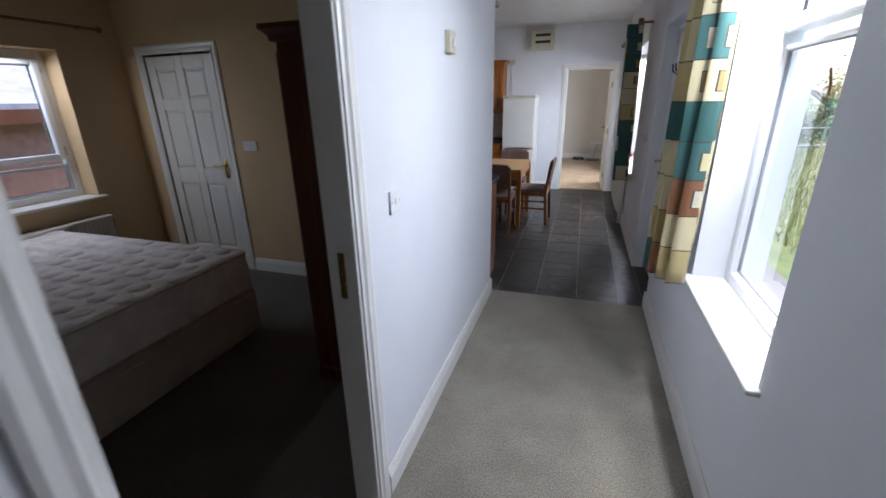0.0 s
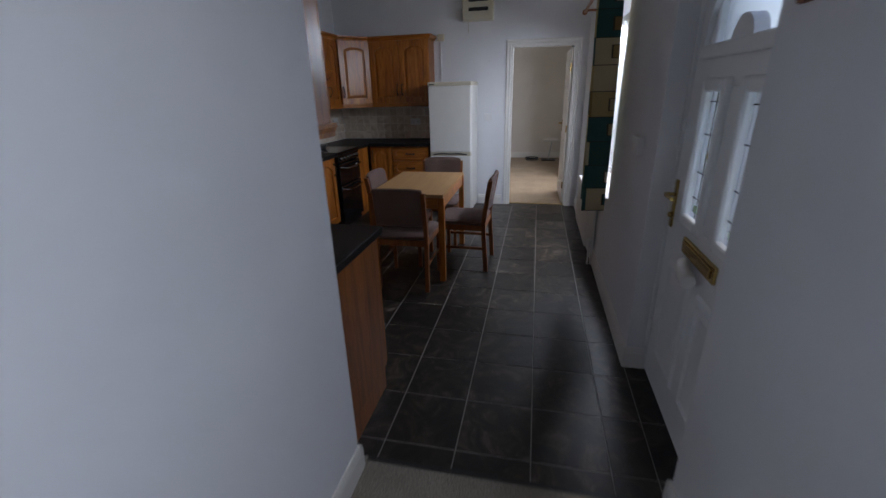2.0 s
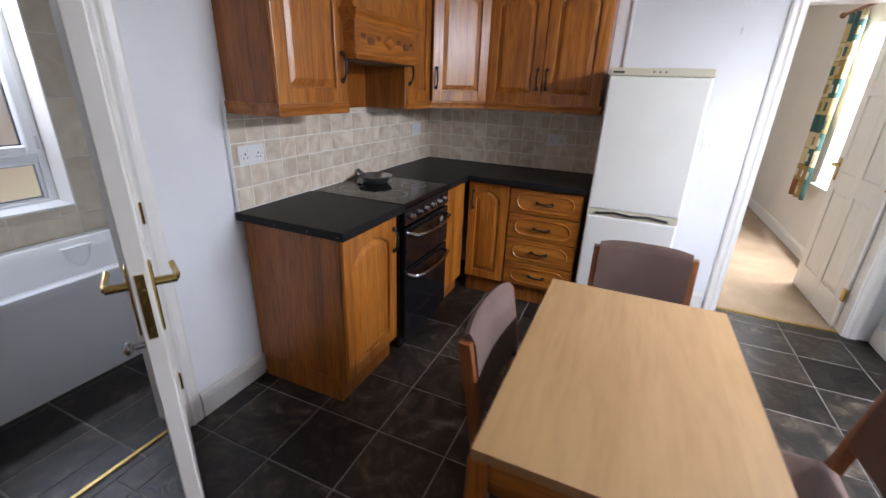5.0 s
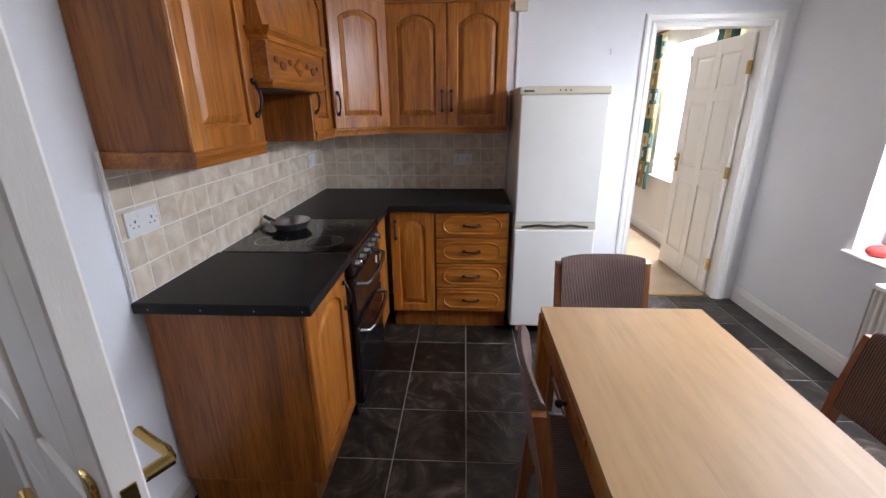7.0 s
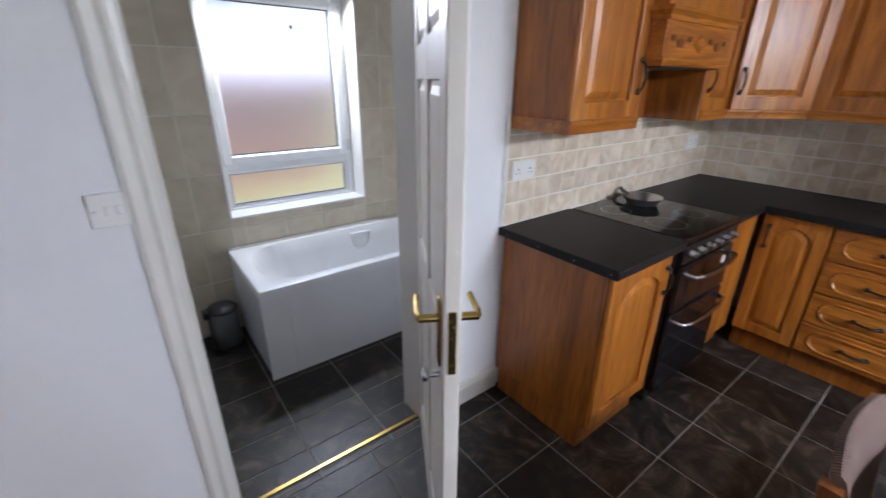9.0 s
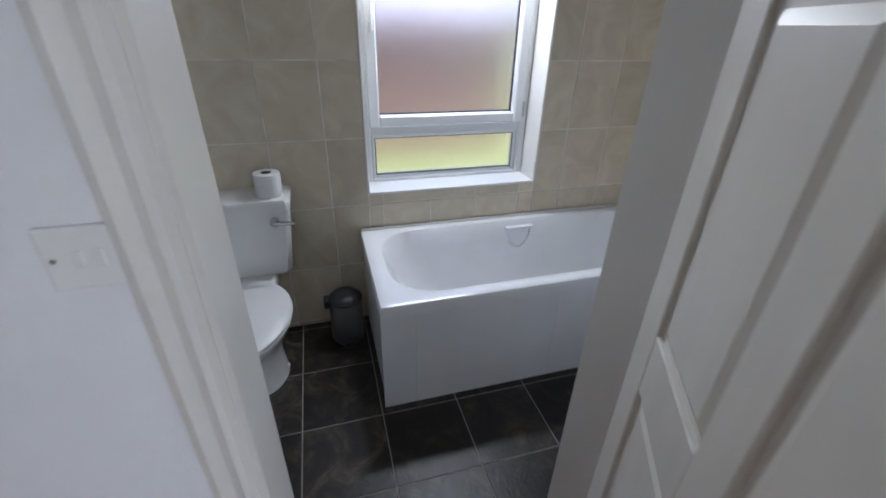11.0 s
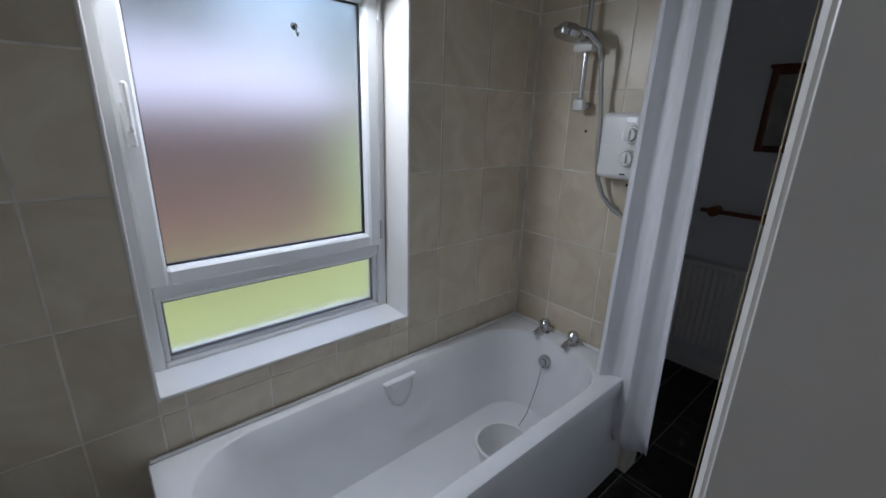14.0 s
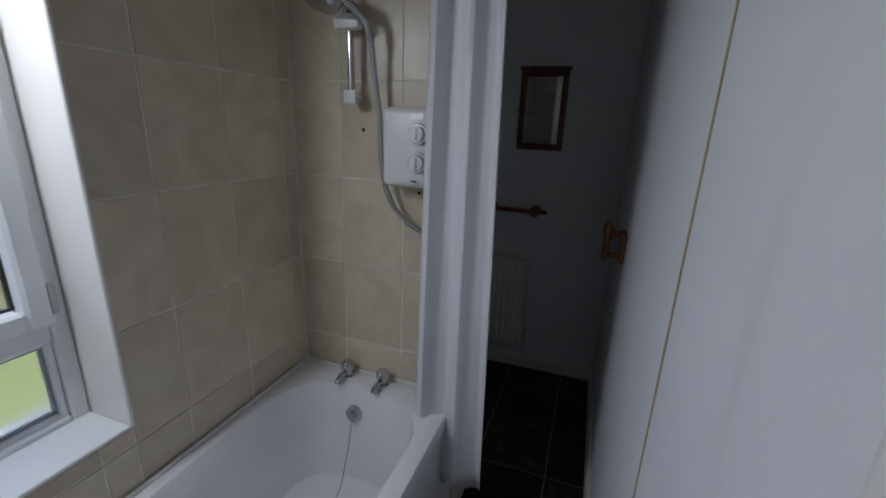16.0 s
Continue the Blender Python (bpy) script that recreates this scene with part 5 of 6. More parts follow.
# kitchen radiator, window things, curtain
def radiator(m, w, h, label):
    t = thing("radiator", m, label, "radiator")
    bm = B()
    n_ = int(w / 0.035)
    pts = []
    for k in range(n_ + 1):
        x = k * w / n_
        pts += [(x + 0.002, 0.0), (x + 0.012, -0.008), (x + 0.022, -0.008), (x + 0.032, 0.0)] if k < n_ else []
    pts = [(x, y) for x, y in pts if x <= w]
    loop = pts + [(w, 0.02), (0, 0.02)]
    loft(bm, [[(x, y, 0.02) for x, y in loop], [(x, y, h - 0.03) for x, y in loop]])
    part("front_panel", bm, M_GLOSS, t)
    part("back_panel", box(B(), (0.0, 0.05, 0.02), (w, 0.07, h - 0.03), 0.004), M_GLOSS, t)
    part("top_grille", box(B(), (-0.004, -0.01, h - 0.03), (w + 0.004, 0.075, h), 0.006, 2), M_GLOSS, t)
    for x in (-0.004, w):
        part("side_cover", box(B(), (x, -0.008, 0.03), (x + 0.004, 0.072, h - 0.03), 0.001), M_GLOSS, t)
    vb = B()
    cyl(vb, (w + 0.03, 0.03, -0.14), (w + 0.03, 0.03, 0.05), 0.008)
    cyl(vb, (w + 0.03, 0.03, 0.03), (w + 0.03, 0.03, 0.1), 0.018)
    tube(vb, [(w + 0.03, 0.03, 0.05), (w, 0.03, 0.05)], 0.01)
    part("valve", vb, M_PLASTIC, t, "white radiator valve and pipe", True)
    return t


radiator(pose(EX - 0.085, 7.84, 0.15, 0, 0, -90), 0.94, 0.49, "white panel radiator under the kitchen window")


def curtain(m, w, h, label, material, folds=5, amp=0.045, seed=0, taper=0.85, uv=True, ragged=0.0, curl=0.0):
    """Cloth gathered in folds along local x, hanging from z = h to 0, with thickness."""
    rnd = random.Random(seed)
    t = thing("curtain", m, label, "curtain")
    nx, nz = folds * 12, 26
    ph = [rnd.uniform(0, 6.28) for _ in range(4)]
    bm = B()
    layer = bm.loops.layers.uv.new("cloth")
    grid = []
    for j in range(nz + 1):
        v = j / nz
        row = []
        for i in range(nx + 1):
            u = i / nx
            sp = taper + (1 - taper) * (1 - v) if taper < 1 else 1
            x = (u - 0.5) * w * sp + w * 0.5
            a = amp * (0.75 + 0.25 * math.sin(3 * u + ph[0]))
            y = a * math.sin(2 * math.pi * folds * u + ph[1] + 0.5 * math.sin(2.2 * v + ph[2])) + 0.3 * a * math.sin(4 * math.pi * folds * u + ph[3])
            z = h * v
            if ragged and j == 0:
                z += ragged * rnd.uniform(0, 1)
            row.append(bm.verts.new((x, y + curl * (1 - v) ** 2, z)))
        grid.append(row)
    cloth = w * 2.3
    for j in range(nz):
        for i in range(nx):
            f = bm.faces.new((grid[j][i], grid[j][i + 1], grid[j + 1][i + 1], grid[j + 1][i]))
            for lo_, (uu, vv) in zip(f.loops, ((i, j), (i + 1, j), (i + 1, j + 1), (i, j + 1))):
                lo_[layer].uv = (uu / nx * cloth, vv / nz * h)
    ob = part("cloth", bm, material, t, "", True)
    so = ob.modifiers.new("thick", 'SOLIDIFY')
    so.thickness = 0.004
    return t


def curtain_pole(y0, y1, x, z, label):
    t = thing("curtain_pole", pose(x, y0, z), label, "curtain pole")
    part("rod", cyl(B(), (0, 0, 0), (0, y1 - y0, 0), 0.014), M_PINE, t, "", True)
    for yy in (-0.03, y1 - y0 + 0.03):
        part("finial", ball(B(), (0, yy, 0), 0.028), M_PINE, t, "", True)
    for yy in (0.08, y1 - y0 - 0.08):
        part("bracket", cyl(B(), (0, yy, 0), (EX - x + 0.01, yy, 0), 0.012), M_PINE, t, "", True)
    return t


HX = 2.035
curtain(pose(HX + 0.012, 3.40, 0.735, 0, 0, -90), 0.2, 1.53, "green and gold plaid curtain drawn aside in the hall", M_CURTAIN, 3, 0.09, 3)
curtain_pole(2.2, 3.85, HX, 2.27, "wooden curtain pole over the hall window")
curtain(pose(HX - 0.02, 6.6, 0.68, 0, 0, -90), 0.36, 1.58, "green and gold plaid curtain beside the kitchen window", M_CURTAIN, 4, 0.085, 5)
curtain_pole(6.2, 8.4, HX, 2.27, "wooden curtain pole over the kitchen window")
curtain(pose(HX + 0.09, 11.28, 0.55, 0, 0, -90), 0.42, 1.7, "green and gold plaid curtain in the living room", M_CURTAIN, 3, 0.04, 7)
curtain(pose(HX + 0.09, 9.85, 0.55, 0, 0, -90), 0.3, 1.7, "green and gold plaid curtain in the living room", M_CURTAIN, 3, 0.04, 9)
curtain_pole(9.45, 11.4, HX + 0.09, 2.27, "wooden curtain pole over the living room window")


def plate(name, axis, c, side, u, z, label, w=0.086, h=0.086, rockers=1, sockets=0, deep=0.009):
    """A white switch or socket plate on a wall."""
    m = {('x', -1): pose(c, u, z, 0, 0, -90), ('x', 1): pose(c, u, z, 0, 0, 90), ('y', -1): pose(u, c, z), ('y', 1): pose(u, c, z, 0, 0, 180)}[(axis, side)]
    t = thing(name, m, label, "switch" if rockers else "socket")
    part("plate", box(B(), (-w / 2, -deep, -h / 2), (w / 2, 0, h / 2), 0.003, 2), M_PLASTIC, t)
    for k in range(rockers):
        cx_ = (k - (rockers - 1) / 2) * 0.022
        part("rocker", box(B(), (cx_ - 0.006, -deep - 0.0035, -0.012), (cx_ + 0.006, -deep + 0.001, 0.012), 0.002), M_PLASTIC, t)
    for s in range(sockets):
        cx_ = (s - (sockets - 1) / 2) * 0.075
        hb_ = B()
        box(hb_, (cx_ - 0.003, -0.0095, 0.0), (cx_ + 0.003, -0.008, 0.01))
        for dx in (-0.011, 0.011):
            box(hb_, (cx_ + dx - 0.003, -0.0095, -0.016), (cx_ + dx + 0.003, -0.008, -0.011))
        part("socket_holes", hb_, M_RUBBER, t)
        part("rocker", box(B(), (cx_ + 0.012, -0.0125, 0.014), (cx_ + 0.022, -0.008, 0.032), 0.002), M_PLASTIC, t)
    for sx in (-1, 1):
        part("screw", cyl(B(), (sx * (w / 2 - 0.012), -deep, 0), (sx * (w / 2 - 0.012), -deep - 0.0015, 0), 0.0035, n=10), M_STEEL, t)
    return t


plate("light_switch", 'x', 0.93, 1, 2.56, 1.22, "white light switch on the hall wall")
plate("light_switch", 'x', WX, 1, 5.61, 1.23, "white double light switch beside the bathroom door", 0.10, 0.086, 2)
plate("wall_socket", 'x', WX + 0.008, 1, 7.08, 1.16, "white double socket on the splashback tiles", 0.146, 0.086, 0, 2)
plate("wall_socket", 'x', WX + 0.008, 1, 8.73, 1.16, "white double socket near the corner", 0.146, 0.086, 0, 2)
plate("wall_socket", 'y', NY - 0.008, -1, -0.055, 1.135, "white double socket on the back tiles", 0.146, 0.086, 0, 2)
plate("light_switch", 'y', NY, -1, 0.95, 1.18, "white light switch beside the living room door")
plate("light_switch", 'x', EX, -1, 5.67, 1.215, "white light switch beside the front door", 0.14, 0.09, 2, 0, 0.035)
plate("light_switch", 'y', 4.29, -1, -1.25, 1.22, "white light switch in the bedroom", 0.146, 0.086, 2)
th = thing("thermostat", pose(0.93, 3.27, 1.83, 0, 0, 90), "cream thermostat box on the hall wall", "thermostat")
part("case", box(B(), (-0.045, -0.03, -0.05), (0.045, 0, 0.05), 0.006, 2), M_FRIDGETRIM, th)
part("dial", cyl(B(), (0, -0.03, -0.005), (0, -0.04, -0.005), 0.022), M_PLASTIC, th, "", True)
hx_ = thing("fan_heater", pose(0.82, NY, 2.47), "cream downflow fan heater high on the kitchen wall", "heater")
part("case", box(B(), (-0.19, -0.13, -0.15), (0.19, 0, 0.15), 0.015, 2), M_FRIDGETRIM, hx_)
for z in (-0.03, 0.07):
    part("vent_slot", box(B(), (-0.11, -0.133, z - 0.02), (0.13, -0.128, z + 0.02), 0.003), M_RUBBER, hx_, "dark vent slot")
part("cord", tube(B(), [(-0.12, -0.06, -0.15), (-0.12, -0.06, -0.28)], 0.002, 6), M_CORD, hx_)
sm = thing("smoke_alarm", pose(1.55, 8.2, CEIL), "round white smoke alarm on the ceiling", "smoke alarm")
part("case", cyl(B(), (0, 0, -0.035), (0, 0, 0), 0.05, 0.055, 24), M_PLASTIC, sm, "", True)
hk = thing("coat_rack", pose(EX, 4.16, 1.715, 0, 0, -90), "wooden coat rack with black iron hooks", "coat rack")
part("board", box(B(), (-0.2, -0.02, -0.04), (0.2, 0, 0.04), 0.006, 2), M_PINE, hk)
for k in range(4):
    x = -0.15 + k * 0.1
    part("hook", tube(B(), [(x, -0.02, 0.0), (x, -0.05, -0.02), (x, -0.075, 0.0), (x, -0.08, 0.04)], 0.005, 8), M_IRON, hk, "", True)
pd = thing("pendant_lamp", pose(0.62, 5.6, CEIL), "small pendant lamp with a cream glass shade", "ceiling lamp")
part("rose", cyl(B(), (0, 0, -0.03), (0, 0, 0), 0.045), M_PLASTIC, pd, "", True)
part("flex", cyl(B(), (0, 0, -0.22), (0, 0, -0.03), 0.003, n=8), M_CORD, pd)
part("shade", loft(B(), [[(r * math.cos(2 * math.pi * k / 24), r * math.sin(2 * math.pi * k / 24), z) for k in range(24)] for r, z in ((0.03, -0.2), (0.07, -0.23), (0.11, -0.3), (0.105, -0.3), (0.065, -0.233), (0.028, -0.205))]), M_FRIDGETRIM, pd, "", True)
jb = thing("junction_box", pose(0.335, NY, 2.16), "small cream junction box beside the wall cabinet", "junction box")
part("case", box(B(), (-0.045, -0.035, -0.04), (0.045, 0, 0.04), 0.005, 2), M_FRIDGETRIM, jb)
part("conduit", box(B(), (-0.018, -0.014, -0.56), (0.002, 0, -0.04), 0.003), M_PLASTIC, jb, "white plastic cable trunking")
nl = thing("wall_hook", pose(0.96, NY, 1.865), "small steel cup hook in the kitchen wall", "hook")
part("shank", tube(B(), [(0, 0, 0.015), (0, -0.016, 0.015), (0, -0.026, 0.004), (0, -0.02, -0.014), (0, -0.01, -0.016)], 0.0028, 6), M_STEEL, nl, "", True)
rb = B()
ball(rb, (0, 0, 0.03), 0.05, (1.2, 1, 0.7))
ball(rb, (0.06, 0.02, 0.025), 0.04, (1, 1.2, 0.7))
o = solo("cloth_bundle", rb, M_RED, "small red and white cloth on the window board", "cloth", smooth=True)
o.matrix_world = pose(EX + 0.05, 8.02, 0.723)
pk = solo("pipe", tube(B(), [(WX + 0.02, 6.965, 0.92), (WX + 0.02, 6.965, 1.4)], 0.004, 6), M_PLASTIC, "white edge trim of the splashback", "tile trim", "structure")
ch_ = B()
cyl(ch_, (EX - 0.03, 6.85, 0.02), (EX - 0.03, 6.85, 0.62), 0.009)
solo("pipe", ch_, M_PLASTIC, "white heating pipe down the wall", "pipe", "structure", True)

# ---- bathroom ----
def rrect(x0, x1, y0, y1, r, z, n=6):
    """A rounded rectangle as a ring of points."""
    pts = []
    for cx, cy, a0 in ((x1 - r, y1 - r, 0), (x0 + r, y1 - r, 90), (x0 + r, y0 + r, 180), (x1 - r, y0 + r, 270)):
        for k in range(n + 1):
            a = radians(a0 + 90 * k / n)
            pts.append((cx + r * math.cos(a), cy + r * math.sin(a), z))
    return pts


bt = thing("bathtub", pose(BX, 6.043, 0), "white acrylic bath with chrome taps and a panelled side", "bath")
W_, L_ = 0.69, 1.68
rings = [rrect(0.0, W_, 0, L_, 0.004, 0.49), rrect(0.0, W_, 0, L_, 0.006, 0.53), rrect(0.004, W_ - 0.004, 0.004, L_ - 0.004, 0.012, 0.543), rrect(0.012, W_ - 0.012, 0.012, L_ - 0.012, 0.02, 0.546),
         rrect(0.05, W_ - 0.06, 0.07, L_ - 0.1, 0.2, 0.546), rrect(0.056, W_ - 0.066, 0.076, L_ - 0.106, 0.2, 0.541), rrect(0.075, W_ - 0.085, 0.12, L_ - 0.125, 0.19, 0.44), rrect(0.10, W_ - 0.11, 0.2, L_ - 0.15, 0.17, 0.26), rrect(0.13, W_ - 0.14, 0.29, L_ - 0.17, 0.15, 0.17), rrect(0.19, W_ - 0.2, 0.38, L_ - 0.22, 0.12, 0.148)]
tubm = loft(B(), rings, close=False)
tubm.faces.new([v for v in tubm.verts if abs(v.co.z - 0.148) < 1e-5])
part("tub", tubm, M_ACRYLIC, bt, "", True)
for a, b in ((0.0, 0.14), (0.141, 0.78), (0.781, L_)):
    part("side_panel", box(B(), (W_ - 0.028, a, 0.001), (W_ - 0.012, b, 0.492), 0.0008), M_ACRYLIC, bt)
part("end_panel", box(B(), (0.0, 0.010, 0.001), (W_ - 0.03, 0.024, 0.492), 0.002), M_ACRYLIC, bt)
hg = part("hand_grip", box(B(), (0.058, 0.785, 0.498), (0.088, 0.945, 0.512), 0.006, 3), M_ACRYLIC, bt, "moulded hand grip in the bath wall", True)
gl_ = B()
tube(gl_, [(0.066 + 0.024 * (1 - abs(k) / 6) ** 0.5, 0.865 + 0.0125 * k, 0.505 - 0.12 * (1 - (k / 6) ** 2) ** 0.6) for k in range(-6, 7)], 0.006, 8)
part("grip_lip", gl_, M_ACRYLIC, hg, "", True)
for tx in (0.235, 0.395):
    kb = B()
    y = L_ - 0.05
    cyl(kb, (tx, y, 0.546), (tx, y, 0.552), 0.026, 0.024, 20)
    cyl(kb, (tx, y, 0.552), (tx, y, 0.58), 0.018)
    cyl(kb, (tx, y, 0.58), (tx, y, 0.6), 0.027, 0.026, 20)
    cyl(kb, (tx, y, 0.6), (tx, y, 0.61), 0.026, 0.018, 20)
    tube(kb, [(tx, y, 0.566), (tx, y - 0.04, 0.569), (tx, y - 0.07, 0.562), (tx, y - 0.078, 0.552)], 0.012)
    part("tap", kb, M_CHROME, bt, "chrome pillar tap", True)
ov = B()
cyl(ov, (0.31, L_ - 0.126, 0.44), (0.31, L_ - 0.14, 0.442), 0.034, 0.03, 24)
cyl(ov, (0.31, L_ - 0.14, 0.442), (0.31, L_ - 0.146, 0.443), 0.016, 0.014, 16)
part("overflow", ov, M_CHROME, bt, "chrome overflow rose", True)
part("plug_chain", tube(B(), [(0.31, L_ - 0.15, 0.42), (0.312, L_ - 0.175, 0.33), (0.315, L_ - 0.24, 0.2), (0.325, L_ - 0.32, 0.16)], 0.0025, 6), M_CHROME, bt)
part("plug", cyl(B(), (0.325, L_ - 0.33, 0.148), (0.325, L_ - 0.33, 0.168), 0.026, 0.022, 20), M_RUBBER, bt, "black bath plug", True)
wb = thing("washing_bowl", pose(-2.08, 7.13, 0.152), "white round plastic bowl standing in the bath", "bowl")
part("bowl", loft(B(), [[(r * math.cos(2 * math.pi * k / 30), r * math.sin(2 * math.pi * k / 30), z) for k in range(30)] for r, z in ((0.07, 0.0), (0.08, 0.02), (0.105, 0.175), (0.116, 0.182), (0.116, 0.188), (0.103, 0.186), (0.077, 0.025), (0.065, 0.008))]), M_PLASTIC, wb, "", True)
solo("bead", tube(B(), [(BX + 0.012, 6.05, 0.55), (BX + 0.012, 7.715, 0.55)], 0.008, 6), M_PLASTIC, "off-white sealing bead along the bath", "seal", "structure", True)
solo("bead", tube(B(), [(BX + 0.012, 7.713, 0.55), (-1.86, 7.713, 0.55)], 0.008, 6), M_PLASTIC, "off-white sealing bead at the tap end", "seal", "structure", True)

# toilet: local -y is its front; it looks to +x
tl = thing("toilet", pose(BX, 5.52, 0, 0, 0, 90), "white porcelain toilet with its lid down", "toilet")
ci = B()
loft(ci, [[(sx * w, y, z) for sx, y in ((-1, -0.003), (-1, -0.10 - d), (-0.9, -0.125 - d), (0.9, -0.125 - d), (1, -0.10 - d), (1, -0.003))] for w, d, z in ((0.165, 0.02, 0.43), (0.185, 0.03, 0.45), (0.2, 0.045, 0.6), (0.213, 0.055, 0.77))])
part("cistern", ci, M_PORCELAIN, tl, "", True)
cl = B()
loft(cl, [[(sx * w, y, z) for sx, y in ((-1, -0.001), (-1, -0.165 - d), (-0.92, -0.19 - d), (0.92, -0.19 - d), (1, -0.165 - d), (1, -0.001))] for w, d, z in ((0.22, 0.0, 0.768), (0.222, 0.002, 0.785), (0.222, 0.002, 0.8), (0.215, -0.004, 0.812), (0.19, -0.03, 0.817))])
part("cistern_lid", cl, M_PORCELAIN, tl, "", True)
fl = B()
cyl(fl, (0.15, -0.178, 0.715), (0.15, -0.2, 0.715), 0.02)
tube(fl, [(0.15, -0.2, 0.715), (0.18, -0.21, 0.717), (0.235, -0.21, 0.712)], 0.009)
part("flush_lever", fl, M_CHROME, tl, "chrome flush lever", True)


def oval(w, y0, y1, z, n=28):
    y1 -= 0.045 * min(1, max(0, (z - 0.2) / 0.2))
    cy, h = (y0 + y1) / 2, (y0 - y1) / 2
    return [(w * math.cos(2 * math.pi * k / n) * (1 - 0.1 * max(0, -math.sin(2 * math.pi * k / n))), cy + h * math.sin(2 * math.pi * k / n), z) for k in range(n)]


pn = B()
loft(pn, [oval(0.115, -0.18, -0.48, 0.0), oval(0.11, -0.19, -0.47, 0.04), oval(0.1, -0.2, -0.47, 0.15), oval(0.125, -0.18, -0.54, 0.26), oval(0.172, -0.17, -0.645, 0.36), oval(0.18, -0.165, -0.66, 0.4)])
part("pan", pn, M_PORCELAIN, tl, "", True)
part("neck", box(B(), (-0.11, -0.24, 0.33), (0.11, -0.005, 0.432), 0.02, 3), M_PORCELAIN, tl, "", True)
part("seat", loft(B(), [oval(0.182, -0.2, -0.665, 0.402), oval(0.188, -0.195, -0.672, 0.41), oval(0.186, -0.195, -0.67, 0.42)]), M_PLASTIC, tl, "", True)
part("lid", loft(B(), [oval(0.187, -0.195, -0.67, 0.424), oval(0.192, -0.19, -0.676, 0.434), oval(0.18, -0.2, -0.66, 0.446), oval(0.11, -0.27, -0.56, 0.45)]), M_PLASTIC, tl, "", True)
for sx in (-1, 1):
    part("bolt_cap", ball(B(), (sx * 0.108, -0.33, 0.03), 0.012), M_PLASTIC, tl, "", True)
rl = thing("toilet_roll", pose(BX + 0.11, 5.66, 0.817), "white toilet paper roll standing on the cistern", "toilet roll")
rg = [[(r * math.cos(2 * math.pi * k / 26), r * math.sin(2 * math.pi * k / 26), z) for k in range(26)] for r, z in ((0.022, 0.0), (0.054, 0.0), (0.056, 0.006), (0.056, 0.092), (0.053, 0.098), (0.022, 0.098))]
part("paper", loft(B(), rg), M_PAPER, rl, "", True)
# the roll isn't hollow here: a dark plug paints the shade inside it
part("core", cyl(B(), (0, 0, 0.02), (0, 0, 0.0985), 0.0215), M_RUBBER, rl, "solid dark plug standing in for the shade inside the core")
pb_ = thing("pedal_bin", pose(BX + 0.15, 5.93, 0), "small dark steel pedal bin beside the bath", "bin")
part("body", loft(B(), [[(r * math.cos(2 * math.pi * k / 24), r * math.sin(2 * math.pi * k / 24), z) for k in range(24)] for r, z in ((0.08, 0), (0.083, 0.01), (0.083, 0.235), (0.08, 0.24))]), M_DARKSTEEL, pb_, "", True)
part("lid", loft(B(), [[(r * math.cos(2 * math.pi * k / 24), r * math.sin(2 * math.pi * k / 24), z) for k in range(24)] for r, z in ((0.086, 0.24), (0.087, 0.25), (0.07, 0.268), (0.03, 0.276))]), M_RUBBER, pb_, "", True)
part("hinge", box(B(), (-0.03, -0.105, 0.21), (0.03, -0.08, 0.26), 0.006), M_RUBBER, pb_)
part("pedal", box(B(), (0.075, -0.025, 0.008), (0.12, 0.025, 0.016), 0.003), M_RUBBER, pb_)
br = thing("toilet_brush", pose(BX + 0.12, 5.24, 0), "dark toilet brush in a round holder", "toilet brush")
part("holder", loft(B(), [[(r * math.cos(2 * math.pi * k / 18), r * math.sin(2 * math.pi * k / 18), z) for k in range(18)] for r, z in ((0.055, 0), (0.06, 0.2), (0.062, 0.3), (0.05, 0.3))]), M_RUBBER, br, "", True)
part("brush_handle", tube(B(), [(0, 0, 0.29), (0.01, 0.0, 0.42)], 0.008), M_RUBBER, br, "", True)

# shower heater, riser and head on the stub wall
sh = thing("electric_shower", pose(-1.975, 7.719, 1.466), "white electric shower unit with two dials", "shower")
part("case", box(B(), (-0.155, -0.09, -0.125), (0.045, 0.0, 0.125), 0.022, 3), M_PLASTIC, sh, "", True)
part("case_seam", box(B(), (-0.15, -0.0915, 0.0), (0.04, -0.089, 0.003)), M_TILEGROUT, sh)
part("badge", box(B(), (-0.05, -0.0915, 0.09), (-0.01, -0.09, 0.108)), M_STEEL, sh)
part("indicator", box(B(), (-0.05, -0.0915, -0.105), (-0.03, -0.09, -0.1)), M_RUBBER, sh)
for z in (0.046, -0.042):
    d = part("dial", cyl(B(), (-0.025, -0.09, z), (-0.025, -0.102, z), 0.034, 0.031, 28), M_CHROME, sh, "chrome-ringed dial", True)
    kb = B()
    cyl(kb, (-0.025, -0.102, z), (-0.025, -0.114, z), 0.026, 0.023, 24)
    box(kb, (-0.03, -0.12, z - 0.018), (-0.02, -0.11, z + 0.018), 0.003)
    part("knob", kb, M_PLASTIC, d, "", True)
rs = thing("shower_riser", pose(-2.26, 7.719, 1.2), "white shower riser rail with a chrome handset and hose", "shower")
part("rail", cyl(B(), (0.0, -0.05, 0.42), (0.0, -0.05, 0.95), 0.011), M_CHROME, rs, "", True)
for z in (0.42, 0.95):
    bk = B()
    cyl(bk, (0, 0, z), (0, -0.055, z), 0.014)
    box(bk, (-0.024, -0.068, z - 0.022), (0.024, -0.036, z + 0.022), 0.008, 2)
    part("rail_bracket", bk, M_PLASTIC, rs, "white bracket", True)
sl = B()
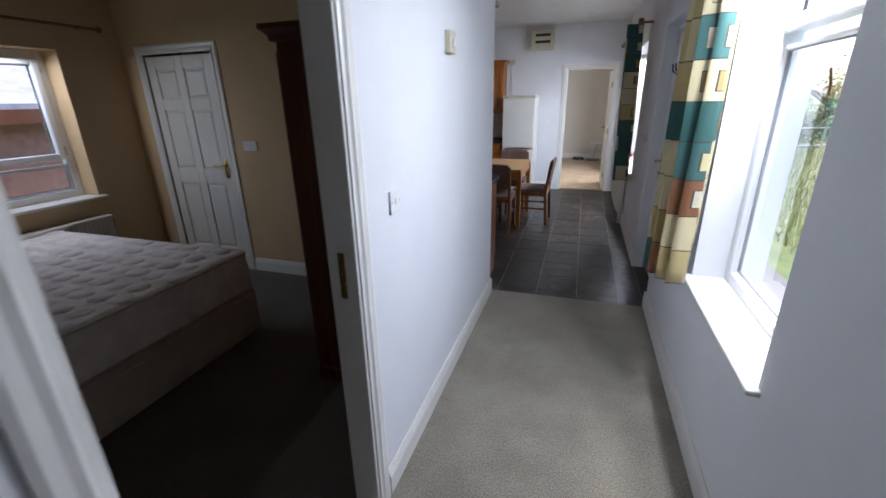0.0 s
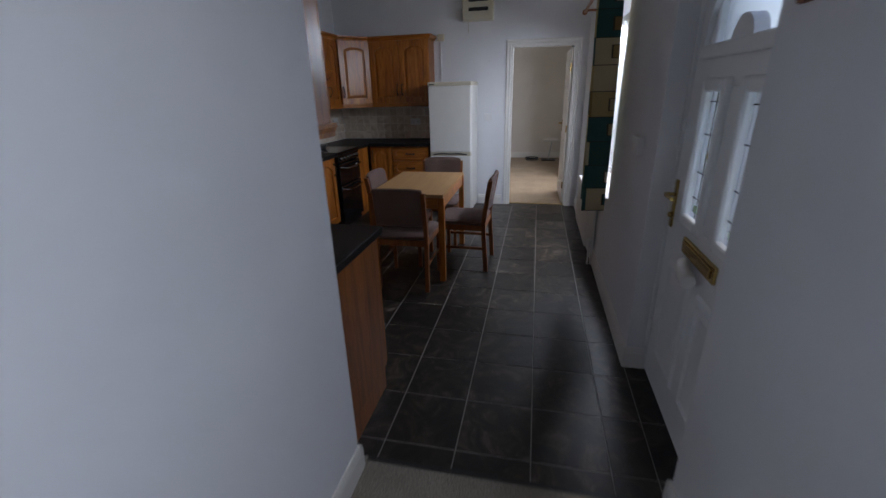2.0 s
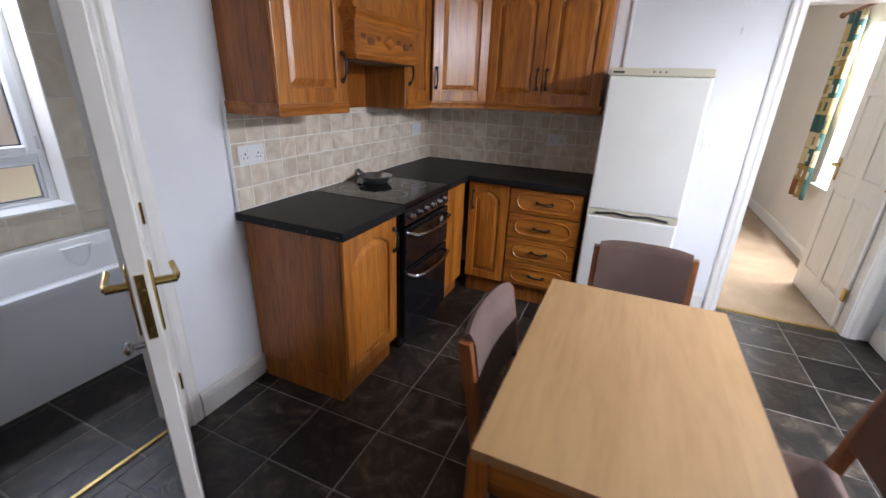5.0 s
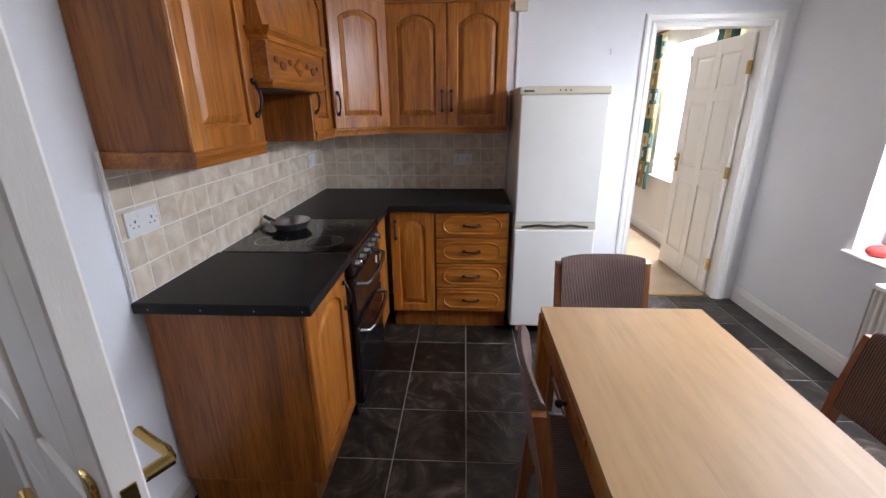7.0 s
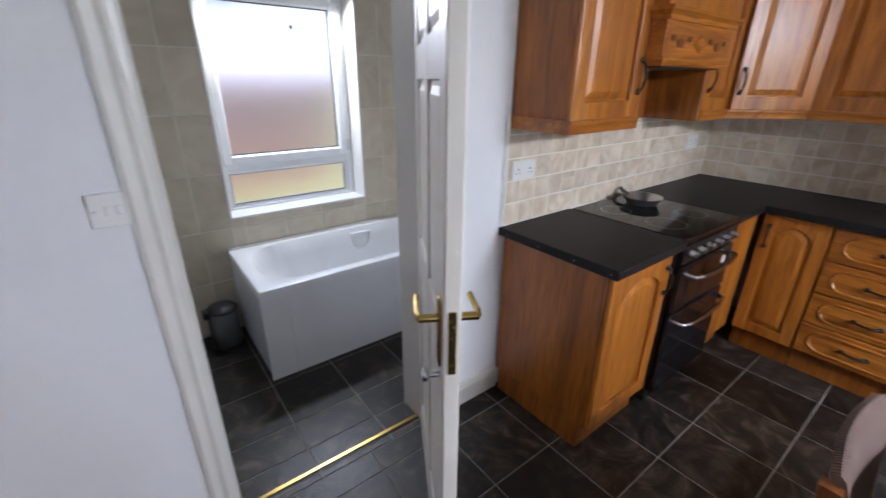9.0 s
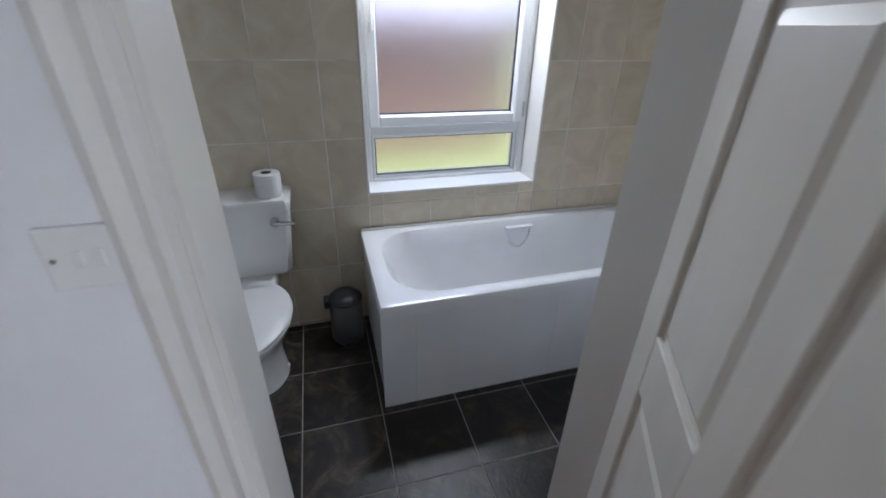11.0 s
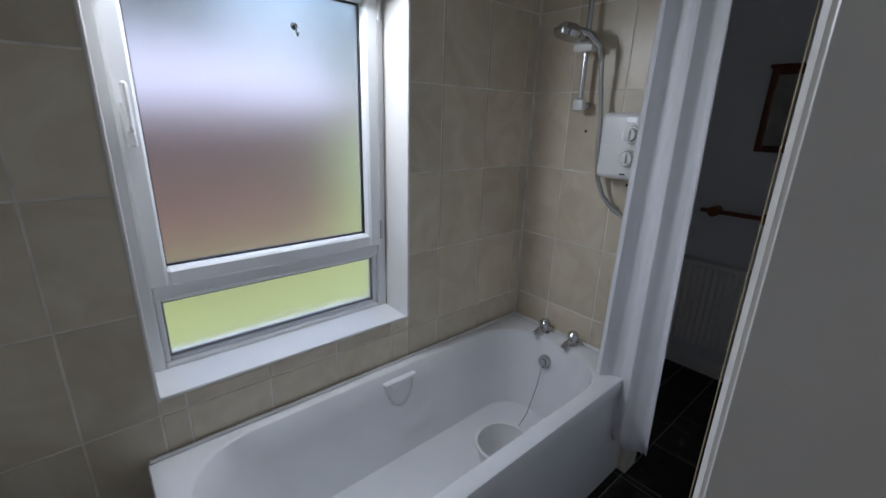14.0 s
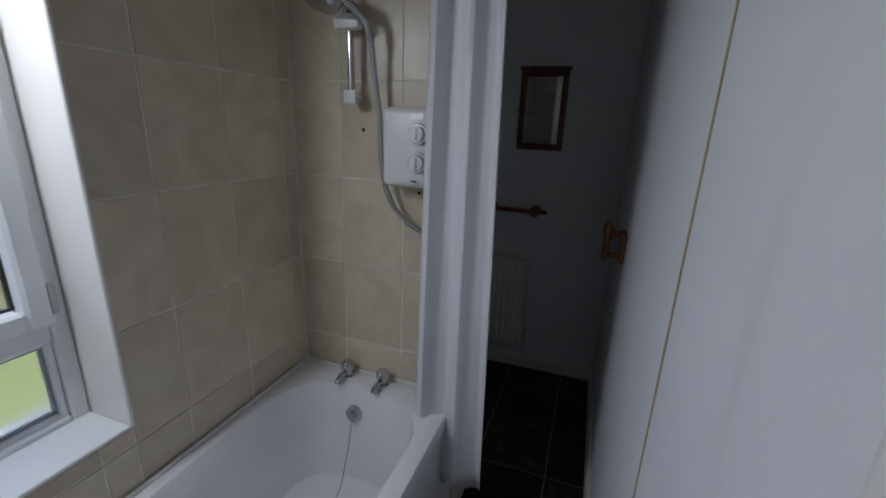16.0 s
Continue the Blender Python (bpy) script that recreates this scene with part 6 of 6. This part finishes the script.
box(sl, (-0.045, -0.08, 0.62), (0.045, -0.035, 0.665), 0.01, 2)
part("slider", sl, M_PLASTIC, rs, "white handset holder", True)
hs_ = B()
tube(hs_, [(0.085, -0.07, 0.585), (0.075, -0.08, 0.63), (0.045, -0.11, 0.675), (0.0, -0.145, 0.69)], 0.014)
cyl(hs_, (-0.02, -0.145, 0.71), (-0.024, -0.15, 0.68), 0.032, 0.06, 28)
cyl(hs_, (-0.024, -0.15, 0.68), (-0.027, -0.154, 0.662), 0.06, 0.052, 28)
part("handset", hs_, M_CHROME, rs, "chrome shower handset", True)
part("hose", tube(B(), [(0.085, -0.07, 0.59), (0.088, -0.05, 0.475), (0.1, -0.045, 0.37), (0.106, -0.045, 0.22), (0.122, -0.045, 0.13), (0.155, -0.045, 0.06), (0.205, -0.045, 0.015), (0.26, -0.045, -0.012), (0.31, -0.045, 0.02), (0.325, -0.04, 0.15)], 0.009), M_STEEL, rs, "", True)
for hx2, hz2 in ((-2.247, 1.516), (-2.031, 1.313)):
    solo("screw_hole", cyl(B(), (hx2, 7.7195, hz2), (hx2, 7.717, hz2), 0.006, n=10), M_RUBBER, "small dark drill hole in a tile", "hole", group="drill holes")

hook = thing("suction_hook", pose(-2.676, 6.643, 1.81, 0, 0, 90), "small dark suction hook stuck on the frosted pane", "hook")
part("cup", cyl(B(), (0, 0.003, 0.008), (0, -0.008, 0.008), 0.012, 0.007, 16), M_RUBBER, hook, "", True)
part("peg", tube(B(), [(0, -0.008, 0.008), (0, -0.012, -0.01), (0, -0.02, -0.022), (0, -0.026, -0.014)], 0.003, 6), M_RUBBER, hook, "", True)

rail = thing("shower_rail", pose(-1.88, 6.0, 2.03), "white shower curtain rail over the bath", "curtain rail")
part("rod", cyl(B(), (0, 0, 0), (0, 1.72, 0), 0.011), M_PLASTIC, rail, "", True)
for k in range(7):
    part("ring", tube(B(), [(0.018 * math.cos(a), 1.38 + k * 0.05, 0.018 * math.sin(a) - 0.006) for a in [2 * math.pi * i / 12 for i in range(12)]], 0.002, 5), M_PLASTIC, rail)
sc = curtain(pose(-1.965, 7.57, 0.24, 0, 0, 8), 0.25, 1.78, "white vinyl shower curtain bunched at the end of the bath", M_CLOTHWHITE, 2, 0.03, 11, 0.78, ragged=0.03)

# alcove: mirror, towel rail, radiator, hooks, cord
mi = thing("mirror", pose(-1.79, 8.93, 1.64), "small mirror in a dark wooden frame", "mirror")
bm = B()
for lo, hi in (((-0.13, -0.022, -0.215), (-0.095, 0, 0.215)), ((0.095, -0.022, -0.215), (0.13, 0, 0.215)), ((-0.095, -0.0215, -0.215), (0.095, 0, -0.18)), ((-0.095, -0.0215, 0.18), (0.095, 0, 0.215))):
    box(bm, lo, hi, 0.006, 2)
box(bm, (-0.14, -0.028, 0.213), (0.14, 0, 0.232), 0.004)
part("frame", bm, M_MAHOG, mi)
part("glass", box(B(), (-0.096, -0.01, -0.181), (0.096, -0.004, 0.181)), M_MIRROR, mi)
tr = thing("towel_rail", pose(-1.9, 8.93, 1.07), "turned wooden towel rail on the alcove wall", "towel rail")
part("rod", cyl(B(), (-0.2, -0.06, 0), (0.2, -0.06, 0), 0.013), M_PINE, tr, "", True)
for x in (-0.13, 0.13):
    kb = B()
    cyl(kb, (x, 0, 0), (x, -0.045, 0), 0.03, 0.022, 18)
    cyl(kb, (x, -0.04, 0), (x, -0.085, 0), 0.03, 0.03, 18)
    part("bracket", kb, M_PINE, tr, "", True)
radiator(pose(-2.4, 8.845, 0.2), 0.62, 0.56, "small white panel radiator in the bathroom alcove")
rh = thing("roll_holder", pose(BE, 8.15, 1.1, 0, 0, -90), "turned wooden toilet roll holder on the wall", "roll holder")
kb = B()
box(kb, (-0.05, -0.018, -0.06), (0.05, 0, 0.06), 0.008, 2)
part("backplate", kb, M_PINE, rh)
for z in (-0.04, 0.05):
    part("arm", tube(B(), [(0, -0.015, z), (0, -0.06, z), (0, -0.075, z + 0.02)], 0.013), M_PINE, rh, "", True)
part("peg", loft(B(), [[(r * math.cos(2 * math.pi * k / 14), -0.07 + r * math.sin(2 * math.pi * k / 14), z) for k in range(14)] for r, z in ((0.008, -0.06), (0.02, -0.045), (0.012, -0.02), (0.016, 0.03), (0.022, 0.07), (0.008, 0.1))]), M_PINE, rh, "", True)
cord = thing("pull_cord", pose(-1.384, 6.81, CEIL), "long beige light pull cord from the ceiling", "pull cord")
part("rose", cyl(B(), (0, 0, -0.03), (0, 0, 0), 0.035), M_PLASTIC, cord, "", True)
part("string", cyl(B(), (0, 0, -2.2), (0, 0, -0.03), 0.0011, n=8), M_CORD, cord)

# ---- bedroom ----
bed = thing("bed", pose(-1.50, 2.66, 0.012), "divan bed with a bare quilted mattress", "bed")
part("base", box(B(), (-1.03, -0.69, -0.008), (0.93, 0.69, 0.31), 0.02, 2), M_DIVAN, bed, "beige fabric divan base")
rings = []
for z, o in ((0.312, 0.02), (0.325, 0.0), (0.45, -0.004), (0.585, 0.0), (0.60, 0.015), (0.605, 0.04)):
    rings.append(rrect(-1.03 + o, 0.93 - o, -0.69 + o, 0.69 - o, 0.06, z))
mt = part("mattress", loft(B(), rings), M_MATTRESS, bed, "pinkish quilted mattress", True)
for z in (0.33, 0.59):
    pts = rrect(-1.032, 0.932, -0.692, 0.692, 0.06, z)
    part("piping", tube(B(), pts + [pts[0]], 0.006, 6), M_DIVAN, mt, "", True)
rnd = random.Random(17)
for i in range(13):
    for j in range(9):
        x, y = -0.92 + i * 0.142 + 0.071 * (j % 2) + rnd.uniform(-0.012, 0.012), -0.6 + j * 0.15 + rnd.uniform(-0.012, 0.012)
        if x < 0.87:
            part("tuft", ball(B(), (x, y, 0.599), 0.075, (rnd.uniform(0.95, 1.2), rnd.uniform(0.8, 1.0), rnd.uniform(0.22, 0.34)), 10, 6), M_MATTRESS, mt, "", True)
for y in (-0.35, 0.35):
    part("drawer_front", box(B(), (0.928, y - 0.3, 0.06), (0.938, y + 0.3, 0.27), 0.006), M_DIVAN, bed)
wd = thing("wardrobe", pose(0.20, 2.95, 0), "dark brown wooden wardrobe with a moulded cornice", "wardrobe")
part("body", box(B(), (0.0, 0.0, 0.0), (0.55, 0.95, 1.84), 0.004), M_MAHOG, wd)
part("cornice", cornice_ring(B(), [(0.55, 0.0), (0.0, 0.0), (0.0, 0.95)], 1.84, -0.05, 0.07), M_MAHOG, wd)
part("top", box(B(), (0.0, 0.0, 1.84), (0.55, 0.95, 1.905), 0.003), M_MAHOG, wd)
part("plinth", box(B(), (-0.008, -0.006, 0.0), (0.55, 0.955, 0.09), 0.003), M_MAHOG, wd)
for y in (0.24, 0.71):
    d = part("door", box(B(), (-0.02, y - 0.225, 0.11), (0.0, y + 0.225, 1.8), 0.004), M_MAHOG, wd)
    part("knob", ball(B(), (-0.035, y + (0.18 if y < 0.5 else -0.18), 0.95), 0.016), M_BRASS, d, "", True)
radiator(pose(BX + 0.09, 2.75, 0.15, 0, 0, 90), 1.0, 0.5, "white panel radiator under the bedroom window")
cp = thing("curtain_pole", pose(BX + 0.08, 2.3, 2.2), "brown wooden curtain pole over the bedroom window", "curtain pole")
part("rod", cyl(B(), (0, 0, 0), (0, 1.75, 0), 0.013), M_PINE, cp, "", True)
part("finial", ball(B(), (0, 1.78, 0), 0.026), M_PINE, cp, "", True)
for y in (0.1, 1.65):
    part("bracket", cyl(B(), (0, y, 0), (-0.08, y, 0), 0.011), M_PINE, cp, "", True)

# ---- living room ----
st = thing("television_stand", pose(1.78, 13.05, 0), "small grey metal stand beside a coil of cable", "stand")
part("post", cyl(B(), (0.1, 0, 0.02), (0.16, 0, 0.42), 0.014), M_STEEL, st, "", True)
part("top", box(B(), (0.0, -0.12, 0.42), (0.32, 0.12, 0.44), 0.008, 2), M_PLASTIC, st)
part("base", box(B(), (-0.05, -0.15, 0.0), (0.25, 0.15, 0.025), 0.008, 2), M_RUBBER, st)
cbm = B()
tube(cbm, [((0.13 + 0.004 * (k % 5)) * math.cos(k * 0.5), (0.1 + 0.004 * (k % 7)) * math.sin(k * 0.5), 0.012 + 0.0012 * k) for k in range(60)], 0.006, 6)
co = solo("cable_coil", cbm, M_RUBBER, "coil of black cable on the tan carpet", "cable", smooth=True)
co.matrix_world = pose(1.52, 12.95, 0)

# ---- outdoors ----
gb = B()
bmesh.ops.create_grid(gb, x_segments=8, y_segments=8, size=600)
solo("ground", gb, M_GRASS, "rough green grass round the house", "ground", "structure").matrix_world = pose(0, 0, -0.25)
solo("pavement", box(B(), (EX + 0.36, -3, -0.3), (EX + 1.5, 15, -0.2)), plain("concrete", (0.2, 0.19, 0.175), 0.85, vary=0.12, scale=4, fine=60, bump=0.3), "pale concrete path along the house", "path", "structure")
shed = thing("outbuilding", pose(-6.6, 5.6, -0.25), "red brick outbuilding with a slate roof", "shed")
part("wall", box(B(), (-2.5, -4.5, 0), (0, 3.15, 1.9)), M_BRICK, shed, "red brick wall")
rf = B()
loft(rf, [[(0.3, -4.8, 1.82), (0.3, 3.4, 1.82), (0.3, 3.4, 1.9), (0.3, -4.8, 1.9)], [(-1.25, -4.8, 2.55), (-1.25, 3.4, 2.55), (-1.25, 3.4, 2.63), (-1.25, -4.8, 2.63)], [(-2.8, -4.8, 1.82), (-2.8, 3.4, 1.82), (-2.8, 3.4, 1.9), (-2.8, -4.8, 1.9)]])
part("roof", rf, M_ROOF, shed, "grey slate roof")
part("fascia", box(B(), (0.28, -4.8, 1.62), (0.31, 3.4, 1.82)), M_MAHOG, shed, "dark brown fascia board")
part("door", box(B(), (0.0, -1.9, 0.0), (0.03, -1.1, 1.75), 0.005), M_MAHOG, shed, "dark shed door")
part("window", box(B(), (0.0, -3.4, 0.9), (0.03, -2.7, 1.5), 0.005), M_DARKGLASS, shed)


def bush(name, x, y, z, r, h, count, seed, label):
    """A shrub or tree crown: many small leaf quads round a set of limbs."""
    rnd = random.Random(seed)
    t = thing(name, pose(x, y, z), label, "tree" if h > 2.5 else "shrub")
    tk = B()
    tube(tk, [(0, 0, 0), (0.05, 0.02, h * 0.3), (0.0, 0.06, h * 0.6)], 0.05 * r)
    for k in range(6):
        a = k * 1.05
        tube(tk, [(0.02, 0.02, h * (0.2 + 0.06 * k)), (0.4 * r * math.cos(a), 0.4 * r * math.sin(a), h * (0.45 + 0.05 * k)), (0.75 * r * math.cos(a), 0.75 * r * math.sin(a), h * (0.6 + 0.05 * k))], 0.02 * r, 6)
    part("trunk", tk, M_BARK, t, "", True)
    lobes = [(rnd.uniform(-0.6, 0.6) * r, rnd.uniform(-0.6, 0.6) * r, h * rnd.uniform(0.3, 0.85), r * rnd.uniform(0.3, 0.55)) for _ in range(9)]
    verts, faces = [], []
    for k in range(count):
        lx, ly, lz, lr = lobes[k % 9]
        d = Vector((rnd.gauss(0, 1), rnd.gauss(0, 1), rnd.gauss(0, 1))).normalized() * lr * rnd.uniform(0.5, 1.1)
        c = Vector((lx, ly, lz)) + d
        u = Vector((rnd.gauss(0, 1), rnd.gauss(0, 1), rnd.gauss(0, 1))).normalized()
        w = u.orthogonal().normalized()
        s = rnd.uniform(0.05, 0.1) * (0.6 + 0.25 * r)
        n0 = len(verts)
        verts += [c - u * s, c + w * s * 0.5, c + u * s, c - w * s * 0.5]
        faces.append((n0, n0 + 1, n0 + 2, n0 + 3))
    me = bpy.data.meshes.new("crown")
    me.from_pydata([tuple(v) for v in verts], [], faces)
    me.materials.append(M_LEAF)
    ob = new("crown", me)
    ob.parent = t
    tagged(ob, "loose green leaves", kind="stuff")
    return t


for k, (x, y, r, h) in enumerate(((9.5, 8.5, 1.4, 2.0), (11.5, 11.5, 1.8, 2.6), (8.2, 6.4, 0.9, 1.0), (13.5, 6.5, 2.0, 2.8), (9.0, 13.5, 1.3, 1.6), (6.4, 17.5, 1.2, 1.2), (8.4, 18.5, 1.5, 1.5), (11.0, 17.0, 1.6, 1.7), (13.5, 14.0, 1.6, 1.6), (9.0, 27.0, 2.4, 3.0), (13.5, 29.0, 3.0, 3.6), (18.0, 22.0, 3.0, 4.2), (24.0, 20.0, 4.0, 5.5))):
    bush("hedge_shrub" if h < 2.5 else "tree", x, y, -0.25, r, h, 1500, 40 + k, "ragged green bush in the garden" if h < 2.5 else "leafy green tree beyond the garden")
bush("tree", -11.4, 6.0, -0.25, 3.0, 6.2, 5200, 74, "leafy green tree behind the outbuilding")
bush("tree", -12.0, 14.0, -0.25, 2.8, 5.6, 3000, 73, "leafy green tree behind the outbuilding")
bush("tree", -11.5, 9.6, -0.25, 3.2, 5.8, 5200, 71, "leafy green tree behind the outbuilding")
bush("tree", -10.5, 2.5, -0.25, 2.8, 5.0, 2000, 72, "leafy green tree behind the outbuilding")
rnd = random.Random(91)
verts, faces = [], []
for k in range(9000):
    x, y = rnd.uniform(EX + 1.9, EX + 9.0), rnd.uniform(2.5, 17.0)
    h = rnd.uniform(0.12, 0.5) * (0.5 + 0.5 * math.sin(x * 1.3 + 2.0 * math.sin(y * 0.7)) ** 2)
    a, lean = rnd.uniform(0, 6.28), rnd.uniform(0.02, 0.18)
    dx, dy = math.cos(a), math.sin(a)
    w = 0.012
    n0 = len(verts)
    verts += [(x - dy * w, y + dx * w, -0.26), (x + dy * w, y - dx * w, -0.26), (x + dx * lean, y + dy * lean, -0.25 + h)]
    faces.append((n0, n0 + 1, n0 + 2))
me = bpy.data.meshes.new("tall_grass")
me.from_pydata(verts, [], faces)
me.materials.append(plain("dry_grass", (0.3, 0.31, 0.14), 0.85, vary=0.5, scale=1.5, fine=30, bump=0.0))
tagged(new("tall_grass", me), "uncut pale green and straw-coloured grass beyond the path", "grass", kind="stuff")
fp_ = thing("fence", pose(4.4, 14.6, -0.25, 0, 0, -84), "low metal rail fence in the garden", "fence")
for k in range(6):
    part("post", cyl(B(), (0, k * 1.6, 0), (0, k * 1.6, 1.0), 0.025, n=8), M_STEEL, fp_)
for z in (0.5, 0.95):
    part("rail", cyl(B(), (0, 0, z), (0, 8.0, z), 0.02, n=8), M_STEEL, fp_)

# ---- tiles, piece by piece ----
TP = 0.333


def tile_mesh(name, w, h, t, b, material):
    """A thin tile lying in x and y, its face at z = 0."""
    me = bpy.data.meshes.new(name)
    bm = B()
    loft(bm, [[(0, 0, -t), (w, 0, -t), (w, h, -t), (0, h, -t)], [(0, 0, -b), (w, 0, -b), (w, h, -b), (0, h, -b)], [(b, b, 0), (w - b, b, 0), (w - b, h - b, 0), (b, h - b, 0)]])
    bmesh.ops.recalc_face_normals(bm, faces=bm.faces)
    bm.to_mesh(me)
    bm.free()
    me.materials.append(material)
    return me


def lay(owner, region, x_start, y_start, pw, ph, gap, t, b, material, put):
    """Tiles over a rectangle, cut at its borders; equal cuts share a mesh."""
    cache = {}
    u0, u1, v0, v1 = region
    i = math.floor((u0 - x_start) / pw)
    while x_start + i * pw < u1 - 1e-6:
        a, c = max(u0, x_start + i * pw), min(u1, x_start + (i + 1) * pw)
        j = math.floor((v0 - y_start) / ph)
        while y_start + j * ph < v1 - 1e-6:
            d, e = max(v0, y_start + j * ph), min(v1, y_start + (j + 1) * ph)
            w, h = c - a - gap, e - d - gap
            if w > 0.012 and h > 0.012:
                key = (round(w, 3), round(h, 3))
                if key not in cache:
                    cache[key] = tile_mesh("tile", w, h, t, b, material)
                ob = new("tile", cache[key])
                ob.parent = owner
                ob.matrix_local = put(a + gap / 2, d + gap / 2)
            j += 1
        i += 1


floor_ob = bpy.data.objects["floor"]
flat = lambda u, v: pose(u, v, 0.0)
for reg in ((WX, EX, 4.47, 9.03), (EX, 2.30, 4.47, 5.35), (BX, WX, 5.11, 7.80), (-1.80, WX, 7.80, 8.95), (BX, -1.83, 7.825, 8.93)):
    if reg[0] == BX and reg[2] == 5.11:
        lay(floor_ob, (BX, BE, 5.11, 7.725), -1.503, 5.694, TP, TP, 0.005, 0.011, 0.0012, M_SLATE, flat)
        lay(floor_ob, (BE, WX, 5.73, 6.53), -1.503, 5.694, TP, TP, 0.005, 0.011, 0.0012, M_SLATE, flat)
    elif reg[0] == -1.80 and reg[2] == 7.80:
        lay(floor_ob, (-1.83, BE, 7.725, 8.93), -1.503, 5.694, TP, TP, 0.005, 0.011, 0.0012, M_SLATE, flat)
    else:
        lay(floor_ob, reg, -0.02, 7.24, TP, TP, 0.005, 0.011, 0.0012, M_SLATE, flat)
on_west = lambda c: (lambda u, v: Matrix.Translation((c, u, v)) @ Matrix(((0, 0, 1, 0), (1, 0, 0, 0), (0, 1, 0, 0), (0, 0, 0, 1))))
on_north = lambda c: (lambda u, v: Matrix.Translation((u, c, v)) @ Matrix(((1, 0, 0, 0), (0, 0, -1, 0), (0, 1, 0, 0), (0, 0, 0, 1))))
kw, kn = bpy.data.objects["wall_kitchen_west"], bpy.data.objects["wall_kitchen_north"]
solo("tile_bed", box(B(), (WX - 0.001, 6.97, 0.90), (WX + 0.005, NY, 1.40)), M_TILEGROUT, "pale grout behind the splashback tiles", "splashback", "structure")
solo("tile_bed", box(B(), (WX + 0.005, NY - 0.005, 0.90), (0.27, NY + 0.001, 1.40)), M_TILEGROUT, "pale grout behind the splashback tiles", "splashback", "structure")
lay(kw, (6.972, NY - 0.006, 0.911, 1.395), 6.972, 0.911, 0.101, 0.101, 0.005, 0.008, 0.0008, M_KTILE, on_west(WX + 0.0066))
lay(kn, (WX + 0.007, 0.265, 0.911, 1.395), WX + 0.007, 0.911, 0.101, 0.101, 0.005, 0.008, 0.0008, M_KTILE, on_north(NY - 0.0066))
bw, bs = bpy.data.objects["wall_bathroom_west"], bpy.data.objects["wall_bathroom_stub"]
for reg in ((5.112, 6.1, 0.0, 2.65), (6.1, 6.998, 0.0, 0.733), (6.1, 6.998, 2.022, 2.65), (6.998, 7.718, 0.0, 2.65)):
    lay(bw, reg, 7.162, 0.0225, 0.248, 0.3305, 0.006, 0.009, 0.0008, M_BTILE, on_west(BX + 0.0022))
lay(bs, (BX + 0.008, -1.832, 0.0, 2.65), -2.345, 0.0225, 0.248, 0.3305, 0.006, 0.009, 0.0008, M_BTILE, on_north(7.7228))
for lo, hi in (((BX - 0.15, 6.094, 0.735), (BX + 0.008, 6.106, 2.03)), ((BX - 0.15, 6.992, 0.735), (BX + 0.008, 7.004, 2.03))):
    solo("trim", box(B(), lo, hi, 0.003), M_GLOSS, "white trim of the window reveal", "tile trim", "structure")
